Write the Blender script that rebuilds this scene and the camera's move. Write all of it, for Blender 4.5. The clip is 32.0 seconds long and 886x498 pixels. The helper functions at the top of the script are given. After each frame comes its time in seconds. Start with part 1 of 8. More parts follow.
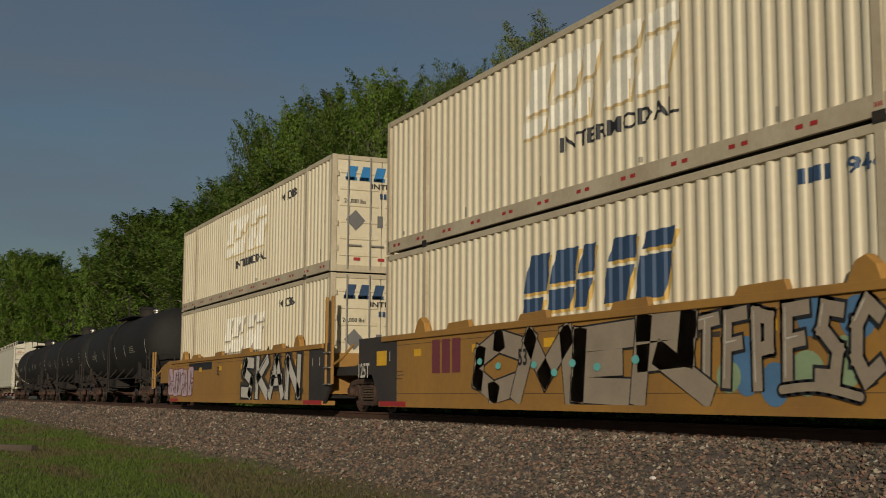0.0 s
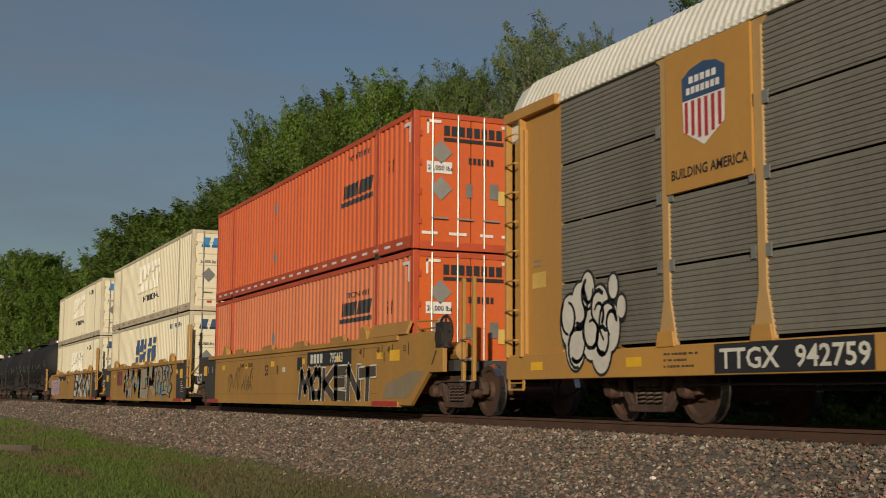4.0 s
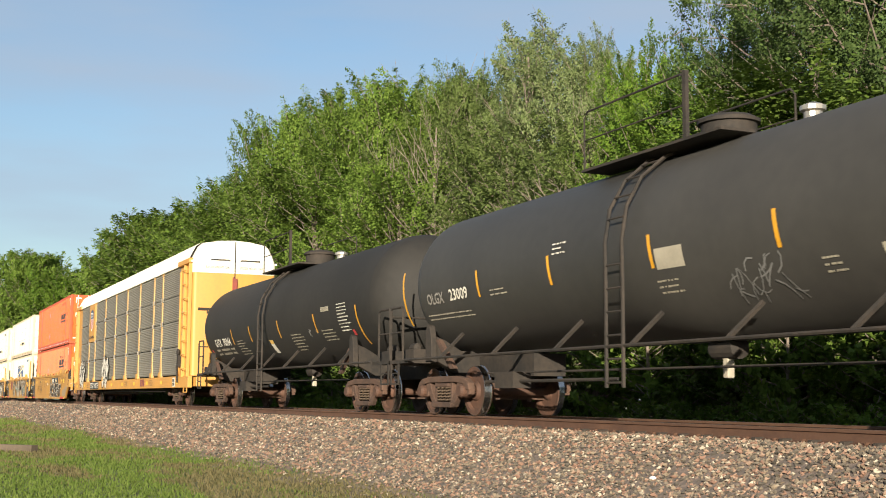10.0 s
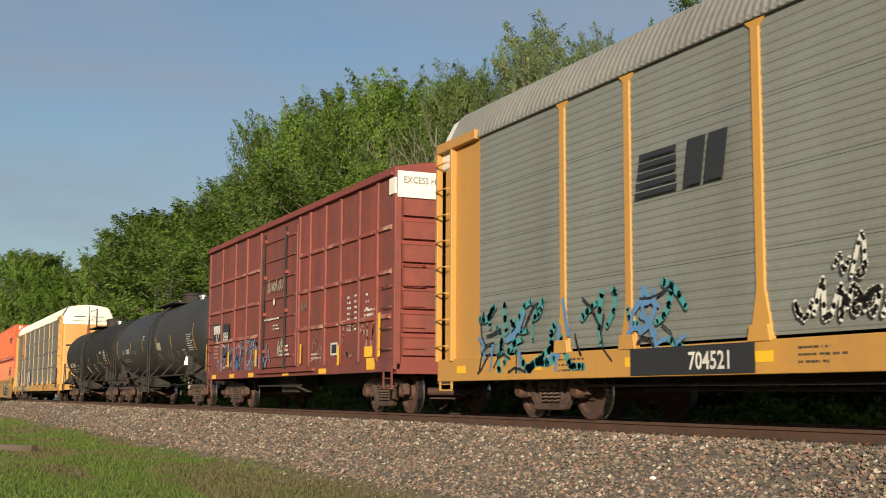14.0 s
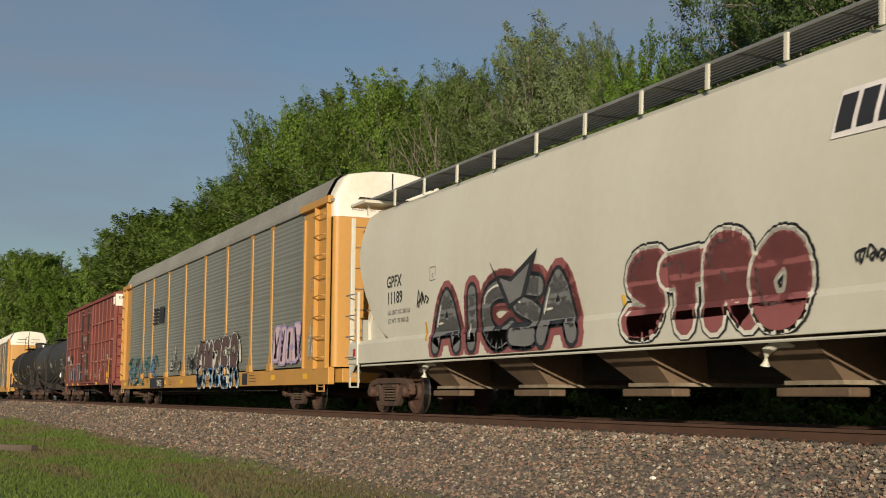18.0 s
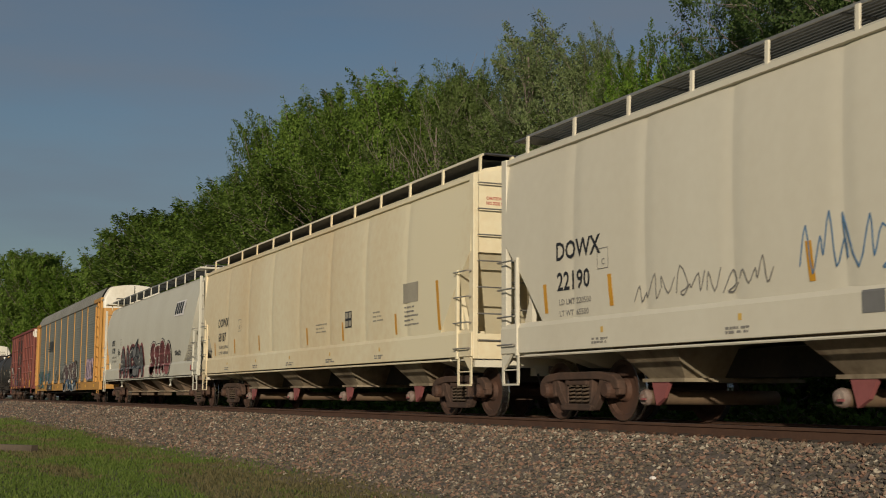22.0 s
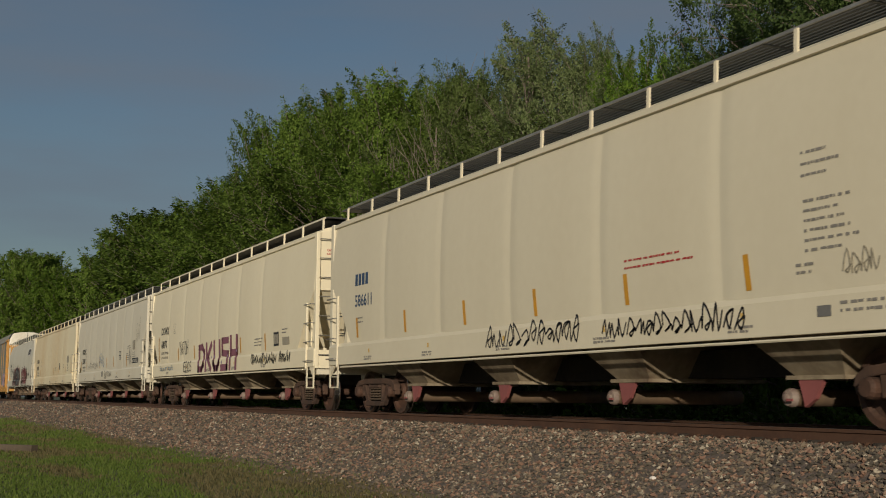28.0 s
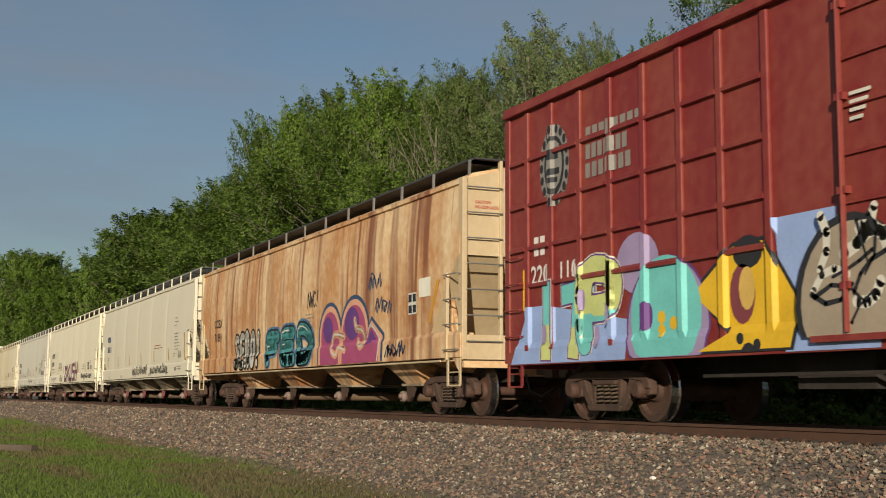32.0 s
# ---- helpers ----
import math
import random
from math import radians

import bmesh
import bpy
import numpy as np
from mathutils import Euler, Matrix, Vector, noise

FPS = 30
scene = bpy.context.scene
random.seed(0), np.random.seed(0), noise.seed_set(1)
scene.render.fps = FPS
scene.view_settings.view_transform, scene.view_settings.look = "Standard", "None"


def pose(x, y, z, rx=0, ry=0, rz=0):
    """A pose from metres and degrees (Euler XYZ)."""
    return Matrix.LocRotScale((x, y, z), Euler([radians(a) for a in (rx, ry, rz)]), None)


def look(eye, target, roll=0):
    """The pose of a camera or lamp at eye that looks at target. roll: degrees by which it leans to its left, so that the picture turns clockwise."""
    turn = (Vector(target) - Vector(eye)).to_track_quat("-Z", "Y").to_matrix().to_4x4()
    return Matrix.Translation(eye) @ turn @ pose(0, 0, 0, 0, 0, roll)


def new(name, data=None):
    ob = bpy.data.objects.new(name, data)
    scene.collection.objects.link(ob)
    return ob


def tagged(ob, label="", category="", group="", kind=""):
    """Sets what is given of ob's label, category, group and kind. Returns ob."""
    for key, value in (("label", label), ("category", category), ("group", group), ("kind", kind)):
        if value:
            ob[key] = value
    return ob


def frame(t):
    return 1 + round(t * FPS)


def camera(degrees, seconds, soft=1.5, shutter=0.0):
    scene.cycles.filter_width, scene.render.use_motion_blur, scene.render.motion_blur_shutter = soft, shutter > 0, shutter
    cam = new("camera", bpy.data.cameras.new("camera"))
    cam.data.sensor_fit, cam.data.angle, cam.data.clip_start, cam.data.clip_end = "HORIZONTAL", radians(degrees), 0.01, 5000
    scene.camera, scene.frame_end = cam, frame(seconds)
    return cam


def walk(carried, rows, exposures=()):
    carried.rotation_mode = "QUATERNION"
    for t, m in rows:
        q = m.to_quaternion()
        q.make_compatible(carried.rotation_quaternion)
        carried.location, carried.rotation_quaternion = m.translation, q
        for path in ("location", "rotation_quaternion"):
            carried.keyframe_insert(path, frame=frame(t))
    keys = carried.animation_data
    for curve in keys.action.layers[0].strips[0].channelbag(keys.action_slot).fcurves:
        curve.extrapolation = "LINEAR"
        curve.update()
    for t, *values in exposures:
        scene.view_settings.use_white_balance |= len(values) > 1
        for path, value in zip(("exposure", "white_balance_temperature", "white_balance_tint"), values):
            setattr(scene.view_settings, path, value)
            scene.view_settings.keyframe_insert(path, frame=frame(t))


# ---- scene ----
# ------------------------------------------------------------------ camera
# x runs along the track (the train rolls towards -x), y across it, z = 0 is the top of the rail
TRACK_Y = 10.745
EYE = (0.0, 0.0, 0.33)
YAW, PITCH = radians(65.84), radians(6.879)
AIM = (EYE[0] - 50 * math.sin(YAW) * math.cos(PITCH), 50 * math.cos(YAW) * math.cos(PITCH), EYE[2] + 50 * math.sin(PITCH))
cam = camera(39.56, 32.0, soft=1.0, shutter=0.11)
STILL = look(EYE, AIM, 0.316)
walk(cam, [(0.0, STILL), (32.0, STILL)],
     exposures=[(0.0, -0.72), (4.5, -0.20), (7.0, 0.37), (9.0, 0.96), (10.0, 1.32), (11.0, 1.49), (12.0, 1.20), (13.5, 0.78), (15.5, 0.60), (16.0, 0.58), (17.0, 0.66), (18.0, 0.26), (19.0, 0.04), (20.0, -0.18), (21.0, -0.28), (25.5, -0.30), (28.0, -0.42), (30.0, -0.17), (31.0, 0.04), (32.0, 0.22)])

# ------------------------------------------------------------------ sky and sun
SUN = Vector((0.84, -0.50, 0.215)).normalized()
world = bpy.data.worlds.new("sky")
scene.world = world
world.use_nodes = True
wn = world.node_tree
sky = wn.nodes.new("ShaderNodeTexSky")
sky.sky_type = "NISHITA"
sky.sun_disc = False
sky.sun_elevation = math.asin(SUN.z)
sky.sun_rotation = math.atan2(SUN.x, SUN.y)
sky.air_density, sky.dust_density, sky.ozone_density = 1.0, 1.2, 2.0
wn.nodes["Background"].inputs[1].default_value = 0.066
# thin banks of grey cloud over the whole sky
coord, squash, cloud, fade, veil = (wn.nodes.new(k) for k in ("ShaderNodeTexCoord", "ShaderNodeMapping", "ShaderNodeTexNoise", "ShaderNodeMapRange", "ShaderNodeMix"))
squash.inputs["Scale"].default_value = (1.2, 1.2, 6.0)
cloud.inputs["Scale"].default_value, cloud.inputs["Detail"].default_value = 1.6, 5.0
fade.inputs["From Min"].default_value, fade.inputs["From Max"].default_value = 0.38, 0.64
fade.inputs["To Min"].default_value, fade.inputs["To Max"].default_value = 0.10, 0.90
veil.data_type = "RGBA"
veil.inputs["B"].default_value = (2.72, 3.22, 3.95, 1)
wn.links.new(coord.outputs["Generated"], squash.inputs["Vector"])
wn.links.new(squash.outputs[0], cloud.inputs["Vector"])
wn.links.new(cloud.outputs["Fac"], fade.inputs["Value"])
wn.links.new(fade.outputs[0], veil.inputs["Factor"])
wn.links.new(sky.outputs[0], veil.inputs["A"])
wn.links.new(veil.outputs["Result"], wn.nodes["Background"].inputs[0])
lamp = bpy.data.lights.new("sun", "SUN")
lamp.energy, lamp.angle, lamp.color = 4.4, radians(0.6), (1.0, 0.90, 0.74)
sun = new("sun", lamp)
sun.matrix_world = look(SUN * 60, (0, 0, 0))


# ------------------------------------------------------------------ materials
def paint(name, col, col2=None, rough=0.6, metal=0.0, big=0.6, small=14.0, bump=0.15, amount=0.5, spread=0.0, streak=False, detail=6.0, gloss=0.5, low=0.52, high=1.0):
    """A surface whose colour wanders between two tones at two scales, with fine relief; spread varies it piece by piece."""
    m = bpy.data.materials.new(name)
    m.use_nodes = True
    n, l = m.node_tree.nodes, m.node_tree.links
    bsdf = n["Principled BSDF"]
    col2 = col2 or tuple(c * 0.7 for c in col)
    co = n.new("ShaderNodeTexCoord")
    mp = n.new("ShaderNodeMapping")
    mp.inputs["Scale"].default_value = streak if isinstance(streak, tuple) else (1.6, 1.6, 0.22) if streak else (1, 1, 1)
    l.new(co.outputs["Object"], mp.inputs["Vector"])
    a, b = n.new("ShaderNodeTexNoise"), n.new("ShaderNodeTexNoise")
    a.inputs["Scale"].default_value, a.inputs["Detail"].default_value = big, detail
    b.inputs["Scale"].default_value, b.inputs["Detail"].default_value = small, 4.0
    l.new(mp.outputs[0], a.inputs["Vector"])
    l.new(co.outputs["Object"], b.inputs["Vector"])
    mul = n.new("ShaderNodeMath")
    mul.operation = "MULTIPLY_ADD"
    l.new(b.outputs["Fac"], mul.inputs[0])
    mul.inputs[1].default_value = 0.45
    l.new(a.outputs["Fac"], mul.inputs[2])
    ramp = n.new("ShaderNodeMapRange")
    ramp.inputs["From Min"].default_value, ramp.inputs["From Max"].default_value = low, high
    ramp.inputs["To Max"].default_value = amount * 2
    l.new(mul.outputs[0], ramp.inputs["Value"])
    mix = n.new("ShaderNodeMix")
    mix.data_type = "RGBA"
    l.new(ramp.outputs[0], mix.inputs["Factor"])
    mix.inputs["A"].default_value, mix.inputs["B"].default_value = (*col, 1), (*col2, 1)
    out = mix.outputs["Result"]
    if spread:
        info = n.new("ShaderNodeNewGeometry")
        hsv = n.new("ShaderNodeHueSaturation")
        rng = n.new("ShaderNodeMapRange")
        rng.inputs["To Min"].default_value, rng.inputs["To Max"].default_value = 1 - spread, 1 + spread
        l.new(info.outputs["Random Per Island"], rng.inputs["Value"])
        l.new(rng.outputs[0], hsv.inputs["Value"])
        l.new(out, hsv.inputs["Color"])
        out = hsv.outputs["Color"]
    l.new(out, bsdf.inputs["Base Color"])
    bsdf.inputs["Roughness"].default_value, bsdf.inputs["Metallic"].default_value = rough, metal
    bsdf.inputs["Specular IOR Level"].default_value = gloss
    if bump:
        bp = n.new("ShaderNodeBump")
        bp.inputs["Strength"].default_value, bp.inputs["Distance"].default_value = bump, 0.02
        l.new(mul.outputs[0], bp.inputs["Height"])
        l.new(bp.outputs[0], bsdf.inputs["Normal"])
    return m


def rusty(name, pale, orange, brown):
    """Old pale paint stained orange in broad patches, with narrow brown runs of rust down the sheets."""
    m = paint(name, pale, orange, 0.62, big=0.75, small=6, bump=0.05, streak=(1.0, 1.0, 0.45), amount=0.62, detail=5.0, low=0.50, high=0.98)
    n, l = m.node_tree.nodes, m.node_tree.links
    base = n["Principled BSDF"].inputs["Base Color"].links[0].from_socket
    for scale, tall, lo, hi, most, tone in ((2.1, 0.08, 0.52, 0.68, 0.88, brown), (5.5, 0.035, 0.57, 0.70, 0.85, brown), (13.0, 0.02, 0.60, 0.72, 0.6, brown), (1.3, 0.22, 0.54, 0.68, 0.55, tuple(0.75 * c for c in orange))):
        co, mp, tex, rng, mix = (n.new(k) for k in ("ShaderNodeTexCoord", "ShaderNodeMapping", "ShaderNodeTexNoise", "ShaderNodeMapRange", "ShaderNodeMix"))
        mp.inputs["Scale"].default_value, mp.inputs["Location"].default_value = (1.0, 0.2, tall), (scale, 0, tall)
        tex.inputs["Scale"].default_value, tex.inputs["Detail"].default_value = scale, 3.0
        rng.inputs["From Min"].default_value, rng.inputs["From Max"].default_value, rng.inputs["To Max"].default_value = lo, hi, most
        mix.data_type = "RGBA"
        mix.inputs["B"].default_value = (*tone, 1)
        l.new(co.outputs["Object"], mp.inputs["Vector"])
        l.new(mp.outputs[0], tex.inputs["Vector"])
        l.new(tex.outputs["Fac"], rng.inputs["Value"])
        l.new(rng.outputs[0], mix.inputs["Factor"])
        l.new(base, mix.inputs["A"])
        base = mix.outputs["Result"]
    l.new(base, n["Principled BSDF"].inputs["Base Color"])
    return m


def leafy(name, col, col2, through_light=0.35):
    """Foliage: two greens by leaf, some light passing through."""
    m = bpy.data.materials.new(name)
    m.use_nodes = True
    n, l = m.node_tree.nodes, m.node_tree.links
    bsdf = n["Principled BSDF"]
    info, mix = n.new("ShaderNodeNewGeometry"), n.new("ShaderNodeMix")
    mix.data_type = "RGBA"
    l.new(info.outputs["Random Per Island"], mix.inputs["Factor"])
    mix.inputs["A"].default_value, mix.inputs["B"].default_value = (*col, 1), (*col2, 1)
    obj, hsv, rng = n.new("ShaderNodeObjectInfo"), n.new("ShaderNodeHueSaturation"), n.new("ShaderNodeMapRange")
    rng.inputs["To Min"].default_value, rng.inputs["To Max"].default_value = 0.7, 1.25
    l.new(obj.outputs["Random"], rng.inputs["Value"])
    l.new(rng.outputs[0], hsv.inputs["Value"])
    l.new(mix.outputs["Result"], hsv.inputs["Color"])
    l.new(hsv.outputs["Color"], bsdf.inputs["Base Color"])
    bsdf.inputs["Roughness"].default_value = 0.7
    bsdf.inputs["Specular IOR Level"].default_value = 0.15
    tr, add = n.new("ShaderNodeBsdfTranslucent"), n.new("ShaderNodeMixShader")
    l.new(hsv.outputs["Color"], tr.inputs["Color"])
    add.inputs[0].default_value = through_light
    l.new(bsdf.outputs[0], add.inputs[1])
    l.new(tr.outputs[0], add.inputs[2])
    l.new(add.outputs[0], n["Material Output"].inputs["Surface"])
    return m


GRASS_SOIL = paint("grass_soil", (0.074, 0.096, 0.024), (0.120, 0.112, 0.045), 0.95, big=0.35, small=5, bump=0.6, amount=0.45)
BLADE = leafy("grass_blade", (0.072, 0.118, 0.018), (0.135, 0.172, 0.040), 0.3)
BLADE_DRY = leafy("dry_grass_blade", (0.125, 0.115, 0.045), (0.21, 0.17, 0.085), 0.3)
DIRT = paint("dry_dirt", (0.19, 0.135, 0.09), (0.115, 0.10, 0.05), 0.95, big=0.9, small=22, bump=0.7)


def mixed_stones(name, tones):
    """Stones of several kinds of rock, tone by piece."""
    m = paint(name, (0.2, 0.2, 0.2), None, 0.9, big=3, small=40, bump=0.4)
    n, l = m.node_tree.nodes, m.node_tree.links
    info, ramp = n.new("ShaderNodeNewGeometry"), n.new("ShaderNodeValToRGB")
    ramp.color_ramp.interpolation = "CONSTANT"
    for k, (at, col) in enumerate(tones):
        e = ramp.color_ramp.elements[k] if k < 2 else ramp.color_ramp.elements.new(at)
        e.position, e.color = at, (*col, 1)
    mix = n.new("ShaderNodeMix")
    mix.data_type, mix.blend_type = "RGBA", "MULTIPLY"
    mix.inputs["Factor"].default_value = 0.5
    l.new(info.outputs["Random Per Island"], ramp.inputs[0])
    old = n["Principled BSDF"].inputs["Base Color"].links[0].from_socket
    l.new(ramp.outputs[0], mix.inputs["A"])
    bright = n.new("ShaderNodeMix")
    bright.data_type, bright.blend_type = "RGBA", "ADD"
    bright.inputs["Factor"].default_value = 1.0
    bright.inputs["B"].default_value = (0.75, 0.75, 0.75, 1)
    l.new(old, bright.inputs["A"])
    l.new(bright.outputs["Result"], mix.inputs["B"])
    l.new(mix.outputs["Result"], n["Principled BSDF"].inputs["Base Color"])
    return m


STONE = mixed_stones("ballast_stone", [(0.0, (0.072, 0.060, 0.045)), (0.24, (0.128, 0.104, 0.076)), (0.44, (0.205, 0.118, 0.080)), (0.62, (0.185, 0.142, 0.096)), (0.80, (0.262, 0.172, 0.118)), (0.93, (0.37, 0.315, 0.235))])
BALLAST = paint("ballast_bed", (0.17, 0.125, 0.10), (0.085, 0.07, 0.058), 0.95, big=9, small=28, bump=1.0, amount=0.7)
RAIL = paint("rusty_rail", (0.075, 0.038, 0.024), (0.12, 0.062, 0.036), 0.75, 0.3, big=2, small=25, bump=0.2)
RAIL_TOP = paint("worn_rail_head", (0.42, 0.40, 0.38), (0.28, 0.25, 0.23), 0.32, 0.9, big=3, small=40, bump=0.05)
TIE = paint("creosoted_timber", (0.055, 0.042, 0.034), (0.10, 0.085, 0.07), 0.9, big=2, small=20, bump=0.5)
BARK = paint("bark", (0.13, 0.10, 0.075), (0.24, 0.20, 0.16), 0.9, big=3, small=22, bump=0.7)
LEAF = leafy("leaves_green", (0.074, 0.130, 0.018), (0.160, 0.230, 0.042))
LEAF_PALE = leafy("leaves_pale", (0.110, 0.150, 0.050), (0.200, 0.235, 0.105))
LEAF_DARK = leafy("leaves_dark", (0.045, 0.080, 0.020), (0.095, 0.140, 0.040), 0.3)
LEAF_OLIVE = leafy("leaves_olive", (0.080, 0.118, 0.028), (0.155, 0.20, 0.062))
LEAF_BRIGHT = leafy("leaves_bright", (0.07, 0.14, 0.015), (0.14, 0.21, 0.03))

WHEEL = paint("brown_wheel", (0.092, 0.043, 0.025), (0.045, 0.025, 0.017), 0.8, 0.1, big=3, small=20)
TREAD = paint("polished_tread", (0.62, 0.60, 0.57), (0.4, 0.36, 0.33), 0.25, 1.0, bump=0.02)
TRUCK = paint("brown_cast_steel", (0.092, 0.050, 0.032), (0.040, 0.025, 0.018), 0.85, 0.1, big=2.5, small=16, bump=0.35)
BLACK_STEEL = paint("grimy_black_steel", (0.022, 0.020, 0.018), (0.048, 0.038, 0.030), 0.8, 0.0, big=1.5, small=12, gloss=0.2)


# ------------------------------------------------------------------ mesh helpers
class Geo:
    """Collects plain solids into one mesh."""

    def __init__(self):
        self.v, self.f, self.mi, self.m = [], [], [], 0

    def add(self, verts, faces):
        k = len(self.v)
        self.v.extend(verts)
        self.f.extend([tuple(i + k for i in q) for q in faces])
        self.mi.extend([self.m] * len(faces))
        return self

    def box(self, x0, x1, y0, y1, z0, z1):
        return self.add([(x0, y0, z0), (x1, y0, z0), (x1, y1, z0), (x0, y1, z0), (x0, y0, z1), (x1, y0, z1), (x1, y1, z1), (x0, y1, z1)],
                        [(0, 3, 2, 1), (4, 5, 6, 7), (0, 1, 5, 4), (1, 2, 6, 5), (2, 3, 7, 6), (3, 0, 4, 7)])

    def loft(self, rings, caps=True, closed=True):
        """Joins rings of equally many points."""
        n, k = len(rings[0]), len(self.v)
        verts = [p for ring in rings for p in ring]
        faces = []
        for a in range(len(rings) - 1):
            for i in range(n if closed else n - 1):
                j = (i + 1) % n
                faces.append((a * n + i, a * n + j, (a + 1) * n + j, (a + 1) * n + i))
        if caps:
            faces.append(tuple(reversed(range(n))))
            faces.append(tuple((len(rings) - 1) * n + i for i in range(n)))
        return self.add(verts, faces)

    def along_x(self, poly, x0, x1):
        return self.loft([[(x0, y, z) for y, z in poly], [(x1, y, z) for y, z in poly]])

    def along_y(self, poly, y0, y1):
        return self.loft([[(x, y0, z) for x, z in poly], [(x, y1, z) for x, z in poly]])

    def tube(self, pts, r, n=6, caps=True):
        """A round bar through the points; r one radius or one for each point."""
        pts = [Vector(p) for p in pts]
        rings = []
        for i, p in enumerate(pts):
            d = (pts[min(i + 1, len(pts) - 1)] - pts[max(i - 1, 0)]).normalized()
            up = Vector((0, 0, 1)) if abs(d.z) < 0.9 else Vector((1, 0, 0))
            a = d.cross(up).normalized()
            b = d.cross(a)
            rr = r[i] if isinstance(r, (list, tuple)) else r
            rings.append([tuple(p + (a * math.cos(2 * math.pi * k / n) + b * math.sin(2 * math.pi * k / n)) * rr) for k in range(n)])
        return self.loft(rings, caps)

    def lathe_y(self, profile, n=24, at=(0, 0), caps=True):
        """Turns (y, radius) pairs about an axis along y."""
        return self.loft([[(at[0] + r * math.cos(2 * math.pi * k / n), y, at[1] + r * math.sin(2 * math.pi * k / n)) for k in range(n)] for y, r in profile], caps)

    def lathe_x(self, profile, n=24, at=(0, 0)):
        return self.loft([[(x, at[0] + r * math.cos(2 * math.pi * k / n), at[1] + r * math.sin(2 * math.pi * k / n)) for k in range(n)] for x, r in profile])

    def mesh(self, name, mats, smooth=False):
        me = bpy.data.meshes.new(name)
        me.from_pydata([tuple(p) for p in self.v], [], self.f)
        for m in (mats if isinstance(mats, (list, tuple)) else [mats]):
            me.materials.append(m)
        me.polygons.foreach_set("material_index", self.mi)
        if smooth:
            me.polygons.foreach_set("use_smooth", [True] * len(me.polygons))
        me.update()
        bm = bmesh.new()
        bm.from_mesh(me)
        bmesh.ops.recalc_face_normals(bm, faces=bm.faces)
        if smooth:
            for e in bm.edges:
                e.smooth = len(e.link_faces) == 2 and e.calc_face_angle(0) < 0.66
        bm.to_mesh(me)
        bm.free()
        return me


def part(name, geo, mats, parent, label="", at=(0, 0, 0), smooth=False, bevel=0.0):
    """Links the solids as one mesh object under a thing or a part."""
    me = geo if isinstance(geo, bpy.types.Mesh) else geo.mesh(name, mats, smooth)
    ob = new(name, me)
    ob.parent = parent
    ob.location = at
    if bevel:
        mod = ob.modifiers.new("edge", "BEVEL")
        mod.width, mod.segments, mod.limit_method = bevel, 2, "ANGLE"
    if label:
        ob["label"] = label
    return ob


def thing(name, label, category, group="", kind=""):
    return tagged(new(name), label, category, group, kind)


# ------------------------------------------------------------------ ground
BED = [(-400.0, -1.20), (6.6, -1.20), (7.25, -1.17), (7.8, -1.04), (9.0, -0.30), (9.30, -0.215), (12.2, -0.215), (12.55, -0.30), (14.0, -0.95), (14.6, -1.2), (900.0, -1.2)]


def ground_z(y):
    for (ya, za), (yb, zb) in zip(BED, BED[1:]):
        if ya <= y <= yb:
            return za + (zb - za) * (y - ya) / (yb - ya)
    return -1.2


def strip(name, y0, y1, mat, label, category, xs, lift=0.0, wob=0.0):
    ys = sorted({y0, y1, *[y for y, z in BED if y0 < y < y1], *[y0 + (y1 - y0) * k / 14 for k in range(15) if y1 - y0 < 60]})
    g = Geo()
    g.v = [(x, y, ground_z(y) + lift + wob * noise.noise((x * 0.7, y * 0.7, 3))) for x in xs for y in ys]
    n = len(ys)
    g.f = [(a * n + b, (a + 1) * n + b, (a + 1) * n + b + 1, a * n + b + 1) for a in range(len(xs) - 1) for b in range(n - 1)]
    g.mi = [0] * len(g.f)
    return tagged(new(name, g.mesh(name, mat, True)), label, category, kind="structure")


FAR_X = [-1500, -700, -350, -200, -140] + [-110 + 0.5 * k for k in range(250)] + [25, 40, 80, 200, 600]
strip("ground", -400, 900, GRASS_SOIL, "mown grass lawn with bare patches beside the track", "ground", FAR_X[:5] + FAR_X[5::12] + FAR_X[-4:], 0, 0.0)
strip("dirt_verge", 6.5, 7.75, DIRT, "strip of dry brown dirt beside the ballast", "dirt", FAR_X, 0.006, 0.02)
strip("ballast_bed", 7.5, 14.3, BALLAST, "bed of crushed pinkish-grey ballast stone under the track", "ballast", FAR_X, 0.012, 0.02)


def soup(name, verts, faces, mat, label, category):
    """One object of a great many small pieces."""
    me = bpy.data.meshes.new(name)
    me.from_pydata(verts, [], faces)
    me.materials.append(mat)
    me.update()
    return tagged(new(name, me), label, category, kind="stuff")


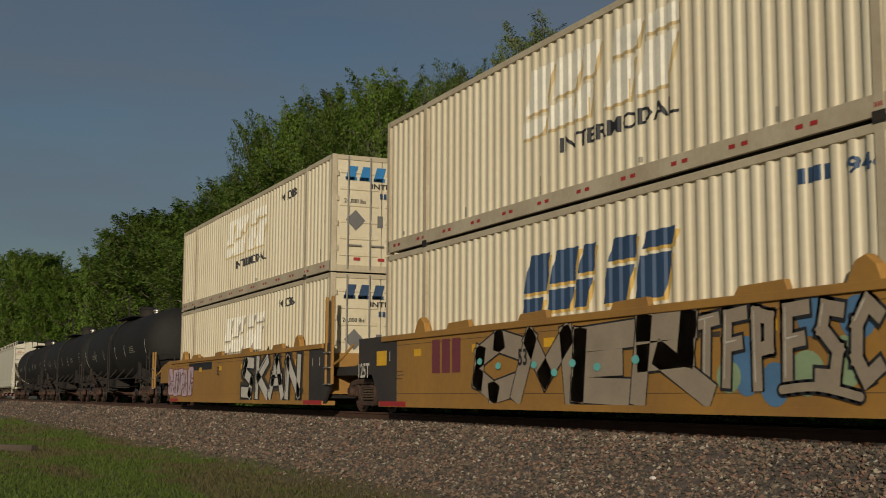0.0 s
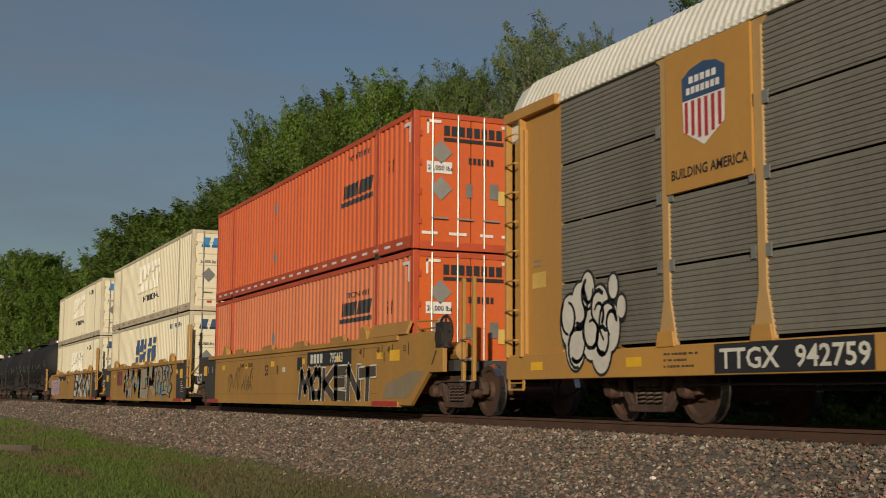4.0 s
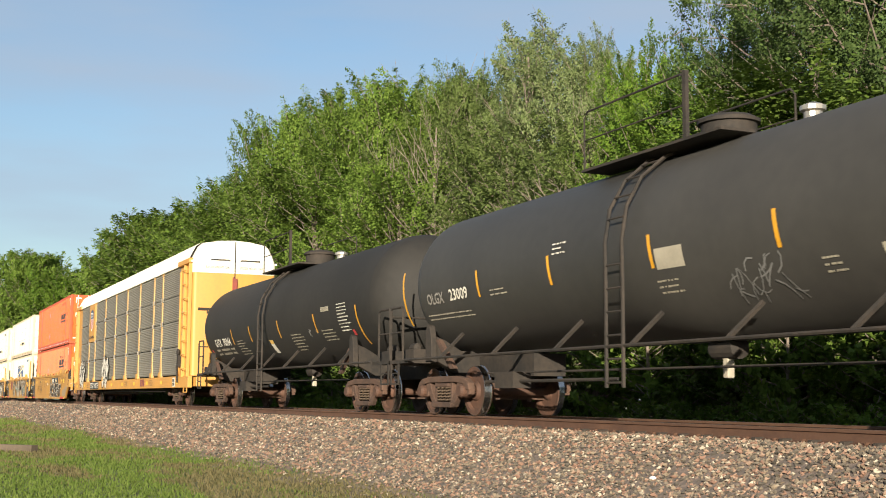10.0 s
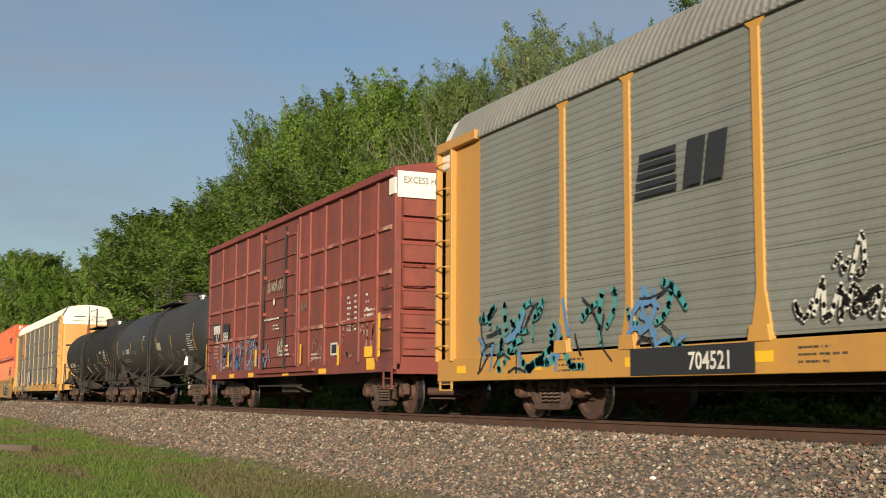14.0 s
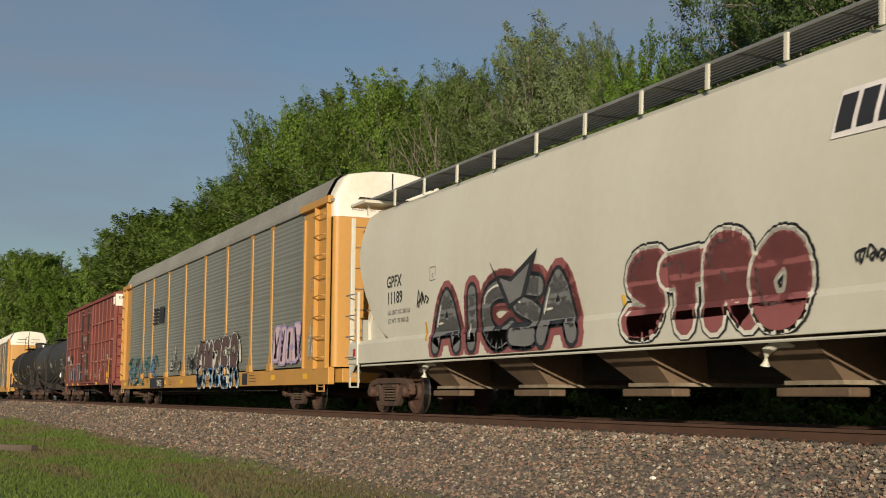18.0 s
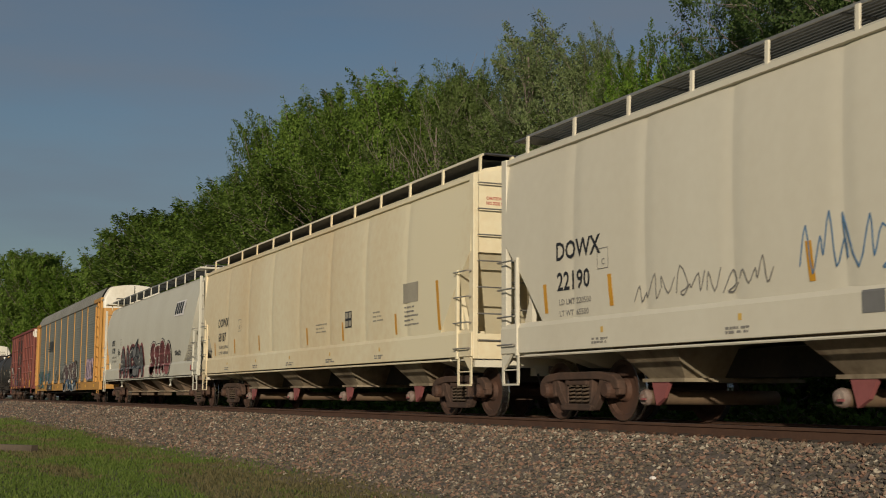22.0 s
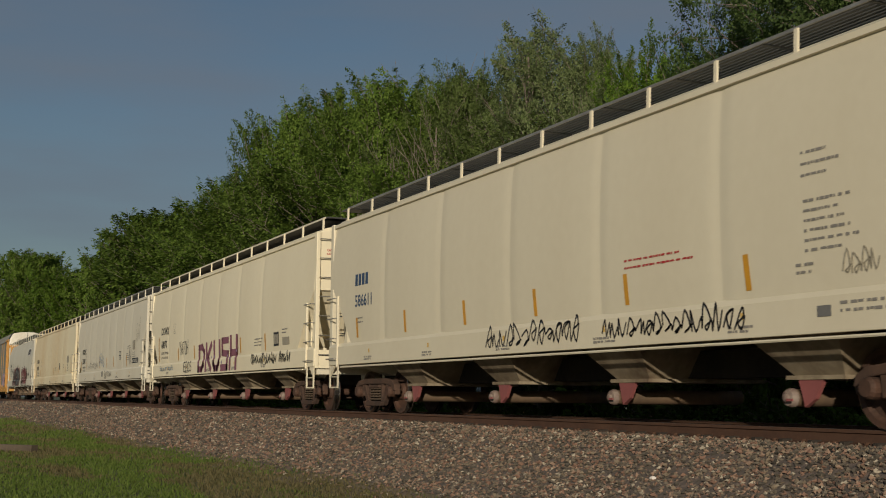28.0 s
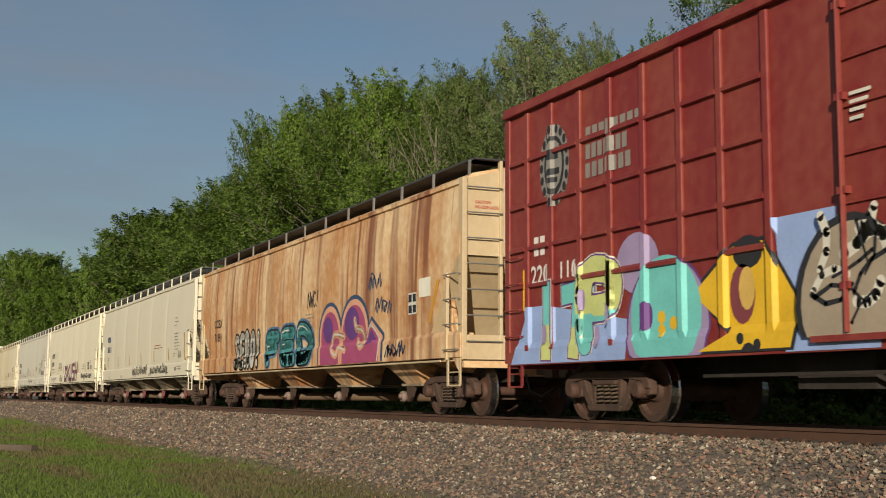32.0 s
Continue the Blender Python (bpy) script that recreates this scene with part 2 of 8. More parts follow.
def scatter_stones():
    rng = np.random.default_rng(5)
    octa = np.array([(1, 0, 0), (0, 1, 0), (-1, 0, 0), (0, -1, 0), (0, 0, 1), (0, 0, -1)], float)
    tri = np.array([(0, 1, 4), (1, 2, 4), (2, 3, 4), (3, 0, 4), (1, 0, 5), (2, 1, 5), (3, 2, 5), (0, 3, 5)])
    spots = []
    for x0, x1, dens, size in ((4, 14, 200, 0.034), (-8, 4, 520, 0.030), (-20, -8, 520, 0.030), (-34, -20, 330, 0.034), (-60, -34, 150, 0.042), (-110, -60, 40, 0.055)):
        count = int((x1 - x0) * 2.7 * dens)
        x = rng.uniform(x0, x1, count)
        y = 7.5 + 2.45 * rng.random(count) ** 0.92
        y = np.where(rng.random(count) < 0.10, y - 0.9 * rng.random(count) ** 1.8, y)
        spots.append(np.stack([x, y, size * rng.uniform(0.55, 1.25, count)], 1))
    q = np.concatenate(spots)
    base = np.interp(q[:, 1], [a for a, b in BED], [b for a, b in BED])
    k = len(q)
    jitter = octa[None] * rng.uniform(0.55, 1.25, (k, 6, 1)) + rng.normal(0, 0.22, (k, 6, 3))
    ang = rng.uniform(0, 6.283, k)
    c, s = np.cos(ang)[:, None], np.sin(ang)[:, None]
    vx, vy, vz = jitter[..., 0] * 1.25, jitter[..., 1], jitter[..., 2] * 0.8
    size = q[:, 2][:, None]
    verts = np.stack([q[:, :1] + (c * vx - s * vy) * size, q[:, 1:2] + (s * vx + c * vy) * size, (base + 0.012)[:, None] + rng.uniform(-0.2, 0.9, k)[:, None] * size + vz * size], -1).reshape(-1, 3)
    faces = (tri[None] + 6 * np.arange(k)[:, None, None]).reshape(-1, 3)
    soup("ballast_stones", verts.tolist(), faces.tolist(), STONE, "loose crushed stones of pink and grey ballast", "stones")


def scatter_grass():
    rng = np.random.default_rng(8)
    r = 4.5 + 80 * rng.random(250000) ** 1.8
    a = np.radians(rng.uniform(59, 93, len(r)))
    x, y = -r * np.sin(a), r * np.cos(a)
    # sparser beyond the mown strip by the camera
    x, y = np.concatenate([x, rng.uniform(-45, 16, 90000)]), np.concatenate([y, rng.uniform(-12, 7.5, 90000)])
    r = np.hypot(x, y)
    edge = 7.35 + 0.22 * np.sin(x * 0.21) + 0.16 * np.sin(x * 0.9 + 1) + 0.1 * np.sin(x * 2.7)
    keep = y < edge + rng.normal(0, 0.26, len(r))
    x, y, r = x[keep], y[keep], r[keep]
    n = len(x)
    hgt = rng.uniform(0.018, 0.050, n) * (1 + r / 40)
    wid = 0.004 + 0.0004 * r
    t = rng.uniform(0, 6.283, n)
    lean = rng.normal(0, 0.03, (n, 2))
    dx, dy = np.cos(t) * wid, np.sin(t) * wid
    z = np.interp(y, [a for a, b in BED], [b for a, b in BED])
    verts = np.stack([np.stack([x - dx, y - dy, z], -1), np.stack([x + dx, y + dy, z], -1), np.stack([x + lean[:, 0], y + lean[:, 1], z + hgt], -1)], 1)
    # worn, dry patches drawn out along the mowing
    patch = np.array([noise.noise((px * 0.16, py * 0.55, 1.3)) + 0.55 * noise.noise((px * 0.6, py * 1.3, 7.1)) for px, py in zip(x, y)]) + 0.12 * (y - 3.0) / 2.0
    dry = patch + rng.normal(0, 0.16, n) > 0.24
    for pick, mat, nm, lb in ((~dry, BLADE, "grass", "short mown green grass"), (dry, BLADE_DRY, "dry_grass", "yellowed dry patches in the grass")):
        v = verts[pick].reshape(-1, 3)
        soup(nm, v.tolist(), np.arange(len(v)).reshape(-1, 3).tolist(), mat, lb, "grass")


scatter_stones()
scatter_grass()


# ------------------------------------------------------------------ track
def track():
    root = thing("railway_track", "straight railway track of brown rusty rails on ties in ballast", "railway track", kind="structure")
    prof = [(-0.075, -0.172), (0.075, -0.172), (0.075, -0.16), (0.012, -0.145), (0.009, -0.05), (0.036, -0.04), (0.036, -0.008), (0.03, -0.001), (-0.03, -0.001), (-0.036, -0.008), (-0.036, -0.04), (-0.009, -0.05), (-0.012, -0.145), (-0.075, -0.16)]
    for s in (-1, 1):
        y = TRACK_Y + s * 0.755
        rail = part("rail", Geo().along_x([(y + a, b) for a, b in prof], -900, 300), RAIL, root, "rusty brown steel rail")
        part("rail_head", Geo().box(-900, 300, y - 0.024, y + 0.028, -0.002, 0.0), RAIL_TOP, rail, "worn shiny running surface")
    tie = Geo().box(-0.115, 0.115, -1.29, 1.29, -0.36, -0.178).mesh("tie", TIE)
    plate = Geo().box(-0.09, 0.09, -0.19, 0.19, -0.178, -0.166).box(-0.06, -0.03, -0.125, -0.078, -0.166, -0.135).box(0.03, 0.06, -0.125, -0.078, -0.166, -0.135).mesh("tie_plate", RAIL)
    clip = Geo().box(0.10, 0.17, -0.155, 0.10, -0.20, -0.135).mesh("rail_anchor", BLACK_STEEL)
    for k in range(150):
        x = 4.0 - 0.52 * k
        t = part("tie", tie, TIE, root, at=(x, TRACK_Y, 0))
        part("tie_plate", plate, RAIL, t, at=(0, -0.755, 0))
        if k < 90:
            part("rail_anchor", clip, BLACK_STEEL, t, at=(0, -0.755, 0))
    far = Geo()
    for k in range(150, 420):
        far.box(4.0 - 0.52 * k - 0.115, 4.0 - 0.52 * k + 0.115, TRACK_Y - 1.29, TRACK_Y + 1.29, -0.36, -0.178)
    tagged(part("far_ties", far, TIE, root), kind="stuff")


track()


# ------------------------------------------------------------------ trees
def tree_kind(seed, height, width, leaves, leaf, shoots=True, bare=0.0, gap=0.0, low=0.12, point=0.7, tight=0.55, twigs=11):
    """Meshes of one sort of tree: trunk with limbs, and a crown of leafy shoots set along the limbs. point: how fast it narrows to its top."""
    rng = np.random.default_rng(seed)
    g = Geo()
    lean = rng.normal(0, 0.03, 2) * height
    top = (lean[0], lean[1], height * 0.86)
    pts = [(0, 0, -0.3), (0.1 * lean[0], 0.1 * lean[1], height * 0.2), (0.5 * lean[0], 0.5 * lean[1], height * 0.55), top]
    g.tube(pts, [0.022 * height, 0.017 * height, 0.010 * height, 0.003 * height], 8)
    sprays = []
    limbs = int(30 + height * 2.2)
    for k in range(limbs):
        u = low + (0.97 - low) * (k + rng.random()) / limbs
        z0 = height * (u * 0.82)
        ang = k * 2.4 + rng.normal(0, 0.4)
        shape = math.sin(math.pi * min(1.0, (1.0 - u) * 0.86 + 0.10)) ** point
        reach = width * 0.5 * shape * rng.uniform(0.55, 1.12)
        base = Vector((lean[0] * u, lean[1] * u, z0))
        rise = rng.uniform(0.25, 0.8) * reach + (0.10 * height if shoots else 0.03 * height) * u
        tip = base + Vector((math.cos(ang) * reach, math.sin(ang) * reach, rise))
        mid = base.lerp(tip, 0.5) + Vector((0, 0, -0.06 * reach))
        g.tube([base, mid, tip], [0.006 * height * (1.1 - u), 0.0035 * height * (1.1 - u) + 0.008, 0.008], 5)
        for j in range(twigs):
            f = 0.28 + 0.72 * (j + rng.random()) / twigs
            p = base.lerp(mid, f * 2) if f < 0.5 else mid.lerp(tip, f * 2 - 1)
            d = Vector((math.cos(ang + rng.normal(0, 0.9)), math.sin(ang + rng.normal(0, 0.9)), rng.uniform(0.35, 2.3) if shoots else rng.uniform(-0.3, 1.0))).normalized()
            ln = rng.uniform(0.045, 0.115) * height * (0.6 + 0.4 * shape)
            q = p + d * ln
            if rng.random() < 0.4 + bare:
                g.tube([p, q], [0.010 + 0.0006 * height, 0.005], 4)
            if rng.random() > bare + gap:
                sprays.append((p, q))
    per = max(4, leaves // max(1, len(sprays)))
    a = np.repeat(np.array([[*p, *q] for p, q in sprays]), per, 0)
    n = len(a)
    f = rng.random(n)[:, None] ** 0.85
    spread = 0.034 * height * (1.0 - 0.80 * f) * tight
    c = a[:, :3] + (a[:, 3:] - a[:, :3]) * f * 1.08 + rng.normal(0, 1, (n, 3)) * spread
    # leaves turn their faces outwards and up to the light
    face = c - np.array([0, 0, height * 0.30])
    face /= np.linalg.norm(face, axis=1)[:, None] + 1e-6
    face = face * 0.75 + np.array([0, 0, 0.2]) + rng.normal(0, 0.38, (n, 3)) + np.repeat(rng.normal(0, 0.50, (len(sprays), 3)), per, 0)
    face /= np.linalg.norm(face, axis=1)[:, None]
    d1 = np.cross(face, rng.normal(0, 1, (n, 3)))
    d1 /= np.linalg.norm(d1, axis=1)[:, None]
    d2 = np.cross(face, d1)
    s = leaf * rng.uniform(0.6, 1.35, n)[:, None]
    verts = np.stack([c - d1 * s * 0.8, c - d2 * s * 0.55, c + d1 * s, c + d2 * s * 0.55], 1).reshape(-1, 3)
    # the topmost shoots stand only a little above the rest
    knee = np.percentile(verts[:, 2], 97)
    verts[:, 2] = np.where(verts[:, 2] > knee, knee + (verts[:, 2] - knee) * 0.6, verts[:, 2])
    crown = bpy.data.meshes.new("crown")
    crown.from_pydata(verts.tolist(), [], np.arange(4 * n).reshape(-1, 4).tolist())
    crown.update()
    return g.mesh("trunk", BARK, True), crown, float(np.percentile(verts[:, 2], 99.95))


def place_tree(kind, leafmat, x, y, height, wide, turn, name="tree", label="leafy green deciduous tree in a dense row beyond the track"):
    """Sets a tree of the sort, so many metres high, its breadth times wide."""
    trunk, crown, top = kind
    crown = crown.copy() if crown.materials and crown.materials[0] != leafmat else crown
    if not crown.materials:
        crown.materials.append(leafmat)
    crown.materials[0] = leafmat
    root = thing(name, label, "tree" if name == "tree" else "bush", "trees beyond the track" if name == "tree" else "bushes beyond the track")
    root.matrix_basis = Matrix.LocRotScale((x, y, -1.2), Euler((0, 0, turn)), (wide, wide, height / top))
    part("trunk", trunk, BARK, root)
    part("crown", crown, leafmat, root)
    return root


def woods():
    rng = random.Random(4)
    kinds = [tree_kind(11, 17, 7.6, 66000, 0.082, point=0.8), tree_kind(12, 18, 8.2, 66000, 0.082, point=0.9), tree_kind(13, 16, 7.8, 62000, 0.080, point=0.75)]
    young = tree_kind(14, 12, 7, 60000, 0.062, tight=0.5, point=0.8)
    distant = [tree_kind(61, 17, 8, 24000, 0.16), tree_kind(62, 18, 8, 24000, 0.16, point=0.9)]
    pale = [tree_kind(21, 16, 5, 46000, 0.066, True, 0.02, 0.06, point=0.8, tight=0.5, twigs=8), tree_kind(22, 13, 6, 5000, 0.06, True, 0.55, 0.25, point=0.9, twigs=4)]
    dark = tree_kind(31, 16, 12, 110000, 0.058, False, 0.08, 0.14, tight=0.5, low=0.2, twigs=13)
    bush = [tree_kind(41, 4.5, 5.5, 9000, 0.085, True, 0.02, 0, 0.02), tree_kind(42, 4.0, 5, 8500, 0.085, False, 0.03, 0, 0.02)]
    thicket = tree_kind(51, 7.5, 5, 2500, 0.07, True, 0.50, 0.1, 0.05)
    # the row beyond the track, from the near end to the far one: x, y, height, breadth, sort
    near = [(-24.3, 21.5, 14.1, 0.74, "d"), (-21.4, 22.5, 14.5, 0.81, "d"), (-28.1, 22.5, 14.2, 0.41, "d"), (-27.1, 26, 14.3, 0.63, "d"), (-32.6, 26, 13.8, 0.29, "d"), (-31.1, 20.5, 12.6, 0.51, "b"), (-28.8, 19.8, 11.4, 0.58, "b"), (-27.1, 19.6, 10.4, 0.75, "b"), (-24.1, 18.8, 9.0, 0.79, "b"), (-23.2, 20, 9.1, 1.05, "k"), (-21.8, 20.5, 9.3, 1.18, "k"), (-41.5, 22.5, 16.3, 0.77, "p"), (-39.2, 22.2, 15.0, 0.69, "p"), (-44.3, 23, 16.1, 0.52, "p"), (-37.7, 23, 15.0, 0.39, "p"), (-38.4, 22.6, 14.3, 0.51, "p"), (-35.3, 22.2, 13.3, 0.5, "p"), (-46.4, 23, 15.8, 0.54, "l"), (-49.3, 23.4, 16.3, 0.59, "l"), (-40.8, 21, 12.4, 0.75, "l"), (-36.4, 20.5, 10.9, 0.82, "l"), (-33.1, 20.5, 10.5, 0.59, "l"), (-47.1, 20.5, 14.3, 0.69, "q"), (-49.6, 19.8, 13.0, 0.65, "q"), (-32.7, 19.8, 11.0, 0.37, "q")]
    mid = [(-52.1, 23.5, 16.7, 0.83, "k"), (-54.0, 23, 17.5, 0.9, "k"), (-56.5, 22.5, 17.7, 0.83, "k"), (-60.5, 22.6, 17.7, 0.82, "k"), (-62.9, 22.2, 18.2, 0.88, "k"), (-67.4, 22.4, 19.0, 0.9, "k"), (-71.1, 22.2, 19.1, 0.86, "k"), (-74.8, 22.2, 19.1, 0.7, "k"), (-78.1, 21.8, 17.0, 0.98, "k"), (-83.1, 22, 16.8, 0.95, "k"), (-88.6, 22.2, 17.9, 0.87, "k"), (-90.7, 22, 17.6, 0.64, "k"), (-95.9, 21.8, 16.8, 1.04, "k"), (-104.4, 22.2, 17.6, 1.13, "k"), (-112.7, 22, 18.6, 1.27, "k"), (-121.7, 22, 19.4, 1.17, "k"), (-130.4, 22, 18.9, 1.19, "k"), (-138.1, 22, 18.5, 1.11, "k"), (-145.3, 21.8, 17.7, 1.09, "k"), (-151.1, 21.4, 17.1, 0.89, "k"), (-48.5, 20, 12.1, 0.83, "k"), (-53.3, 20, 11.9, 1.05, "k"), (-59.0, 20, 13.2, 1.15, "k"), (-65.9, 20, 14.0, 1.27, "k"), (-74.2, 20, 13.6, 1.42, "k"), (-84.6, 20, 13.1, 1.38, "k"), (-95.8, 20, 13.6, 1.55, "k")]
    far = [(-154.4, 20.5, 16.5, 0.86, "f"), (-147.4, 18.5, 15.5, 0.84, "b"), (-150.0, 17.5, 16.7, 1.0, "b"), (-164.2, 18, 19.8, 1.08, "f"), (-166.0, 16.5, 20.4, 1.09, "f"), (-171.6, 15.5, 20.8, 1.04, "f"), (-176.5, 14.5, 16.6, 0.8, "f"), (-182.1, 14, 15.2, 0.74, "f"), (-209.4, 14, 18.2, 1.59, "f"), (-272.9, 14, 24.3, 2.76, "f")]
    for k, (x, y, height, wide, sort) in enumerate(near + mid + far):
        turn = rng.uniform(0, 6.28)
        if sort == "d":
            place_tree(dark, LEAF_DARK, x, y, height, wide, turn, label="tall dark green tree with open branching crown")
        elif sort == "p":
            place_tree(pale[0], LEAF_PALE, x, y, height, wide, turn, label="thin pale green tree with light new leaves")
        elif sort == "q":
            place_tree(pale[1], LEAF_OLIVE, x, y, height, wide, turn, label="half-bare tree with pale twigs and sparse leaves")
        elif sort == "l":
            place_tree(kinds[k % 3], LEAF_OLIVE, x, y, height, wide, turn, label="olive green tree with light leaf tips")
        elif sort == "b":
            place_tree(young if x > -92 else distant[0], LEAF_BRIGHT, x, y, height, wide, turn, label="bright yellow-green young tree")
        else:
            place_tree(kinds[k % 3] if x > -92 else distant[k % 2], LEAF, x, y, height, wide, turn)
    weed = tree_kind(43, 2.0, 2.6, 2600, 0.07, True, 0.0, 0, 0.02)
    for k in range(60):
        place_tree(weed, LEAF_BRIGHT if k % 4 else LEAF, 2 - k * 1.05 + rng.uniform(-0.4, 0.4), 14.9 + rng.uniform(-0.5, 0.9), rng.uniform(0.8, 1.7), rng.uniform(0.6, 1.0), rng.uniform(0, 6.28), "bush", "low green weeds beyond the track")
    for k in range(80):
        second = k >= 46
        x = -8 - (k - 46 * second) * (3.4 if second else 2.6) + rng.uniform(-1, 1)
        place_tree(bush[k % 2], LEAF if k % 3 else LEAF_OLIVE, x, (20.8 if second else 17.6) + rng.uniform(-0.8, 1.2), rng.uniform(3.2, 5.0), rng.uniform(0.75, 1.15), rng.uniform(0, 6.28), "bush", "dense green bush at the foot of the trees")
    for k in range(5):
        place_tree(thicket, LEAF_OLIVE, -33 - 3.4 * k + rng.uniform(-1, 1), 18.6 + rng.uniform(-0.5, 0.8), rng.uniform(7, 9.5), rng.uniform(0.9, 1.2), rng.uniform(0, 6.28), "bush", "bare tangled thicket of pale brown twigs")


woods()


# ------------------------------------------------------------------ paints of the train
CREAM = paint("cream_container_paint", (0.74, 0.66, 0.47), (0.60, 0.50, 0.33), 0.42, big=0.5, small=9, bump=0.06, streak=True, amount=0.35)
CREAM_RAIL = paint("greyish_cream_rail", (0.56, 0.48, 0.33), (0.40, 0.32, 0.21), 0.6, big=0.9, small=12, bump=0.08)
# paler orange for the lower orange container, doors excepted
ORANGE_PALE = paint("pale_orange_container_paint", (0.60, 0.185, 0.075), (0.48, 0.14, 0.06), 0.22, big=0.5, small=9, bump=0.05, streak=True, amount=0.45)
ORANGE = paint("orange_container_paint", (0.61, 0.125, 0.032), (0.50, 0.095, 0.028), 0.20, big=0.5, small=9, bump=0.05, streak=True, amount=0.4)
ORANGE_RAIL = paint("orange_rail", (0.50, 0.075, 0.02), (0.34, 0.055, 0.02), 0.55, big=0.9, small=12, bump=0.06)
WELL = paint("ochre_yellow_well", (0.40, 0.205, 0.040), (0.27, 0.14, 0.04), 0.65, big=0.4, small=8, bump=0.08, streak=True, amount=0.45)
WELL_BLACK = paint("black_well_end", (0.028, 0.025, 0.023), (0.055, 0.043, 0.034), 0.7, big=0.6, small=10, bump=0.08)
RACK_YELLOW = paint("rack_yellow", (0.48, 0.240, 0.046), (0.37, 0.185, 0.05), 0.55, big=0.5, small=9, bump=0.06, streak=True, amount=0.4)
SCREEN = paint("galvanised_screen", (0.215, 0.20, 0.16), (0.145, 0.127, 0.10), 0.6, 0.15, big=0.45, small=10, bump=0.1, streak=True, amount=0.5)
SCREEN_GREY = paint("grey_steel_screen", (0.205, 0.21, 0.178), (0.155, 0.155, 0.13), 0.6, 0.1, big=0.45, small=10, bump=0.08, streak=True, amount=0.45)
ROOF_WHITE = paint("white_roof", (0.74, 0.70, 0.60), (0.60, 0.54, 0.42), 0.5, big=0.5, small=8, bump=0.05)
ROOF_GREY = paint("grey_roof", (0.235, 0.225, 0.19), (0.16, 0.148, 0.122), 0.55, 0.1, big=0.5, small=8, bump=0.05)
TANK = paint("black_tank_paint", (0.0150, 0.0140, 0.0125), (0.024, 0.022, 0.019), 0.75, big=0.35, small=5, bump=0.04, amount=0.6, gloss=0.28)
# paler, browner black with more gloss for the second tank car
TANK_PALER = paint("brownish_black_tank_paint", (0.029, 0.027, 0.024), (0.042, 0.039, 0.034), 0.62, big=0.35, small=5, bump=0.04, amount=0.6, gloss=0.4)
BOX_RED = paint("faded_red_oxide", (0.235, 0.052, 0.032), (0.115, 0.036, 0.027), 0.66, big=0.8, small=5, bump=0.14, streak=True, amount=0.62, low=0.5, high=1.05)
BOX_DARK = paint("red_oxide_ribs", (0.23, 0.044, 0.028), (0.14, 0.036, 0.028), 0.65, big=0.8, small=9, bump=0.1)
WORN_LEDGE = paint("worn_red_ledge", (0.225, 0.052, 0.032), (0.52, 0.36, 0.26), 0.7, big=2.2, small=9, bump=0.1, amount=0.4, low=0.72, high=0.98)
RACK_POST = paint("worn_tan_post", (0.48, 0.29, 0.11), (0.37, 0.22, 0.08), 0.6, big=0.6, small=9, bump=0.06, streak=True)
CP_RED = paint("deep_red_boxcar", (0.185, 0.020, 0.018), (0.27, 0.070, 0.040), 0.55, big=0.7, small=6, bump=0.10, streak=True, amount=0.55, low=0.66, high=1.1)
HOP_GREY = paint("pale_grey_hopper", (0.56, 0.53, 0.43), (0.48, 0.44, 0.345), 0.5, big=0.4, small=6, bump=0.05, streak=True, amount=0.35)
HOP_CREAM = paint("cream_hopper", (0.72, 0.635, 0.435), (0.60, 0.44, 0.24), 0.5, big=0.34, small=6, bump=0.04, streak=(0.8, 0.8, 0.2), amount=0.4, detail=3.0, low=0.62, high=1.05)
HOP_PALE = paint("off_white_hopper", (0.65, 0.60, 0.475), (0.57, 0.51, 0.39), 0.5, big=0.4, small=6, bump=0.05, streak=True, amount=0.35)
HOP_WHITE = paint("warm_white_hopper", (0.78, 0.70, 0.51), (0.69, 0.60, 0.42), 0.5, big=0.4, small=6, bump=0.05, streak=True, amount=0.3)
HOP_TAN = paint("grey_cream_hopper", (0.68, 0.615, 0.46), (0.60, 0.53, 0.385), 0.5, big=0.4, small=6, bump=0.05, streak=True, amount=0.3)
HOP_RUST = rusty("rust_stained_tan", (0.74, 0.56, 0.33), (0.50, 0.235, 0.085), (0.20, 0.062, 0.026))
HOP_TRIM = paint("tan_cream_trim", (0.56, 0.45, 0.28), (0.44, 0.32, 0.18), 0.6, big=0.6, small=8, bump=0.06, streak=True)
GRATING = paint("dark_grating", (0.030, 0.030, 0.032), (0.05, 0.05, 0.05), 0.7, big=4, small=40, bump=0.4)
GRATING_GREY = paint("galvanised_grating", (0.12, 0.12, 0.11), (0.08, 0.08, 0.075), 0.6, 0.3, big=4, small=40, bump=0.4)
PIPE = paint("tan_outlet_pipe", (0.15, 0.095, 0.052), (0.08, 0.052, 0.034), 0.7, big=1.2, small=10, bump=0.1)
STAINLESS = paint("galvanised_bar", (0.45, 0.43, 0.38), (0.30, 0.26, 0.21), 0.4, 0.7, big=2, small=20, bump=0.05)


def ink(name, col, rough=0.6):
    return paint(name, col, tuple(c * 0.72 for c in col), rough, big=2.0, small=18, bump=0.03, amount=0.4)


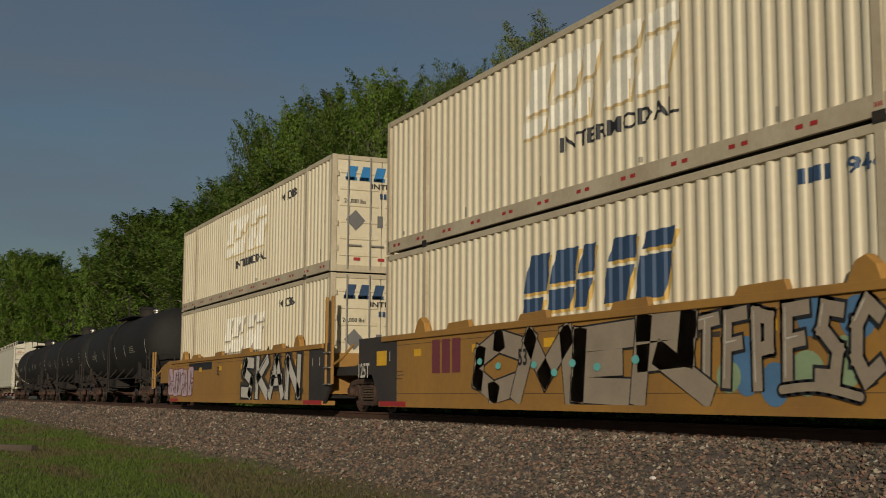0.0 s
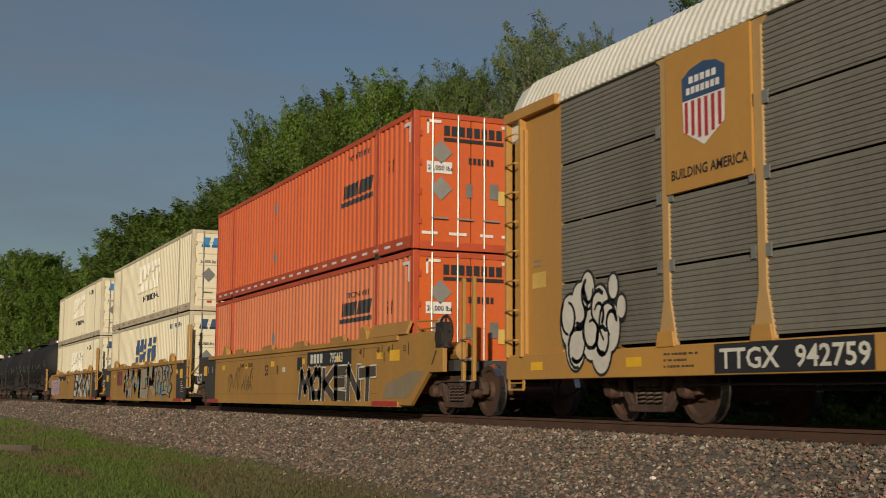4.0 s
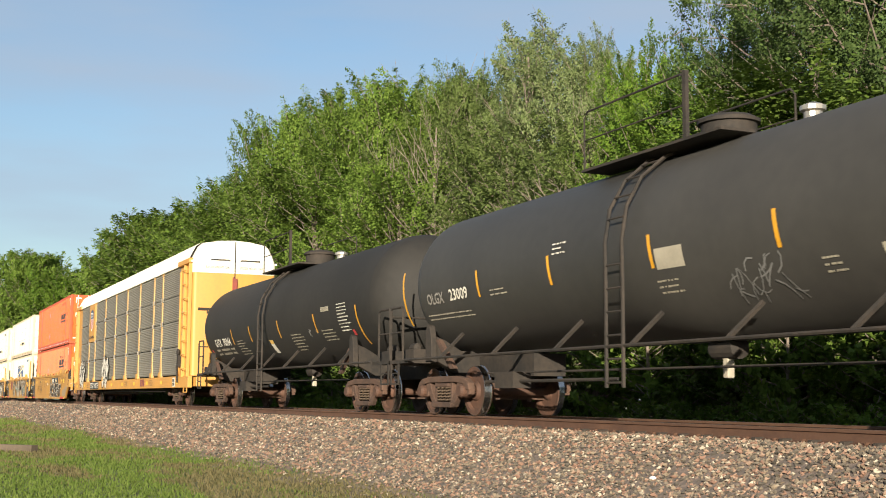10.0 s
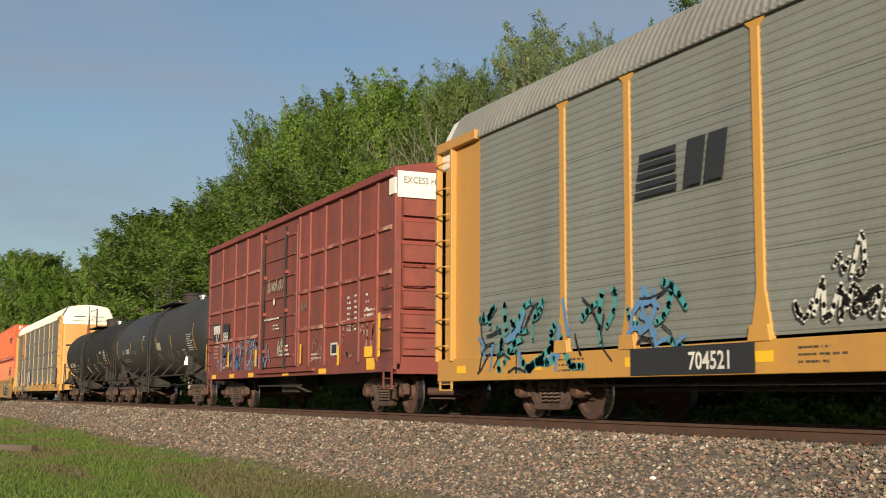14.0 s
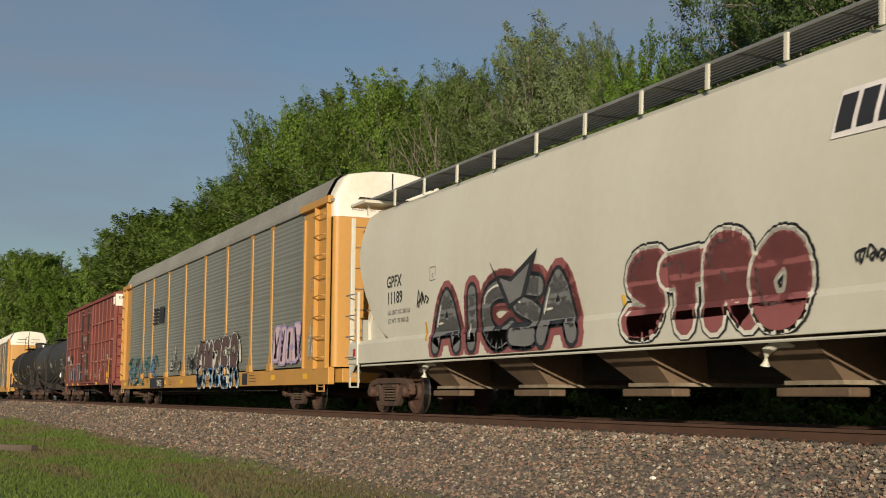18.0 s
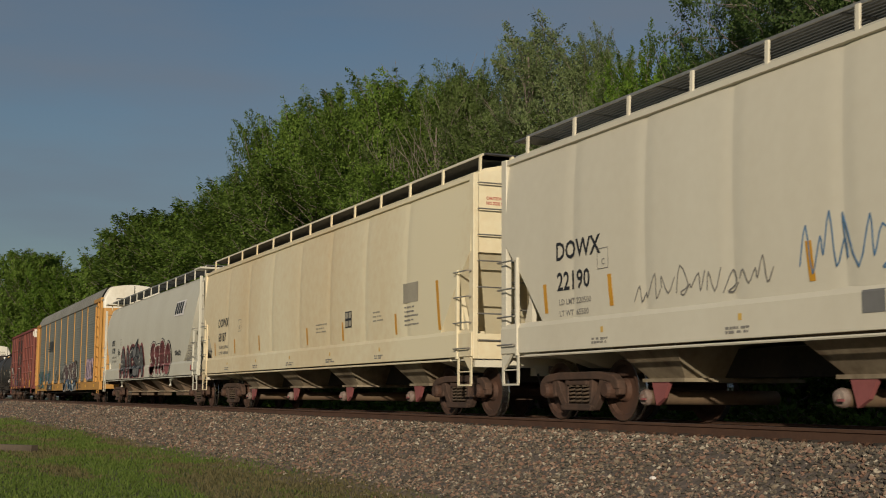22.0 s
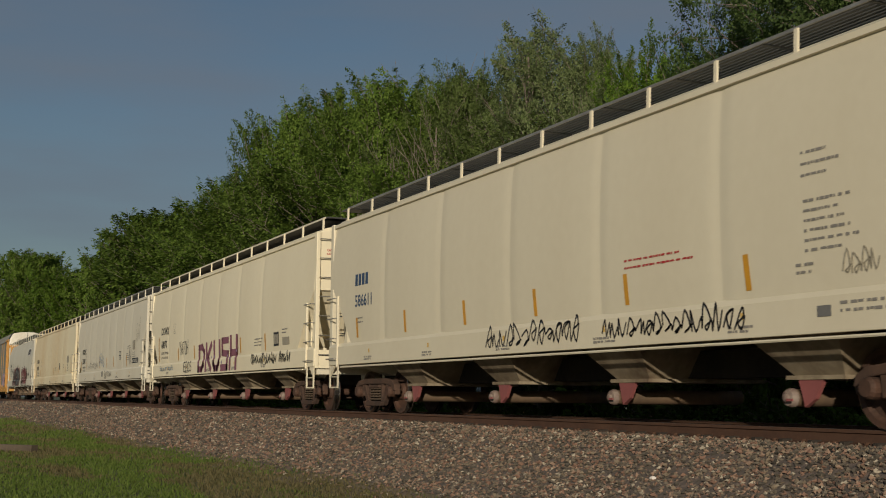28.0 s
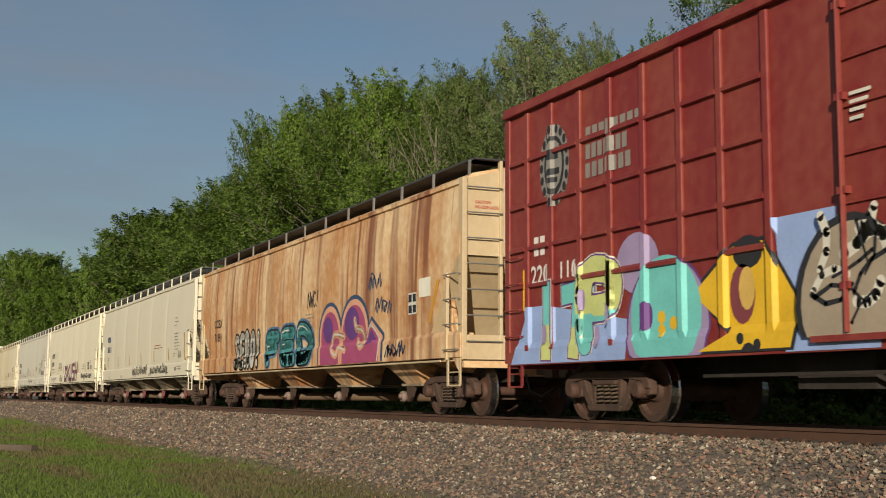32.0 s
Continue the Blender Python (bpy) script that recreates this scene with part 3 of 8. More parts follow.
WHITE_INK, BLACK_INK, GREY_INK = ink("white_lettering", (0.66, 0.62, 0.52)), ink("black_lettering", (0.022, 0.022, 0.024)), ink("grey_lettering", (0.25, 0.23, 0.20))
FADED_INK = ink("faded_lettering", (0.36, 0.32, 0.24))
GHOST_WHITE, GHOST_EDGE = ink("faded_white_logo", (0.86, 0.81, 0.66)), ink("faded_gold_edge", (0.60, 0.44, 0.20))
BLUE_INK, SKY_INK, GOLD_INK = ink("navy_logo", (0.035, 0.075, 0.15)), ink("blue_logo", (0.03, 0.22, 0.50)), ink("gold_edge", (0.66, 0.42, 0.10))
YELLOW_TAPE = ink("yellow_reflector", (0.85, 0.46, 0.02), 0.4)
AMBER_TAPE = ink("amber_reflector", (0.62, 0.30, 0.02), 0.4)
RED_INK, WHITE_TAPE = ink("red_mark", (0.42, 0.03, 0.03)), ink("white_reflector", (0.78, 0.72, 0.66), 0.35)
MAROON_INK, PINK_INK, ROSE_INK = ink("maroon_paint", (0.20, 0.045, 0.055)), ink("pale_pink_paint", (0.58, 0.42, 0.45)), ink("magenta_paint", (0.38, 0.07, 0.16))
SILVER_INK, TEAL_INK, AQUA_INK = ink("silver_grey_paint", (0.36, 0.29, 0.205)), ink("teal_paint", (0.06, 0.26, 0.25)), ink("aqua_paint", (0.17, 0.55, 0.50))
LILAC_INK, LIME_INK, BABY_INK = ink("lilac_paint", (0.34, 0.26, 0.42)), ink("lime_paint", (0.58, 0.62, 0.22)), ink("pale_blue_paint", (0.30, 0.40, 0.66))
SUN_INK, PEACH_INK, PURPLE_INK = ink("strong_yellow_paint", (0.75, 0.45, 0.02)), ink("peach_paint", (0.70, 0.36, 0.22)), ink("violet_paint", (0.13, 0.045, 0.20))
DENIM_INK, MINT_INK, STEEL_INK = ink("denim_blue_paint", (0.10, 0.22, 0.38)), ink("mint_paint", (0.30, 0.40, 0.22)), ink("grey_paint", (0.17, 0.165, 0.155))
GREY_PALE, UMBER_INK, SEA_INK = ink("pale_silver_paint", (0.62, 0.57, 0.48)), ink("dark_umber_paint", (0.10, 0.055, 0.05)), ink("sea_green_paint", (0.10, 0.33, 0.33))
PLUM_INK = ink("faded_plum_paint", (0.25, 0.095, 0.13))
CHALKY = ink("scraped_grey", (0.27, 0.20, 0.12))
WORN_BLUE, WORN_PINK = ink("worn_blue_paint", (0.20, 0.24, 0.33)), ink("worn_pinkish_chalk", (0.38, 0.20, 0.15))
BROWN_INK, BRICK_INK = ink("dark_brown_paint", (0.075, 0.055, 0.035)), ink("dull_red_paint", (0.27, 0.085, 0.08))


# ------------------------------------------------------------------ painted marks that follow a surface
def flat(y):
    return lambda x, z: y


def decal(name, polys, surf, mat, parent, off=0.005, step=0.0, zstep=0.0, label="", tris=None):
    """Thin paint on a surface: flat polygons (x, z), cut finely where the surface bends, laid off metres in front of it."""
    bm = bmesh.new()
    if tris:
        vs = [bm.verts.new((x, 0, z)) for x, z in tris[0]]
        for f in tris[1]:
            try:
                bm.faces.new([vs[i] for i in f])
            except ValueError:
                pass
    for poly in polys:
        try:
            bm.faces.new([bm.verts.new((x, 0, z)) for x, z in poly])
        except ValueError:
            pass
    if not bm.verts:
        bm.free()
        return None
    xs, zs = [v.co.x for v in bm.verts], [v.co.z for v in bm.verts]
    cuts = [((x, 0, 0), (1, 0, 0)) for x in np.arange(math.floor(min(xs) / step) * step + step, max(xs), step)] if step else []
    cuts += [((0, 0, z), (0, 0, 1)) for z in np.arange(math.floor(min(zs) / zstep) * zstep + zstep, max(zs), zstep)] if zstep else []
    for co, no in cuts:
        bmesh.ops.bisect_plane(bm, geom=bm.verts[:] + bm.edges[:] + bm.faces[:], plane_co=co, plane_no=no)
    for v in bm.verts:
        v.co.y = surf(v.co.x, v.co.z) - off
    for f in bm.faces:
        f.normal_update()
        if f.normal.y > 0:
            f.normal_flip()
    me = bpy.data.meshes.new(name)
    bm.to_mesh(me)
    bm.free()
    me.materials.append(mat)
    return part(name, me, mat, parent, label)


def decals(name, polys, *more, **opts):
    """As decal, each polygon a piece of its own."""
    for q in polys:
        decal(name, [q], *more, **opts)


def rect(x0, z0, x1, z1, lean=0.0):
    return [(x0, z0), (x1, z0), (x1 + lean * (z1 - z0), z1), (x0 + lean * (z1 - z0), z1)]


def lettering(parent, words, x, z, height, mat, surf, stretch=1.0, off=0.006, step=0.0, zstep=0.0, lean=0.0, name="lettering", label=""):
    """Words in the built-in font, with their lower left corner at x, z."""
    cu = bpy.data.curves.new("words", "FONT")
    cu.body, cu.resolution_u, cu.offset = words, 2, 0.018
    ob = bpy.data.objects.new("words", cu)
    me = ob.to_mesh()
    k = height / 0.70
    pts = [(x + v.co.x * k * stretch + lean * v.co.y * k, z + v.co.y * k) for v in me.vertices]
    faces = [tuple(p.vertices) for p in me.polygons]
    ob.to_mesh_clear()
    bpy.data.objects.remove(ob)
    bpy.data.curves.remove(cu)
    return decal(name, [], surf, mat, parent, off, step, zstep, label, (pts, faces))


def blocks(x, z, n, width, height, gap=0.25, lean=0.0):
    """A word as plain upright bars, one for each character."""
    w = width / n
    return [rect(x + w * i, z, x + w * (i + 1 - gap), z + height, lean) for i in range(n)]


def rows_of_bars(x, z, width, n, pitch, thick, seed=0):
    """Small print as plain bars, one below the other."""
    rng = random.Random(seed)
    out = []
    for i in range(n):
        u, end = x, x + width * rng.uniform(0.6, 1.0)
        while u < end:
            v = min(end, u + thick * rng.uniform(0.6, 3.2))
            out.append(rect(u, z - i * pitch - thick * rng.uniform(0.75, 1.0), v, z - i * pitch))
            u = v + thick * (0.35 if rng.random() < 0.7 else 1.4)
    return out


def disc(x, z, r, n=14, rz=None):
    return [(x + r * math.cos(2 * math.pi * k / n), z + (rz or r) * math.sin(2 * math.pi * k / n)) for k in range(n)]


def stroke(pts, w0, w1=None):
    """A brush stroke along the points, with round ends."""
    w1 = w1 or w0
    out = []
    for i, ((xa, za), (xb, zb)) in enumerate(zip(pts, pts[1:])):
        a = w0 + (w1 - w0) * i / max(1, len(pts) - 1)
        b = w0 + (w1 - w0) * (i + 1) / max(1, len(pts) - 1)
        d = math.hypot(xb - xa, zb - za) or 1
        nx, nz = -(zb - za) / d, (xb - xa) / d
        out.append([(xa + nx * a, za + nz * a), (xa - nx * a, za - nz * a), (xb - nx * b, zb - nz * b), (xb + nx * b, zb + nz * b)])
    out += [disc(x, z, (w0 + (w1 - w0) * i / max(1, len(pts) - 1)) * 0.985, 10) for i, (x, z) in enumerate(pts)]
    return out


def square_stroke(pts, w):
    """Straight bars with square ends."""
    out = []
    for (xa, za), (xb, zb) in zip(pts, pts[1:]):
        d = math.hypot(xb - xa, zb - za) or 1
        ux, uz = (xb - xa) / d * w * 0.98, (zb - za) / d * w * 0.98
        out.append([(xa - ux - uz, za - uz + ux), (xa - ux + uz, za - uz - ux), (xb + ux + uz, zb + uz - ux), (xb + ux - uz, zb + uz + ux)])
    return out


def curve_through(pts, k=4):
    """A smooth line through a few points."""
    out = []
    q = [pts[0], *pts, pts[-1]]
    for i in range(1, len(q) - 2):
        for j in range(k):
            t = j / k
            out.append(tuple(0.5 * (2 * q[i][c] + (q[i + 1][c] - q[i - 1][c]) * t + (2 * q[i - 1][c] - 5 * q[i][c] + 4 * q[i + 1][c] - q[i + 2][c]) * t * t + (3 * q[i][c] - q[i - 1][c] - 3 * q[i + 1][c] + q[i + 2][c]) * t ** 3) for c in (0, 1)))
    return out + [pts[-1]]


def lobe(cx, z0, z1, half, lean, rng, grow=0.0, n=22):
    """A rounded, slightly bent block of a spray-painted piece."""
    cz, hz = (z0 + z1) / 2, (z1 - z0) / 2
    bend, waist = rng
    out = []
    for k in range(n):
        t = 2 * math.pi * k / n
        c, s = math.cos(t), math.sin(t)
        u = math.copysign(abs(c) ** 0.38, c)
        v = math.copysign(abs(s) ** 0.38, s)
        wide = half * (1 + waist * v) + grow
        out.append((cx + u * wide + lean * v * hz + bend * half * math.sin(v * 2.2), cz + v * (hz + grow)))
    return out


def mural(parent, x0, z0, x1, z1, n, fill, line, surf, seed, glow=None, shine=None, lean=0.1, step=0.0, zstep=0.0, wave=0.0, label="", edge=0.05, shade=None):
    """Spray-painted piece: plain fat rounded blocks side by side, with an outline, a halo, slits and highlights."""
    rng = random.Random(seed)
    w, h = (x1 - x0) / n, z1 - z0
    rim_w = max(0.025, edge * h)
    body, rim, halo, light, slit, low = [], [], [], [], [], []
    for i in range(n):
        cx = x0 + w * (i + 0.5 + rng.uniform(-0.07, 0.07))
        a, b = z0 + h * rng.uniform(0.02, 0.12), z1 - h * rng.uniform(0.0, 0.12 + 0.4 * wave)
        half = w * rng.uniform(0.48, 0.58)
        tilt = lean + rng.uniform(-0.12, 0.12)
        bend = (rng.uniform(-0.3, 0.3), rng.uniform(-0.22, 0.18))
        body.append(lobe(cx, a, b, half - rim_w * 0.5, tilt, bend))
        rim.append(lobe(cx, a, b, half - rim_w * 0.5, tilt, bend, rim_w))
        if glow:
            halo.append(lobe(cx + 0.05 * h, a - 0.03, b - 0.02, half, tilt, bend, rim_w * 1.9))
        m = (a + b) / 2
        if shade:
            low.append(lobe(cx - tilt * (b - a) * 0.25, a + rim_w * 0.3, m + h * rng.uniform(-0.1, 0.12), (half - rim_w) * 0.9, tilt, bend))
        for _ in range(3):
            side_x = rng.choice((-1, 1))
            v = rng.uniform(a + h * 0.15, b - h * 0.15)
            out_x, in_x = cx + side_x * half * 0.95 + tilt * (v - m), cx + side_x * half * rng.uniform(-0.1, 0.45) + tilt * (v - m)
            slit += stroke([(out_x, v), (in_x, v + h * rng.uniform(-0.12, 0.12))], rim_w * 0.8, rim_w * 0.35)
        for _ in range(2):
            p, q = rng.uniform(-0.8, 0.8), rng.uniform(-0.8, 0.8)
            bar = [(cx + p * half - tilt * h * 0.3, a + h * 0.12), (cx + q * half + tilt * h * 0.3, b - h * 0.12)]
            rim += stroke(bar, rim_w * 2.2, rim_w * 1.8)
            body += stroke(bar, rim_w * 1.3, rim_w * 0.9)
        if shine:
            light += stroke(curve_through([(cx - half * 0.55 + tilt * h * 0.2, m + h * 0.08), (cx - half * 0.5 + tilt * h * 0.3, b - h * 0.16), (cx - half * 0.15 + tilt * h * 0.38, b - h * 0.1)], 3), rim_w * 0.45, rim_w * 0.3)
    lo = z0 - 0.02
    keep = lambda polys: [[(x, max(lo, z)) for x, z in q] for q in polys]
    piece = decal("spray_painting", keep(rim), surf, line, parent, 0.008, step, zstep, label or "spray-painted rounded blocks")
    if glow:
        decal("halo", keep(halo), surf, glow, piece, 0.005, step, zstep)
    decal("fill", keep(body), surf, fill, piece, 0.011, step, zstep)
    if shade:
        decal("lower_fill", keep(low), surf, shade, piece, 0.013, step, zstep)
    decal("slit", slit, surf, line, piece, 0.015, step, zstep)
    if shine:
        decal("highlight", light, surf, shine, piece, 0.017, step, zstep)
    return piece


# pen strokes of capitals in a unit square
GLYPHS = {
    "A": [[(0, 0), (0.45, 1), (0.9, 0)], [(0.2, 0.38), (0.75, 0.4)]], "C": [[(0.9, 0.85), (0.5, 1), (0.1, 0.72), (0.08, 0.28), (0.45, 0), (0.92, 0.15)]],
    "D": [[(0.1, 0), (0.1, 1), (0.6, 0.95), (0.9, 0.55), (0.65, 0.05), (0.1, 0)]], "E": [[(0.85, 1), (0.1, 0.95), (0.12, 0.05), (0.88, 0)], [(0.12, 0.5), (0.7, 0.52)]],
    "F": [[(0.1, 0), (0.12, 0.95), (0.88, 1)], [(0.12, 0.52), (0.68, 0.55)]], "H": [[(0.1, 1), (0, 0)], [(0.8, 1.1), (0.85, 0)], [(0.05, 0.5), (0.85, 0.55)]],
    "I": [[(0.5, 0), (0.5, 1)]], "K": [[(0.1, 0), (0.12, 1)], [(0.85, 1), (0.2, 0.5), (0.9, 0)]], "M": [[(0, 0), (0.15, 1), (0.5, 0.35), (0.82, 1), (1, 0)]],
    "N": [[(0.05, 0), (0.12, 1), (0.85, 0.05), (0.9, 1)]], "O": [[(0.45, 1), (0.05, 0.6), (0.25, 0.03), (0.75, 0.05), (0.92, 0.55), (0.75, 0.95), (0.45, 1)]],
    "P": [[(0.1, -0.05), (0.15, 1), (0.78, 0.92), (0.72, 0.5), (0.15, 0.45)]], "R": [[(0.08, 0), (0.12, 1), (0.72, 0.95), (0.7, 0.55), (0.15, 0.5)], [(0.4, 0.5), (0.95, 0)]],
    "S": [[(0.85, 0.95), (0.3, 1), (0.15, 0.7), (0.8, 0.4), (0.65, 0.03), (0.05, 0.05)]], "T": [[(0, 0.95), (0.95, 1)], [(0.5, 0.97), (0.45, 0)]],
    "W": [[(0, 1), (0.22, 0), (0.5, 0.7), (0.75, 0), (1, 1.05)]], "Y": [[(0, 1), (0.45, 0.55), (0.9, 1.1)], [(0.45, 0.55), (0.4, 0)]],
    "Z": [[(0.1, 0.9), (0.75, 1), (0.8, 0.7), (0.15, 0.1), (0.9, 0.05)]], "!": [[(0.6, 1.05), (0.4, 0.35)], [(0.3, 0.05), (0.32, 0.02)]]}


def above(poly, z0):
    return [(x, max(z, z0)) for x, z in poly]


def below(poly, top):
    """The part of a convex polygon that lies under a height."""
    out = []
    for (xa, za), (xb, zb) in zip(poly, poly[1:] + poly[:1]):
        if za <= top:
            out.append((xa, za))
        if (za <= top) != (zb <= top):
            f = (top - za) / (zb - za)
            out.append((xa + (xb - xa) * f, top))
    return out


def graffiti(parent, word, x0, x1, z0, z1, w, fill, line, surf, seed, edge=0.04, halo=None, glow=0.08, shade=None, shine=None, overlap=1.0, lean=0.0, bounce=0.05, zstep=0.0, label="", off=0.007, square=False, step=0.0):
    """Spray-painted letters of fat brush strokes, one over the other, each with an outline; w: half the stroke's width."""
    brush = square_stroke if square else stroke
    rng = random.Random(seed)
    n = len(word)
    d, h = (x1 - x0) / n, z1 - z0
    r = w + edge
    letters = []
    for i, ch in enumerate(word):
        up, tilt = rng.uniform(-bounce, bounce) * h, lean + rng.uniform(-0.05, 0.05)
        wide = max(0.04, d * overlap - 2 * r)
        at = lambda u, v: (x0 + d * (i + 0.5) + (u - 0.48) * wide + tilt * (v - 0.5) * h, min(z1 - r, max(z0 + r * 0.6, z0 + r + v * (h - 2 * r) + up * v)))
        letters.append([[at(u, v) for u, v in q] if square else curve_through([at(u, v) for u, v in q], 3) for q in GLYPHS[ch]])
    keep = lambda polys: [[(x, max(z0, z)) for x, z in q] for q in polys]
    piece = decal("spray_painting", keep(sum([brush(q, r) for q in letters[0]], [])), surf, line, parent, off + 0.004, step, zstep, label)
    for i, lines in enumerate(letters):
        if halo:
            decal("letter_halo", keep(sum([brush(q, r + glow) for q in lines], [])), surf, halo, piece, off, step, zstep)
    for i, lines in enumerate(letters):
        o = off + 0.004 + 0.0035 * i
        if i:
            decal("letter_outline", keep(sum([brush(q, r) for q in lines], [])), surf, line, piece, o, step, zstep)
        body = keep(sum([brush(q, w) for q in lines], []))
        decal("letter_fill", body, surf, fill, piece, o + 0.0012, step, zstep)
        if shade:
            cut = [q for q in (below(q, z0 + h * rng.uniform(0.36, 0.46)) for q in body) if len(q) > 2]
            decal("letter_shade", cut, surf, shade, piece, o + 0.002, step, zstep)
        if shine:
            for q in lines:
                light = stroke([(x - w * 0.45, z + w * 0.45) for x, z in q[len(q) // 6:max(len(q) // 6 + 2, len(q) // 2)]], w * 0.14, w * 0.08)
                decal("letter_shine", light, surf, shine, piece, o + 0.0028, step, zstep)
    return piece


def tag_word(car, word, x, z, height, width, surf, w=0.016):
    """Thin hand-sprayed capitals."""
    d = width / len(word)
    polys = []
    for i, ch in enumerate(word):
        for q in GLYPHS[ch]:
            polys += stroke(curve_through([(x + d * (i + 0.85 * u), z + height * v) for u, v in q], 3), w)
    decal("scrawled_tag", polys, surf, BLACK_INK, car, 0.008, 0, HZ, "thin hand-sprayed black capitals")


def splash(parent, x0, z0, x1, z1, n, mat, surf, seed, w=0.06, off=0.007, step=0.0, zstep=0.0):
    """A tangle of short broad spray strokes in all directions."""
    rng = random.Random(seed)
    polys = []
    for _ in range(n):
        x, z, t = rng.uniform(x0, x1), rng.uniform(z0 + w, z1 - w), rng.uniform(0, 6.28)
        ln, bend = rng.uniform(0.25, 0.6) * (z1 - z0), rng.uniform(-0.9, 0.9)
        pts = [(x + ln * u * math.cos(t + bend * u), min(z1, max(z0 + w, z + ln * u * math.sin(t + bend * u)))) for u in (-0.6, -0.2, 0.2, 0.6)]
        polys += stroke(pts, w * rng.uniform(0.6, 1.2), w * rng.uniform(0.4, 1.0))
    return decal("sprayed_patch", polys, surf, mat, parent, off, step, zstep, "tangled spray-painted strokes")


def scrawl(parent, x0, z0, x1, z1, n, mat, surf, seed, w=0.018, step=0.0, zstep=0.0):
    """A quick hand-drawn tag: one running, looping line."""
    rng = random.Random(seed)
    d = (x1 - x0) / n
    lines, pts = [], []
    for i in range(n):
        hi, lo, back, mid = rng.uniform(0.5, 1.0), rng.uniform(0.0, 0.4), rng.uniform(-0.6, 0.3), rng.uniform(0.2, 0.8)
        go = lambda u, v: (x0 + d * (i + u), z0 + (z1 - z0) * v)
        pts += [go(0.1, lo), go(0.5 + back, hi)] + ([go(0.9, mid), go(0.4, mid - 0.2)] if rng.random() < 0.6 else []) + [go(0.65 + 0.3 * back, lo * 0.5), go(1.0, mid)]
        if rng.random() < 0.5:
            lines.append(pts)
            pts = []
    lines += [pts] if len(pts) > 1 else []
    polys = sum([stroke(curve_through(q, 3), w * 0.75) for q in lines], [])
    return decal("scrawled_tag", polys, surf, mat, parent, 0.007, step, zstep, "thin scrawled spray tag")


# ------------------------------------------------------------------ running gear
CARS, WHEELS = [], []


SPRING = paint("dusty_spring", (0.13, 0.088, 0.056), (0.06, 0.042, 0.028), 0.8, 0.1, big=3, small=20)


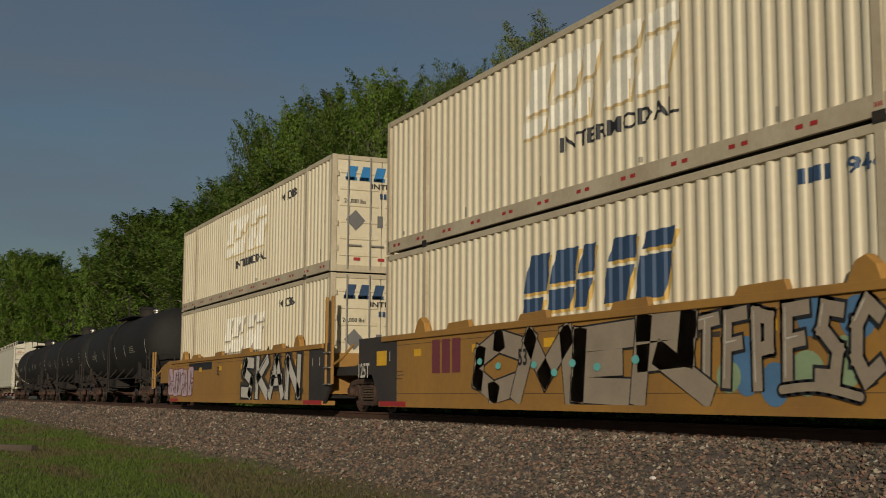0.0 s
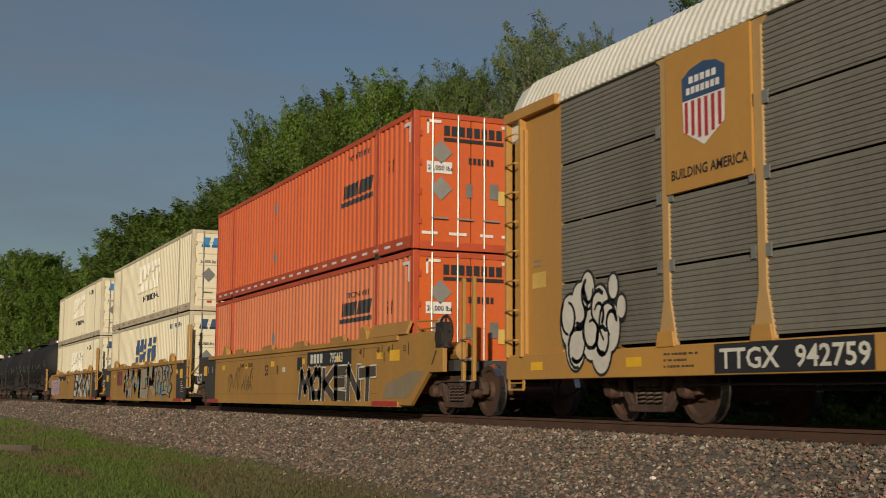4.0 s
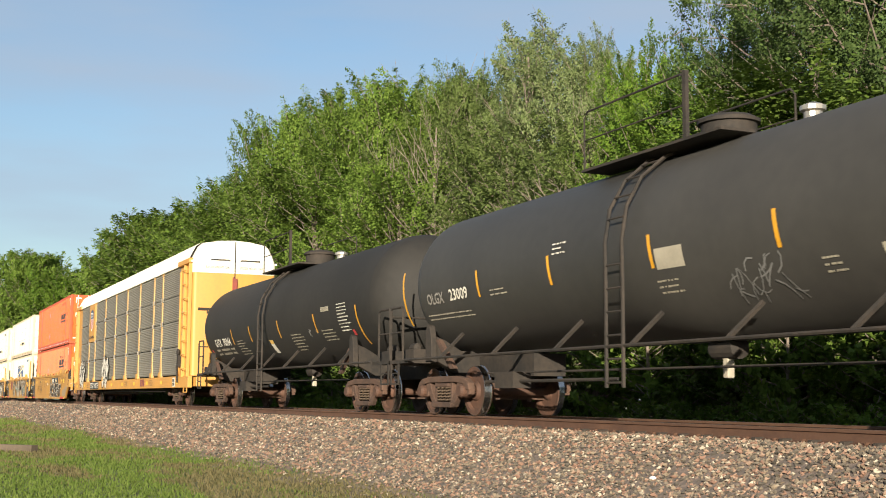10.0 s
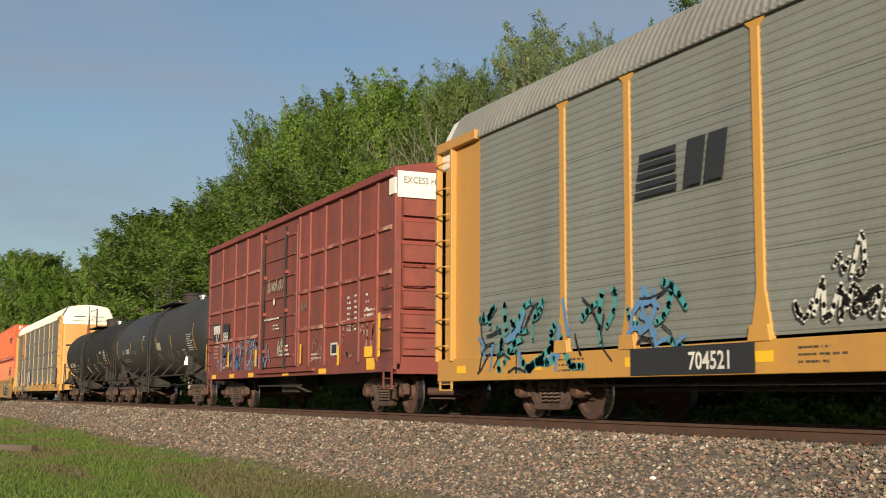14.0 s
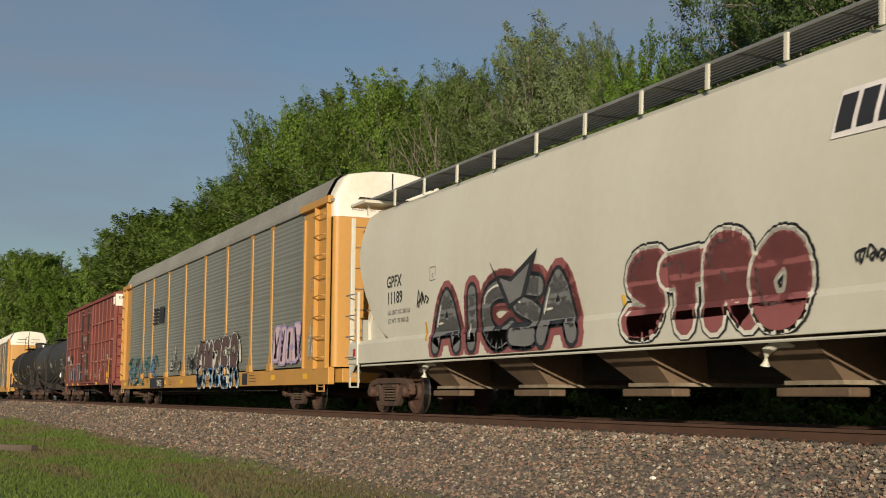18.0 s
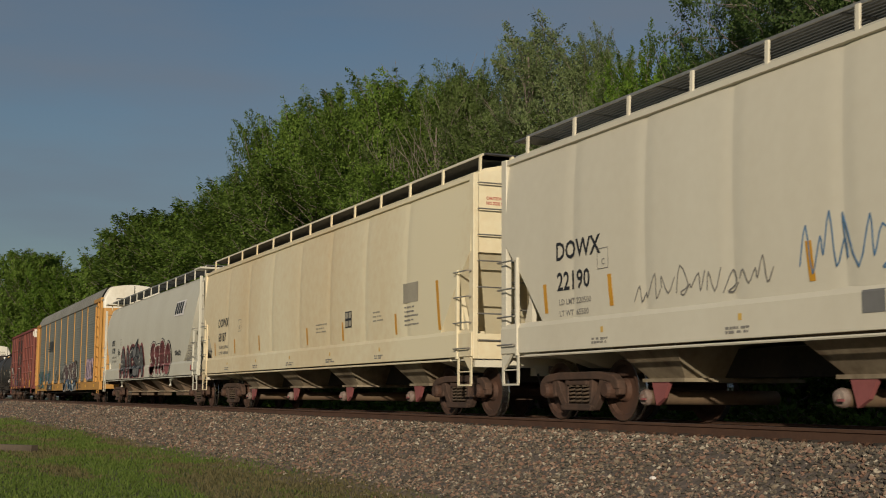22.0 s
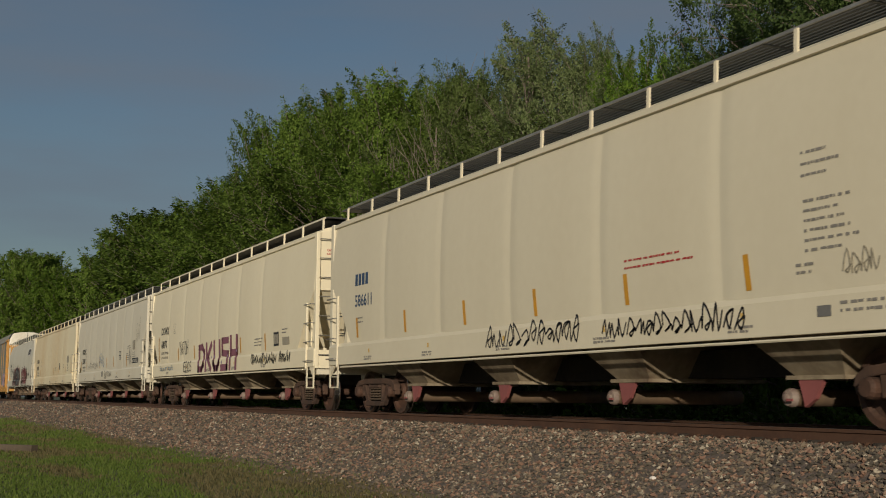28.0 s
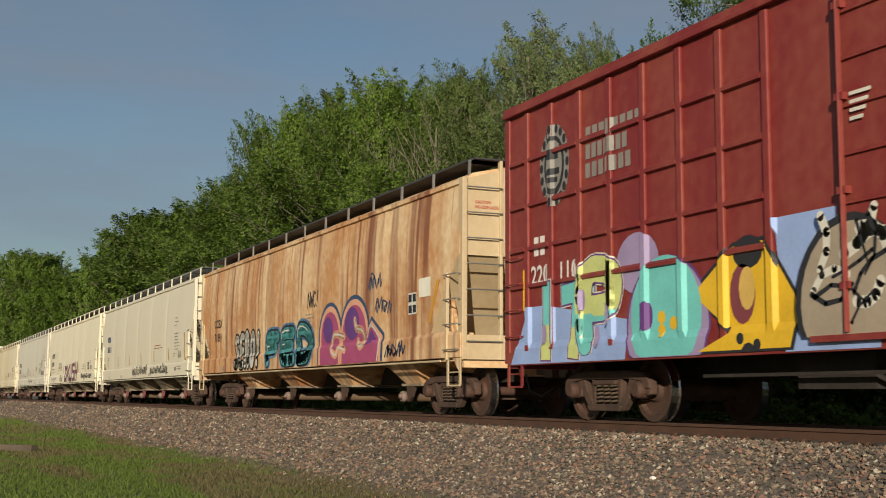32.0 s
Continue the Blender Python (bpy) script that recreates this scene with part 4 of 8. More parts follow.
def gear_meshes():
    wheel = Geo()
    for s in (-1, 1):
        prof = [(0.60, 0.08), (0.66, 0.11), (0.70, 0.15), (0.735, 0.17), (0.735, 0.33), (0.70, 0.375), (0.69, 0.40)]
        back = [(0.83, 0.40), (0.83, 0.375), (0.775, 0.34), (0.775, 0.18), (0.84, 0.15), (0.84, 0.10), (0.90, 0.085)]
        wheel.m = 0
        wheel.lathe_y([(s * y, r) for y, r in prof], 28, caps=False)
        wheel.lathe_y([(s * y, r) for y, r in back], 28, caps=False)
        wheel.m = 1
        wheel.lathe_y([(s * y, r) for y, r in [(0.70, 0.482), (0.715, 0.460), (0.83, 0.455), (0.832, 0.448)]], 28, caps=False)
        wheel.m = 0
        wheel.lathe_y([(s * y, r) for y, r in [(0.69, 0.40), (0.685, 0.476), (0.70, 0.482)]], 28, caps=False)
        wheel.lathe_y([(s * 0.832, 0.448), (s * 0.83, 0.40)], 28, caps=False)
        wheel.m = 0
        for k in range(3):
            a = 2.094 * k
            wheel.box(0.06 * math.cos(a) - 0.016, 0.06 * math.cos(a) + 0.016, s * 1.10 - 0.012, s * 1.10 + 0.012, 0.06 * math.sin(a) - 0.016, 0.06 * math.sin(a) + 0.016)
    wheel.lathe_y([(-1.10, 0.02), (-1.10, 0.085), (-0.9, 0.085), (-0.6, 0.08), (0.6, 0.08), (0.9, 0.085), (1.10, 0.085), (1.10, 0.02)], 14)
    frame_side = Geo()
    y0, y1 = -1.07, -0.93
    crown = [(-1.19, 0.47), (-1.15, 0.60), (-1.0, 0.69), (-0.62, 0.735), (0.62, 0.735), (1.0, 0.69), (1.15, 0.60), (1.19, 0.47)]
    frame_side.along_y(crown + [(1.04, 0.47), (0.96, 0.575), (0.60, 0.615), (-0.60, 0.615), (-0.96, 0.575), (-1.04, 0.47)], y0, y1)
    for s in (-1, 1):
        frame_side.along_y([(s * x, z) for x, z in ((0.78, 0.60), (0.62, 0.62), (0.53, 0.44), (0.37, 0.27), (0.45, 0.15), (0.62, 0.33))], y0 + 0.025, y1)
        frame_side.along_y([(s * x, z) for x, z in ((0.42, 0.62), (0.31, 0.62), (0.31, 0.24), (0.37, 0.24))], y0 + 0.03, y1)
        frame_side.along_y([(s * x, z) for x, z in ((0.80, 0.60), (0.68, 0.60), (0.70, 0.36), (0.78, 0.34))], y0 + 0.02, y1)
        frame_side.along_y([(s * x, z) for x, z in ((1.19, 0.50), (1.06, 0.50), (1.07, 0.37), (1.17, 0.39))], y0 + 0.02, y1)
    frame_side.along_y([(-0.47, 0.22), (-0.42, 0.145), (0.42, 0.145), (0.47, 0.22), (0.38, 0.25), (-0.38, 0.25)], y0 - 0.03, y1)
    frame_side.box(-0.30, 0.30, -1.09, -0.93, 0.53, 0.60)
    coil = Geo().tube([(0.072 * math.cos(a * 0.7), -1.0 + 0.072 * math.sin(a * 0.7), 0.245 + 0.0063 * a) for a in range(46)], 0.0155, 5)
    cap = Geo().lathe_y([(-1.15, 0.03), (-1.15, 0.095), (-1.10, 0.125), (-0.92, 0.125)], 14)
    bolster = Geo().box(-0.24, 0.24, -0.98, 0.98, 0.40, 0.62).box(-0.16, 0.16, -0.3, 0.3, 0.62, 0.80).box(-0.75, -0.69, -0.9, 0.9, 0.30, 0.40).box(0.69, 0.75, -0.9, 0.9, 0.30, 0.40)
    return {"wheelset": wheel.mesh("wheelset", [WHEEL, TREAD], False), "side_frame": frame_side.mesh("side_frame", TRUCK), "coil_spring": coil.mesh("coil_spring", SPRING, True),
            "bearing_cap": cap.mesh("bearing_cap", WHEEL), "truck": bolster.mesh("truck", TRUCK)}


GEAR = gear_meshes()


def truck(car, x, s0):
    """A two-axle truck at x on its car."""
    t = part("truck", GEAR["truck"], TRUCK, car, "rusty brown two-axle truck", at=(x, 0, 0))
    for s in (1, -1):
        part("side_frame", GEAR["side_frame"], TRUCK, t, bevel=0.018 if s > 0 else 0.0).scale = (1, s, 1)
    for dx in (-0.19, 0.0, 0.19):
        part("coil_spring", GEAR["coil_spring"], SPRING, t, "dusty coil spring", at=(dx, 0, 0))
    for dx in (-0.92, 0.92):
        w = part("wheelset", GEAR["wheelset"], WHEEL, t, "brown steel wheels with polished treads", at=(dx, 0, 0.457))
        b = part("bearing_cap", GEAR["bearing_cap"], WHEEL, t, at=(dx, 0, 0.457))
        WHEELS.append((w, dx, s0 + x + dx))
    return t


def coupler(car, x, side):
    g = Geo().box(min(x, x + side * 0.55), max(x, x + side * 0.55), -0.09, 0.09, 0.74, 0.92).box(min(x + side * 0.42, x + side * 0.72), max(x + side * 0.42, x + side * 0.72), -0.16, 0.16, 0.68, 0.97)
    part("coupler", g, TRUCK, car, "rusty knuckle coupler", bevel=0.02)
    part("brake_hose", Geo().tube([(x + side * 0.1, -0.35, 0.75), (x + side * 0.25, -0.34, 0.45), (x + side * 0.5, -0.25, 0.36), (x + side * 0.75, -0.12, 0.5)], 0.022), BLACK_STEEL, car)


def grab_irons(car, spans, mat, name="ladder_rung", r=0.014):
    """Bent rungs, each its own piece: (point, point, stand-off)."""
    for a, b, off in spans:
        a, b, o = Vector(a), Vector(b), Vector(off)
        part(name, Geo().tube([a, a + o, b + o, b], r, 5), mat, car)


def stirrup(car, x, w, z, mat, y=-1.5, drop=0.48):
    g = Geo()
    for u in (x - w / 2, x + w / 2):
        g.box(u - 0.03, u + 0.03, y - 0.012, y + 0.012, z - drop, z)
    g.box(x - w / 2, x + w / 2, y - 0.02, y + 0.02, z - drop - 0.03, z - drop)
    g.box(x - w / 2, x + w / 2, y - 0.015, y + 0.015, z - drop * 0.5 - 0.02, z - drop * 0.5)
    part("stirrup_step", g, mat, car)


def rail_car(name, s0, label, category, group="cars of the train"):
    car = thing(name, label, category, group)
    CARS.append((car, s0, 0.0))
    return car


# ------------------------------------------------------------------ containers
PITCH_X = 0.28


def corrugated(w):
    """Depth of a corrugated wall whose outer ribs lie at y = -w."""
    def y(x, z=0):
        p = (x % PITCH_X) / PITCH_X
        d = 0.0 if p < 0.375 else (p - 0.375) / 0.10 if p < 0.475 else 1.0 if p < 0.875 else (1.0 - p) / 0.125
        return -w + 0.038 * d
    return y


def slanted_logo(parent, x0, z0, x1, z1, mat, edge, surf, step):
    """Five slanted plain blocks, as wide as the faded or blue mark."""
    lean = 0.32
    h = z1 - z0
    w = (x1 - x0 - lean * h) / 5
    solid = []
    for i in range(5):
        a = x0 + w * i
        b = a + w * (0.84, 0.9, 0.5, 0.8, 0.9)[i]
        slit = 0.30 + 0.1 * i
        solid += [rect(a, z0, b, z0 + (slit - 0.05) * h, lean), rect(a + lean * (slit + 0.05) * h, z0 + (slit + 0.05) * h, b + lean * (slit + 0.05) * h, z1, lean)]
    decal("logo_shadow", [[(x + 0.05, z - 0.05) for x, z in q] for q in solid], surf, edge, parent, 0.003, step)
    decal("logo", solid, surf, mat, parent, 0.006, step)


def container(s0, zb, length, paintwork, rail_paint, label, orange):
    h, w = 2.83, 1.28
    c = thing("shipping_container", label, "container", "stacked containers")
    CARS.append((c, s0, zb))
    surf = corrugated(w - 0.012)
    brk = sorted({0.14, length - 0.14, *[PITCH_X * k + o for k in range(int(length / PITCH_X) + 1) for o in (-0.009, 0.009, 0.097, 0.113, 0.125, 0.141, 0.236, 0.254) if 0.14 < PITCH_X * k + o < length - 0.14]})
    for s, nm in ((1, "side_panel"), (-1, "side_panel")):
        g = Geo()
        ring = [(x, s * surf(x)) for x in brk]
        g.loft([[(x, y, 0.28) for x, y in ring], [(x, y, h - 0.10) for x, y in ring]], caps=False, closed=False)
        part(nm, g, paintwork, c, "corrugated steel side", smooth=True)
        for z0, z1, nm2 in ((0.0, 0.28, "bottom_rail"), (h - 0.11, h, "top_rail")):
            y = -w * s
            part(nm2, Geo().box(0.1, length - 0.1, min(y, y + s * 0.06), max(y, y + s * 0.06), z0 + (0.03 if z0 == 0 else 0), z1), rail_paint, c, bevel=0.008)
    part("roof", Geo().box(0.05, length - 0.05, -w + 0.03, w - 0.03, h - 0.05, h - 0.02), paintwork, c)
    part("floor", Geo().box(0.05, length - 0.05, -w + 0.03, w - 0.03, 0.06, 0.16), BLACK_STEEL, c)
    part("front_wall", Geo().box(0.02, 0.08, -w + 0.1, w - 0.1, 0.1, h - 0.08), paintwork, c)
    for x in (0.0, length - 0.15):
        for y in (-w, w - 0.13):
            part("corner_post", Geo().box(x, x + 0.15, y, y + 0.13, 0.0, h), rail_paint, c, bevel=0.01)
    inset = (length - 12.19) / 2
    for x in (inset - 0.08, length - inset - 0.08):
        for y in (-w - 0.004, w - 0.10):
            part("forty_foot_post", Geo().box(x, x + 0.16, y, y + 0.104, 0.0, h + 0.002), rail_paint, c, bevel=0.008)
            for z0, z1 in ((h - 0.02, h + 0.018), (-0.018, 0.09)):
                part("lift_casting", Geo().box(x - 0.02, x + 0.18, y - 0.004, y + 0.12, z0, z1), BLACK_STEEL, c)
    # door end
    X = length
    for y0, y1 in ((-w + 0.13, -0.012), (0.012, w - 0.13)):
        g = Geo().box(X - 0.07, X - 0.03, y0, y1, 0.16, h - 0.12)
        if not orange:
            for k in range(6):
                z = 0.42 + 0.40 * k
                g.along_y([(X - 0.03, z - 0.05), (X - 0.005, z - 0.03), (X - 0.005, z + 0.02), (X - 0.03, z + 0.04)], y0 + 0.08, y1 - 0.08)
        d = part("door", g, ORANGE if orange else paintwork, c, "steel end door")
        for f in (0.24, 0.74):
            y = y0 + (y1 - y0) * f
            part("locking_rod", Geo().tube([(X + 0.015, y, 0.06), (X + 0.015, y, h - 0.04)], 0.021, 8), STAINLESS if orange else GREY_INK, d, "upright locking rod")
            part("rod_handle", Geo().box(X + 0.02, X + 0.045, y - 0.02, y + 0.34, 0.62, 0.655), GREY_INK, d)
        yh = y0 - 0.02 if y0 < 0 else y1 - 0.02
        for k in range(4):
            part("hinge", Geo().box(X - 0.03, X + 0.02, yh, yh + 0.05, 0.5 + 0.6 * k, 0.62 + 0.6 * k), rail_paint, d)
    part("door_header", Geo().box(X - 0.08, X, -w + 0.13, w - 0.13, h - 0.12, h - 0.01), rail_paint, c)
    part("door_threshold", Geo().box(X - 0.08, X, -w + 0.13, w - 0.13, 0.0, 0.16), rail_paint, c)

    def on_door(nm, polys, mat, off=0.0, tris=None):
        for q in polys:
            last = part(nm, Geo().add([(X - 0.002 + off, y, z) for y, z in q], [tuple(range(len(q)))]), mat, c)
        return last

    on_door("placard", [[(-0.93, 1.25), (-0.68, 1.0), (-0.43, 1.25), (-0.68, 1.5)]], GREY_INK if orange else STEEL_INK)
    if orange:
        on_door("placard", [[(-0.93, 2.0), (-0.68, 1.75), (-0.43, 2.0), (-0.68, 2.25)]], GREY_INK)
    on_door("small_plate", [rect(-0.12, 1.1, 0.02, 1.38), rect(0.42, 1.1, 0.62, 1.42)], STAINLESS if orange else STEEL_INK)
    on_door("warning_label", [rect(0.62, 0.98, 0.98, 1.28)], GOLD_INK)
    plate = on_door("weight_plate", [rect(-1.0, 1.56, -0.44, 1.80)] if orange else [rect(-1.06, 1.60, -0.40, 1.86)], WHITE_TAPE if orange else CREAM)
    words = lettering(plate, "24,000 lbs", 0, 0, 0.10, BLACK_INK, flat(0), 0.95, name="weight_lettering")
    words.matrix_basis = pose(X + 0.004, -0.98, 1.62 if orange else 1.66, 0, 0, 90)
    on_door("container_number", [rect(-0.06 + 0.1 * k, 1.80, 0.01 + 0.1 * k, 1.93) for k in range(6)], BLACK_INK if orange else BLUE_INK)
    if orange:
        on_door("brand_bar", [rect(-0.62 + 0.17 * k, 2.36, -0.49 + 0.17 * k, 2.56) for k in range(8)] + [rect(-0.62, 2.24, 0.74, 2.31)], BLACK_INK)
        on_door("reflector", [rect(-1.1, 0.30, -0.75, 0.36), rect(-0.5, 0.30, -0.1, 0.36), rect(0.2, 0.30, 0.5, 0.36), rect(0.7, 0.30, 1.0, 0.36), rect(-1.0, 2.60, -0.68, 2.66), rect(-1.0, 2.36, -0.95, 2.66), rect(0.70, 2.60, 1.02, 2.66), rect(0.97, 2.36, 1.02, 2.66)], WHITE_TAPE)
    else:
        on_door("reflector", [rect(-0.72 + 0.62 * k, 0.28, -0.55 + 0.62 * k, 0.35) for k in range(3)], RED_INK)
        on_door("brand_bar", [rect(-0.95 + 0.36 * k, 2.22, -0.72 + 0.36 * k, 2.56, 0.25) for k in range(5)] + [rect(-0.95 + 0.36 * k, 2.22, -0.66 + 0.36 * k, 2.30) for k in range(3)], BLUE_INK if zb < 1 else SKY_INK)
        words = lettering(plate, "INTERMODAL", 0, 0, 0.12, BLACK_INK, flat(0), 1.35, name="door_lettering")
        words.matrix_basis = pose(X + 0.004, -0.30, 2.04, 0, 0, 90)
    return c, surf


def reflectors(c, length, mat, pairs, z0=0.13, z1=0.185, dash=0.17, first=0.4, pitch=1.25):
    polys = []
    x = first
    while x < length - 0.4:
        polys += [rect(x, z0, x + dash, z1)] + ([rect(x + dash * 1.9, z0, x + dash * 2.9, z1)] if pairs else [])
        x += pitch
    decals("reflector", polys, flat(-1.28), mat, c, 0.004, label="row of reflective dashes")


LOW, UP, LONG = 0.44, 3.30, 16.25
for stack, s0 in (("a", -45.25), ("b", -25.45)):
    for zb in (LOW, UP):
        c, surf = container(s0, zb, LONG, CREAM, CREAM_RAIL, "cream-white corrugated 53-foot container double-stacked in a well car", False)
        if zb == UP:
            reflectors(c, LONG, RED_INK, True, dash=0.13)
            slanted_logo(c, 6.1, 1.30, 10.75, 2.40, GHOST_WHITE, GHOST_EDGE, surf, 0.035)
            lettering(c, "INTERMODAL", 7.35, 0.87, 0.23, BLACK_INK, surf, 1.55, 0.006, 0.035, label="black serif-like lettering")
            lettering(c, "5", 15.6, 1.2, 0.2, FADED_INK, surf, 1.0, 0.006, 0.035)
        elif stack == "b":
            slanted_logo(c, 6.05, 1.26, 10.55, 2.19, BLUE_INK, GOLD_INK, surf, 0.035)
            decal("owner_mark", blocks(12.9, 2.35, 4, 0.55, 0.18), surf, BLUE_INK, c, 0.006, 0.035)
            lettering(c, "946770", 13.7, 2.35, 0.18, BLUE_INK, surf, 1.5, 0.006, 0.035)
        else:
            slanted_logo(c, 6.1, 1.22, 10.65, 2.25, GHOST_WHITE, FADED_INK, surf, 0.035)
        if stack == "a":
            lettering(c, "901048" if zb == UP else "901036", 11.9, 2.25, 0.22, BLACK_INK, surf, 1.5, 0.006, 0.035)
        decals("scuff", [rect(0.9 + 2.9 * k, 0.32, 0.96 + 2.9 * k, 0.40 + 0.1 * (k % 3)) for k in range(6)], surf, FADED_INK, c, 0.005, 0.035)
for zb in (LOW, UP):
    c, surf = container(-5.55, zb, LONG, ORANGE if zb == UP else ORANGE_PALE, ORANGE_RAIL, "orange corrugated 53-foot container double-stacked in a well car", True)
    if zb == UP:
        reflectors(c, LONG, WHITE_TAPE, False, dash=0.32, pitch=0.68)
    decals("brand_bar", blocks(11.9, 1.58 if zb == UP else 1.72, 9, 1.95, 0.30, 0.12, 0.12) + [rect(11.85, 1.40 if zb == UP else 1.56, 13.85, 1.51 if zb == UP else 1.66)], surf, BLACK_INK, c, 0.006, 0.035)
    decals("side_plate", [disc(6.43, 0.8, 0.15, 12, 0.2), disc(6.43, 2.15, 0.15, 12, 0.2)] if zb == UP else [disc(6.43, 1.45, 0.15, 12, 0.24)], surf, STEEL_INK, c, 0.006, 0.035)
    decals("corner_reflector", [rect(LONG - 0.55, 2.55, LONG - 0.2, 2.62), rect(LONG - 0.28, 2.2, LONG - 0.2, 2.62)], flat(-1.268), WHITE_TAPE, c, 0.006)
    lettering(c, "51'", 14.75, 1.75 if zb == UP else 1.62, 0.26, BLACK_INK, surf, 0.9, 0.006, 0.035)
    lettering(c, "TOP LIFT ONLY" if zb == UP else "STACKING ONLY", 12.3, 2.42 if zb == UP else 2.12, 0.12, BLACK_INK, surf, 1.1, 0.006, 0.035)


# ------------------------------------------------------------------ well cars
def well_car(s0, tl, tr, label, black_left, black_right, open_end):
    """One unit of an articulated well car; tl, tr: its truck centres from s0."""
    car = rail_car("well_car", s0, label, "well car")
    a0, a1 = (tl - 0.1 if open_end == "left" else tl + 0.45), (tr + 0.25 if open_end == "right" else tr - 1.4)
    W = 1.43
    e1, e2 = (1.3, 0.4) if open_end == "right" else (1.9, 1.25)

    def wall(x0, x1):
        top = lambda x: 1.56
        bot = lambda x: 0.17 if tl + 1.75 <= x <= tr - e1 else 0.80 if x < tl + 1.25 or x > tr - e2 else 0.17 + 0.63 * ((tl + 1.75 - x) / 0.5 if x < tl + 2 else (x - tr + e1) / (e1 - e2))
        xs = sorted({x0, x1, *[x for x in (tl + 1.25, tl + 1.75, tr - e1, tr - e2) if x0 < x < x1]})
        def t2(x):
            return 1.36 if (open_end == "left" and x < tl + 1.0) or (open_end == "right" and x > tr - 0.1) else 1.58
        up = []
        for x in xs:
            up.append((x, t2(x)))
        return [(x, bot(x)) for x in xs] + up[::-1]
    cut_l, cut_r = tl + 2.65, tr - 3.0
    spans = []
    if black_left:
        spans.append((a0, cut_l, WELL_BLACK))
    if black_right:
        spans.append((cut_r, a1, WELL_BLACK))
    spans.append((cut_l if black_left else a0, cut_r if black_right else a1, WELL))
    for x0, x1, m in spans:
        for s in (-1, 1):
            y0, y1 = sorted((s * W, s * (W - 0.09)))
            part("side_wall", Geo().along_y(wall(x0, x1), y0, y1), m, car, "black painted side end" if m is WELL_BLACK else "ochre yellow side wall", bevel=0.012)
    for s in (-1, 1):
        y0, y1 = sorted((s * (W + 0.05), s * (W - 0.12)))
        part("top_chord", Geo().box(tl + 1.9, tr - 1.9, y0, y1, 1.46, 1.57), WELL, car, bevel=0.012)
        part("bottom_sill", Geo().box(tl + 1.75, tr - 1.9, *sorted((s * (W + 0.03), s * (W - 0.3))), 0.14, 0.24), WELL, car)
    for x in (tl + 1.8, tr - 3.3):
        part("red_sill_end", Geo().box(x, x + 1.4, -W - 0.036, -W - 0.031, 0.15, 0.25), RED_INK, car)
    part("well_floor", Geo().box(tl + 1.8, tr - 1.9, -W + 0.05, W - 0.05, 0.30, 0.42), BLACK_STEEL, car)
    for x0, x1, e in ((min(a0, tl - 0.2), tl + 1.7, tl), (tr - 1.8, max(a1, tr + 0.2), tr)):
        part("end_platform", Geo().box(x0, x1, -1.2, 1.2, 0.82, 1.02).box(min(x0, e - 0.5), max(x1, e + 0.5), -0.35, 0.35, 0.70, 0.86), WELL_BLACK, car)
    for x in (tl + 1.7, tr - 1.92):
        part("end_bulkhead", Geo().box(x, x + 0.12, -W + 0.09, W - 0.09, 0.4, 1.36), WELL, car)
    for x in (tl + 3.9, tr - 3.9):
        g = Geo().along_y([(x - 0.28, 1.55), (x + 0.28, 1.55), (x + 0.2, 1.74), (x + 0.05, 1.86), (x - 0.12, 1.80)], -W - 0.04, -W + 0.10)
        part("container_guide", g, WELL, car, "rounded yellow container guide", bevel=0.02)
    for k in range(4):
        x = tl + 5.6 + (tr - tl - 11.2) * k / 3
        part("guide_flap", Geo().along_y([(x - 0.5, 1.56), (x + 0.5, 1.56), (x + 0.44, 1.70), (x - 0.40, 1.68)], -W - 0.03, -W + 0.06), WELL, car, bevel=0.012)
    for k in range(6):
        decal("yellow_reflector", [rect(tl + 3.55 + 2.6 * k, 1.12, tl + 3.9 + 2.6 * k, 1.26)], flat(-W), YELLOW_TAPE, car, 0.005)
    decal("weld_line", [rect(cut_l, 1.36, cut_r, 1.368), rect(cut_l, 0.40, cut_r, 0.407)], flat(-W), BROWN_INK, car, 0.004)
    for x in (tl + 1.75, tr - 2.7):
        decals("length_mark", [rect(x, 1.06, x + 0.03, 1.26), rect(x + 0.52, 1.06, x + 0.55, 1.26)], flat(-W), WHITE_INK if (black_left and x < 9) or (black_right and x > 9) else BLACK_INK, car, 0.006)
    return car


def hand_posts(car, x, mat, tall=2.55, braced=True):
    """Pair of tall end posts with steps beside the truck."""
    for dx in (0.0, 0.42):
        part("end_post", Geo().box(x + dx - 0.045, x + dx + 0.045, -1.46, -1.40, 0.62, tall), mat, car, "upright yellow end post", bevel=0.01)
    for z in (0.62, 1.0, 1.35):
        part("step_rung", Geo().tube([(x, -1.45, z), (x, -1.50, z), (x + 0.42, -1.50, z), (x + 0.42, -1.45, z)], 0.015, 5), STAINLESS, car)
    if braced:
        part("brace", Geo().tube([(x + 0.42, -1.42, 1.05), (x + 0.85, -1.35, 1.2), (x + 1.2, -1.2, 1.5)], 0.03, 6), mat, car)


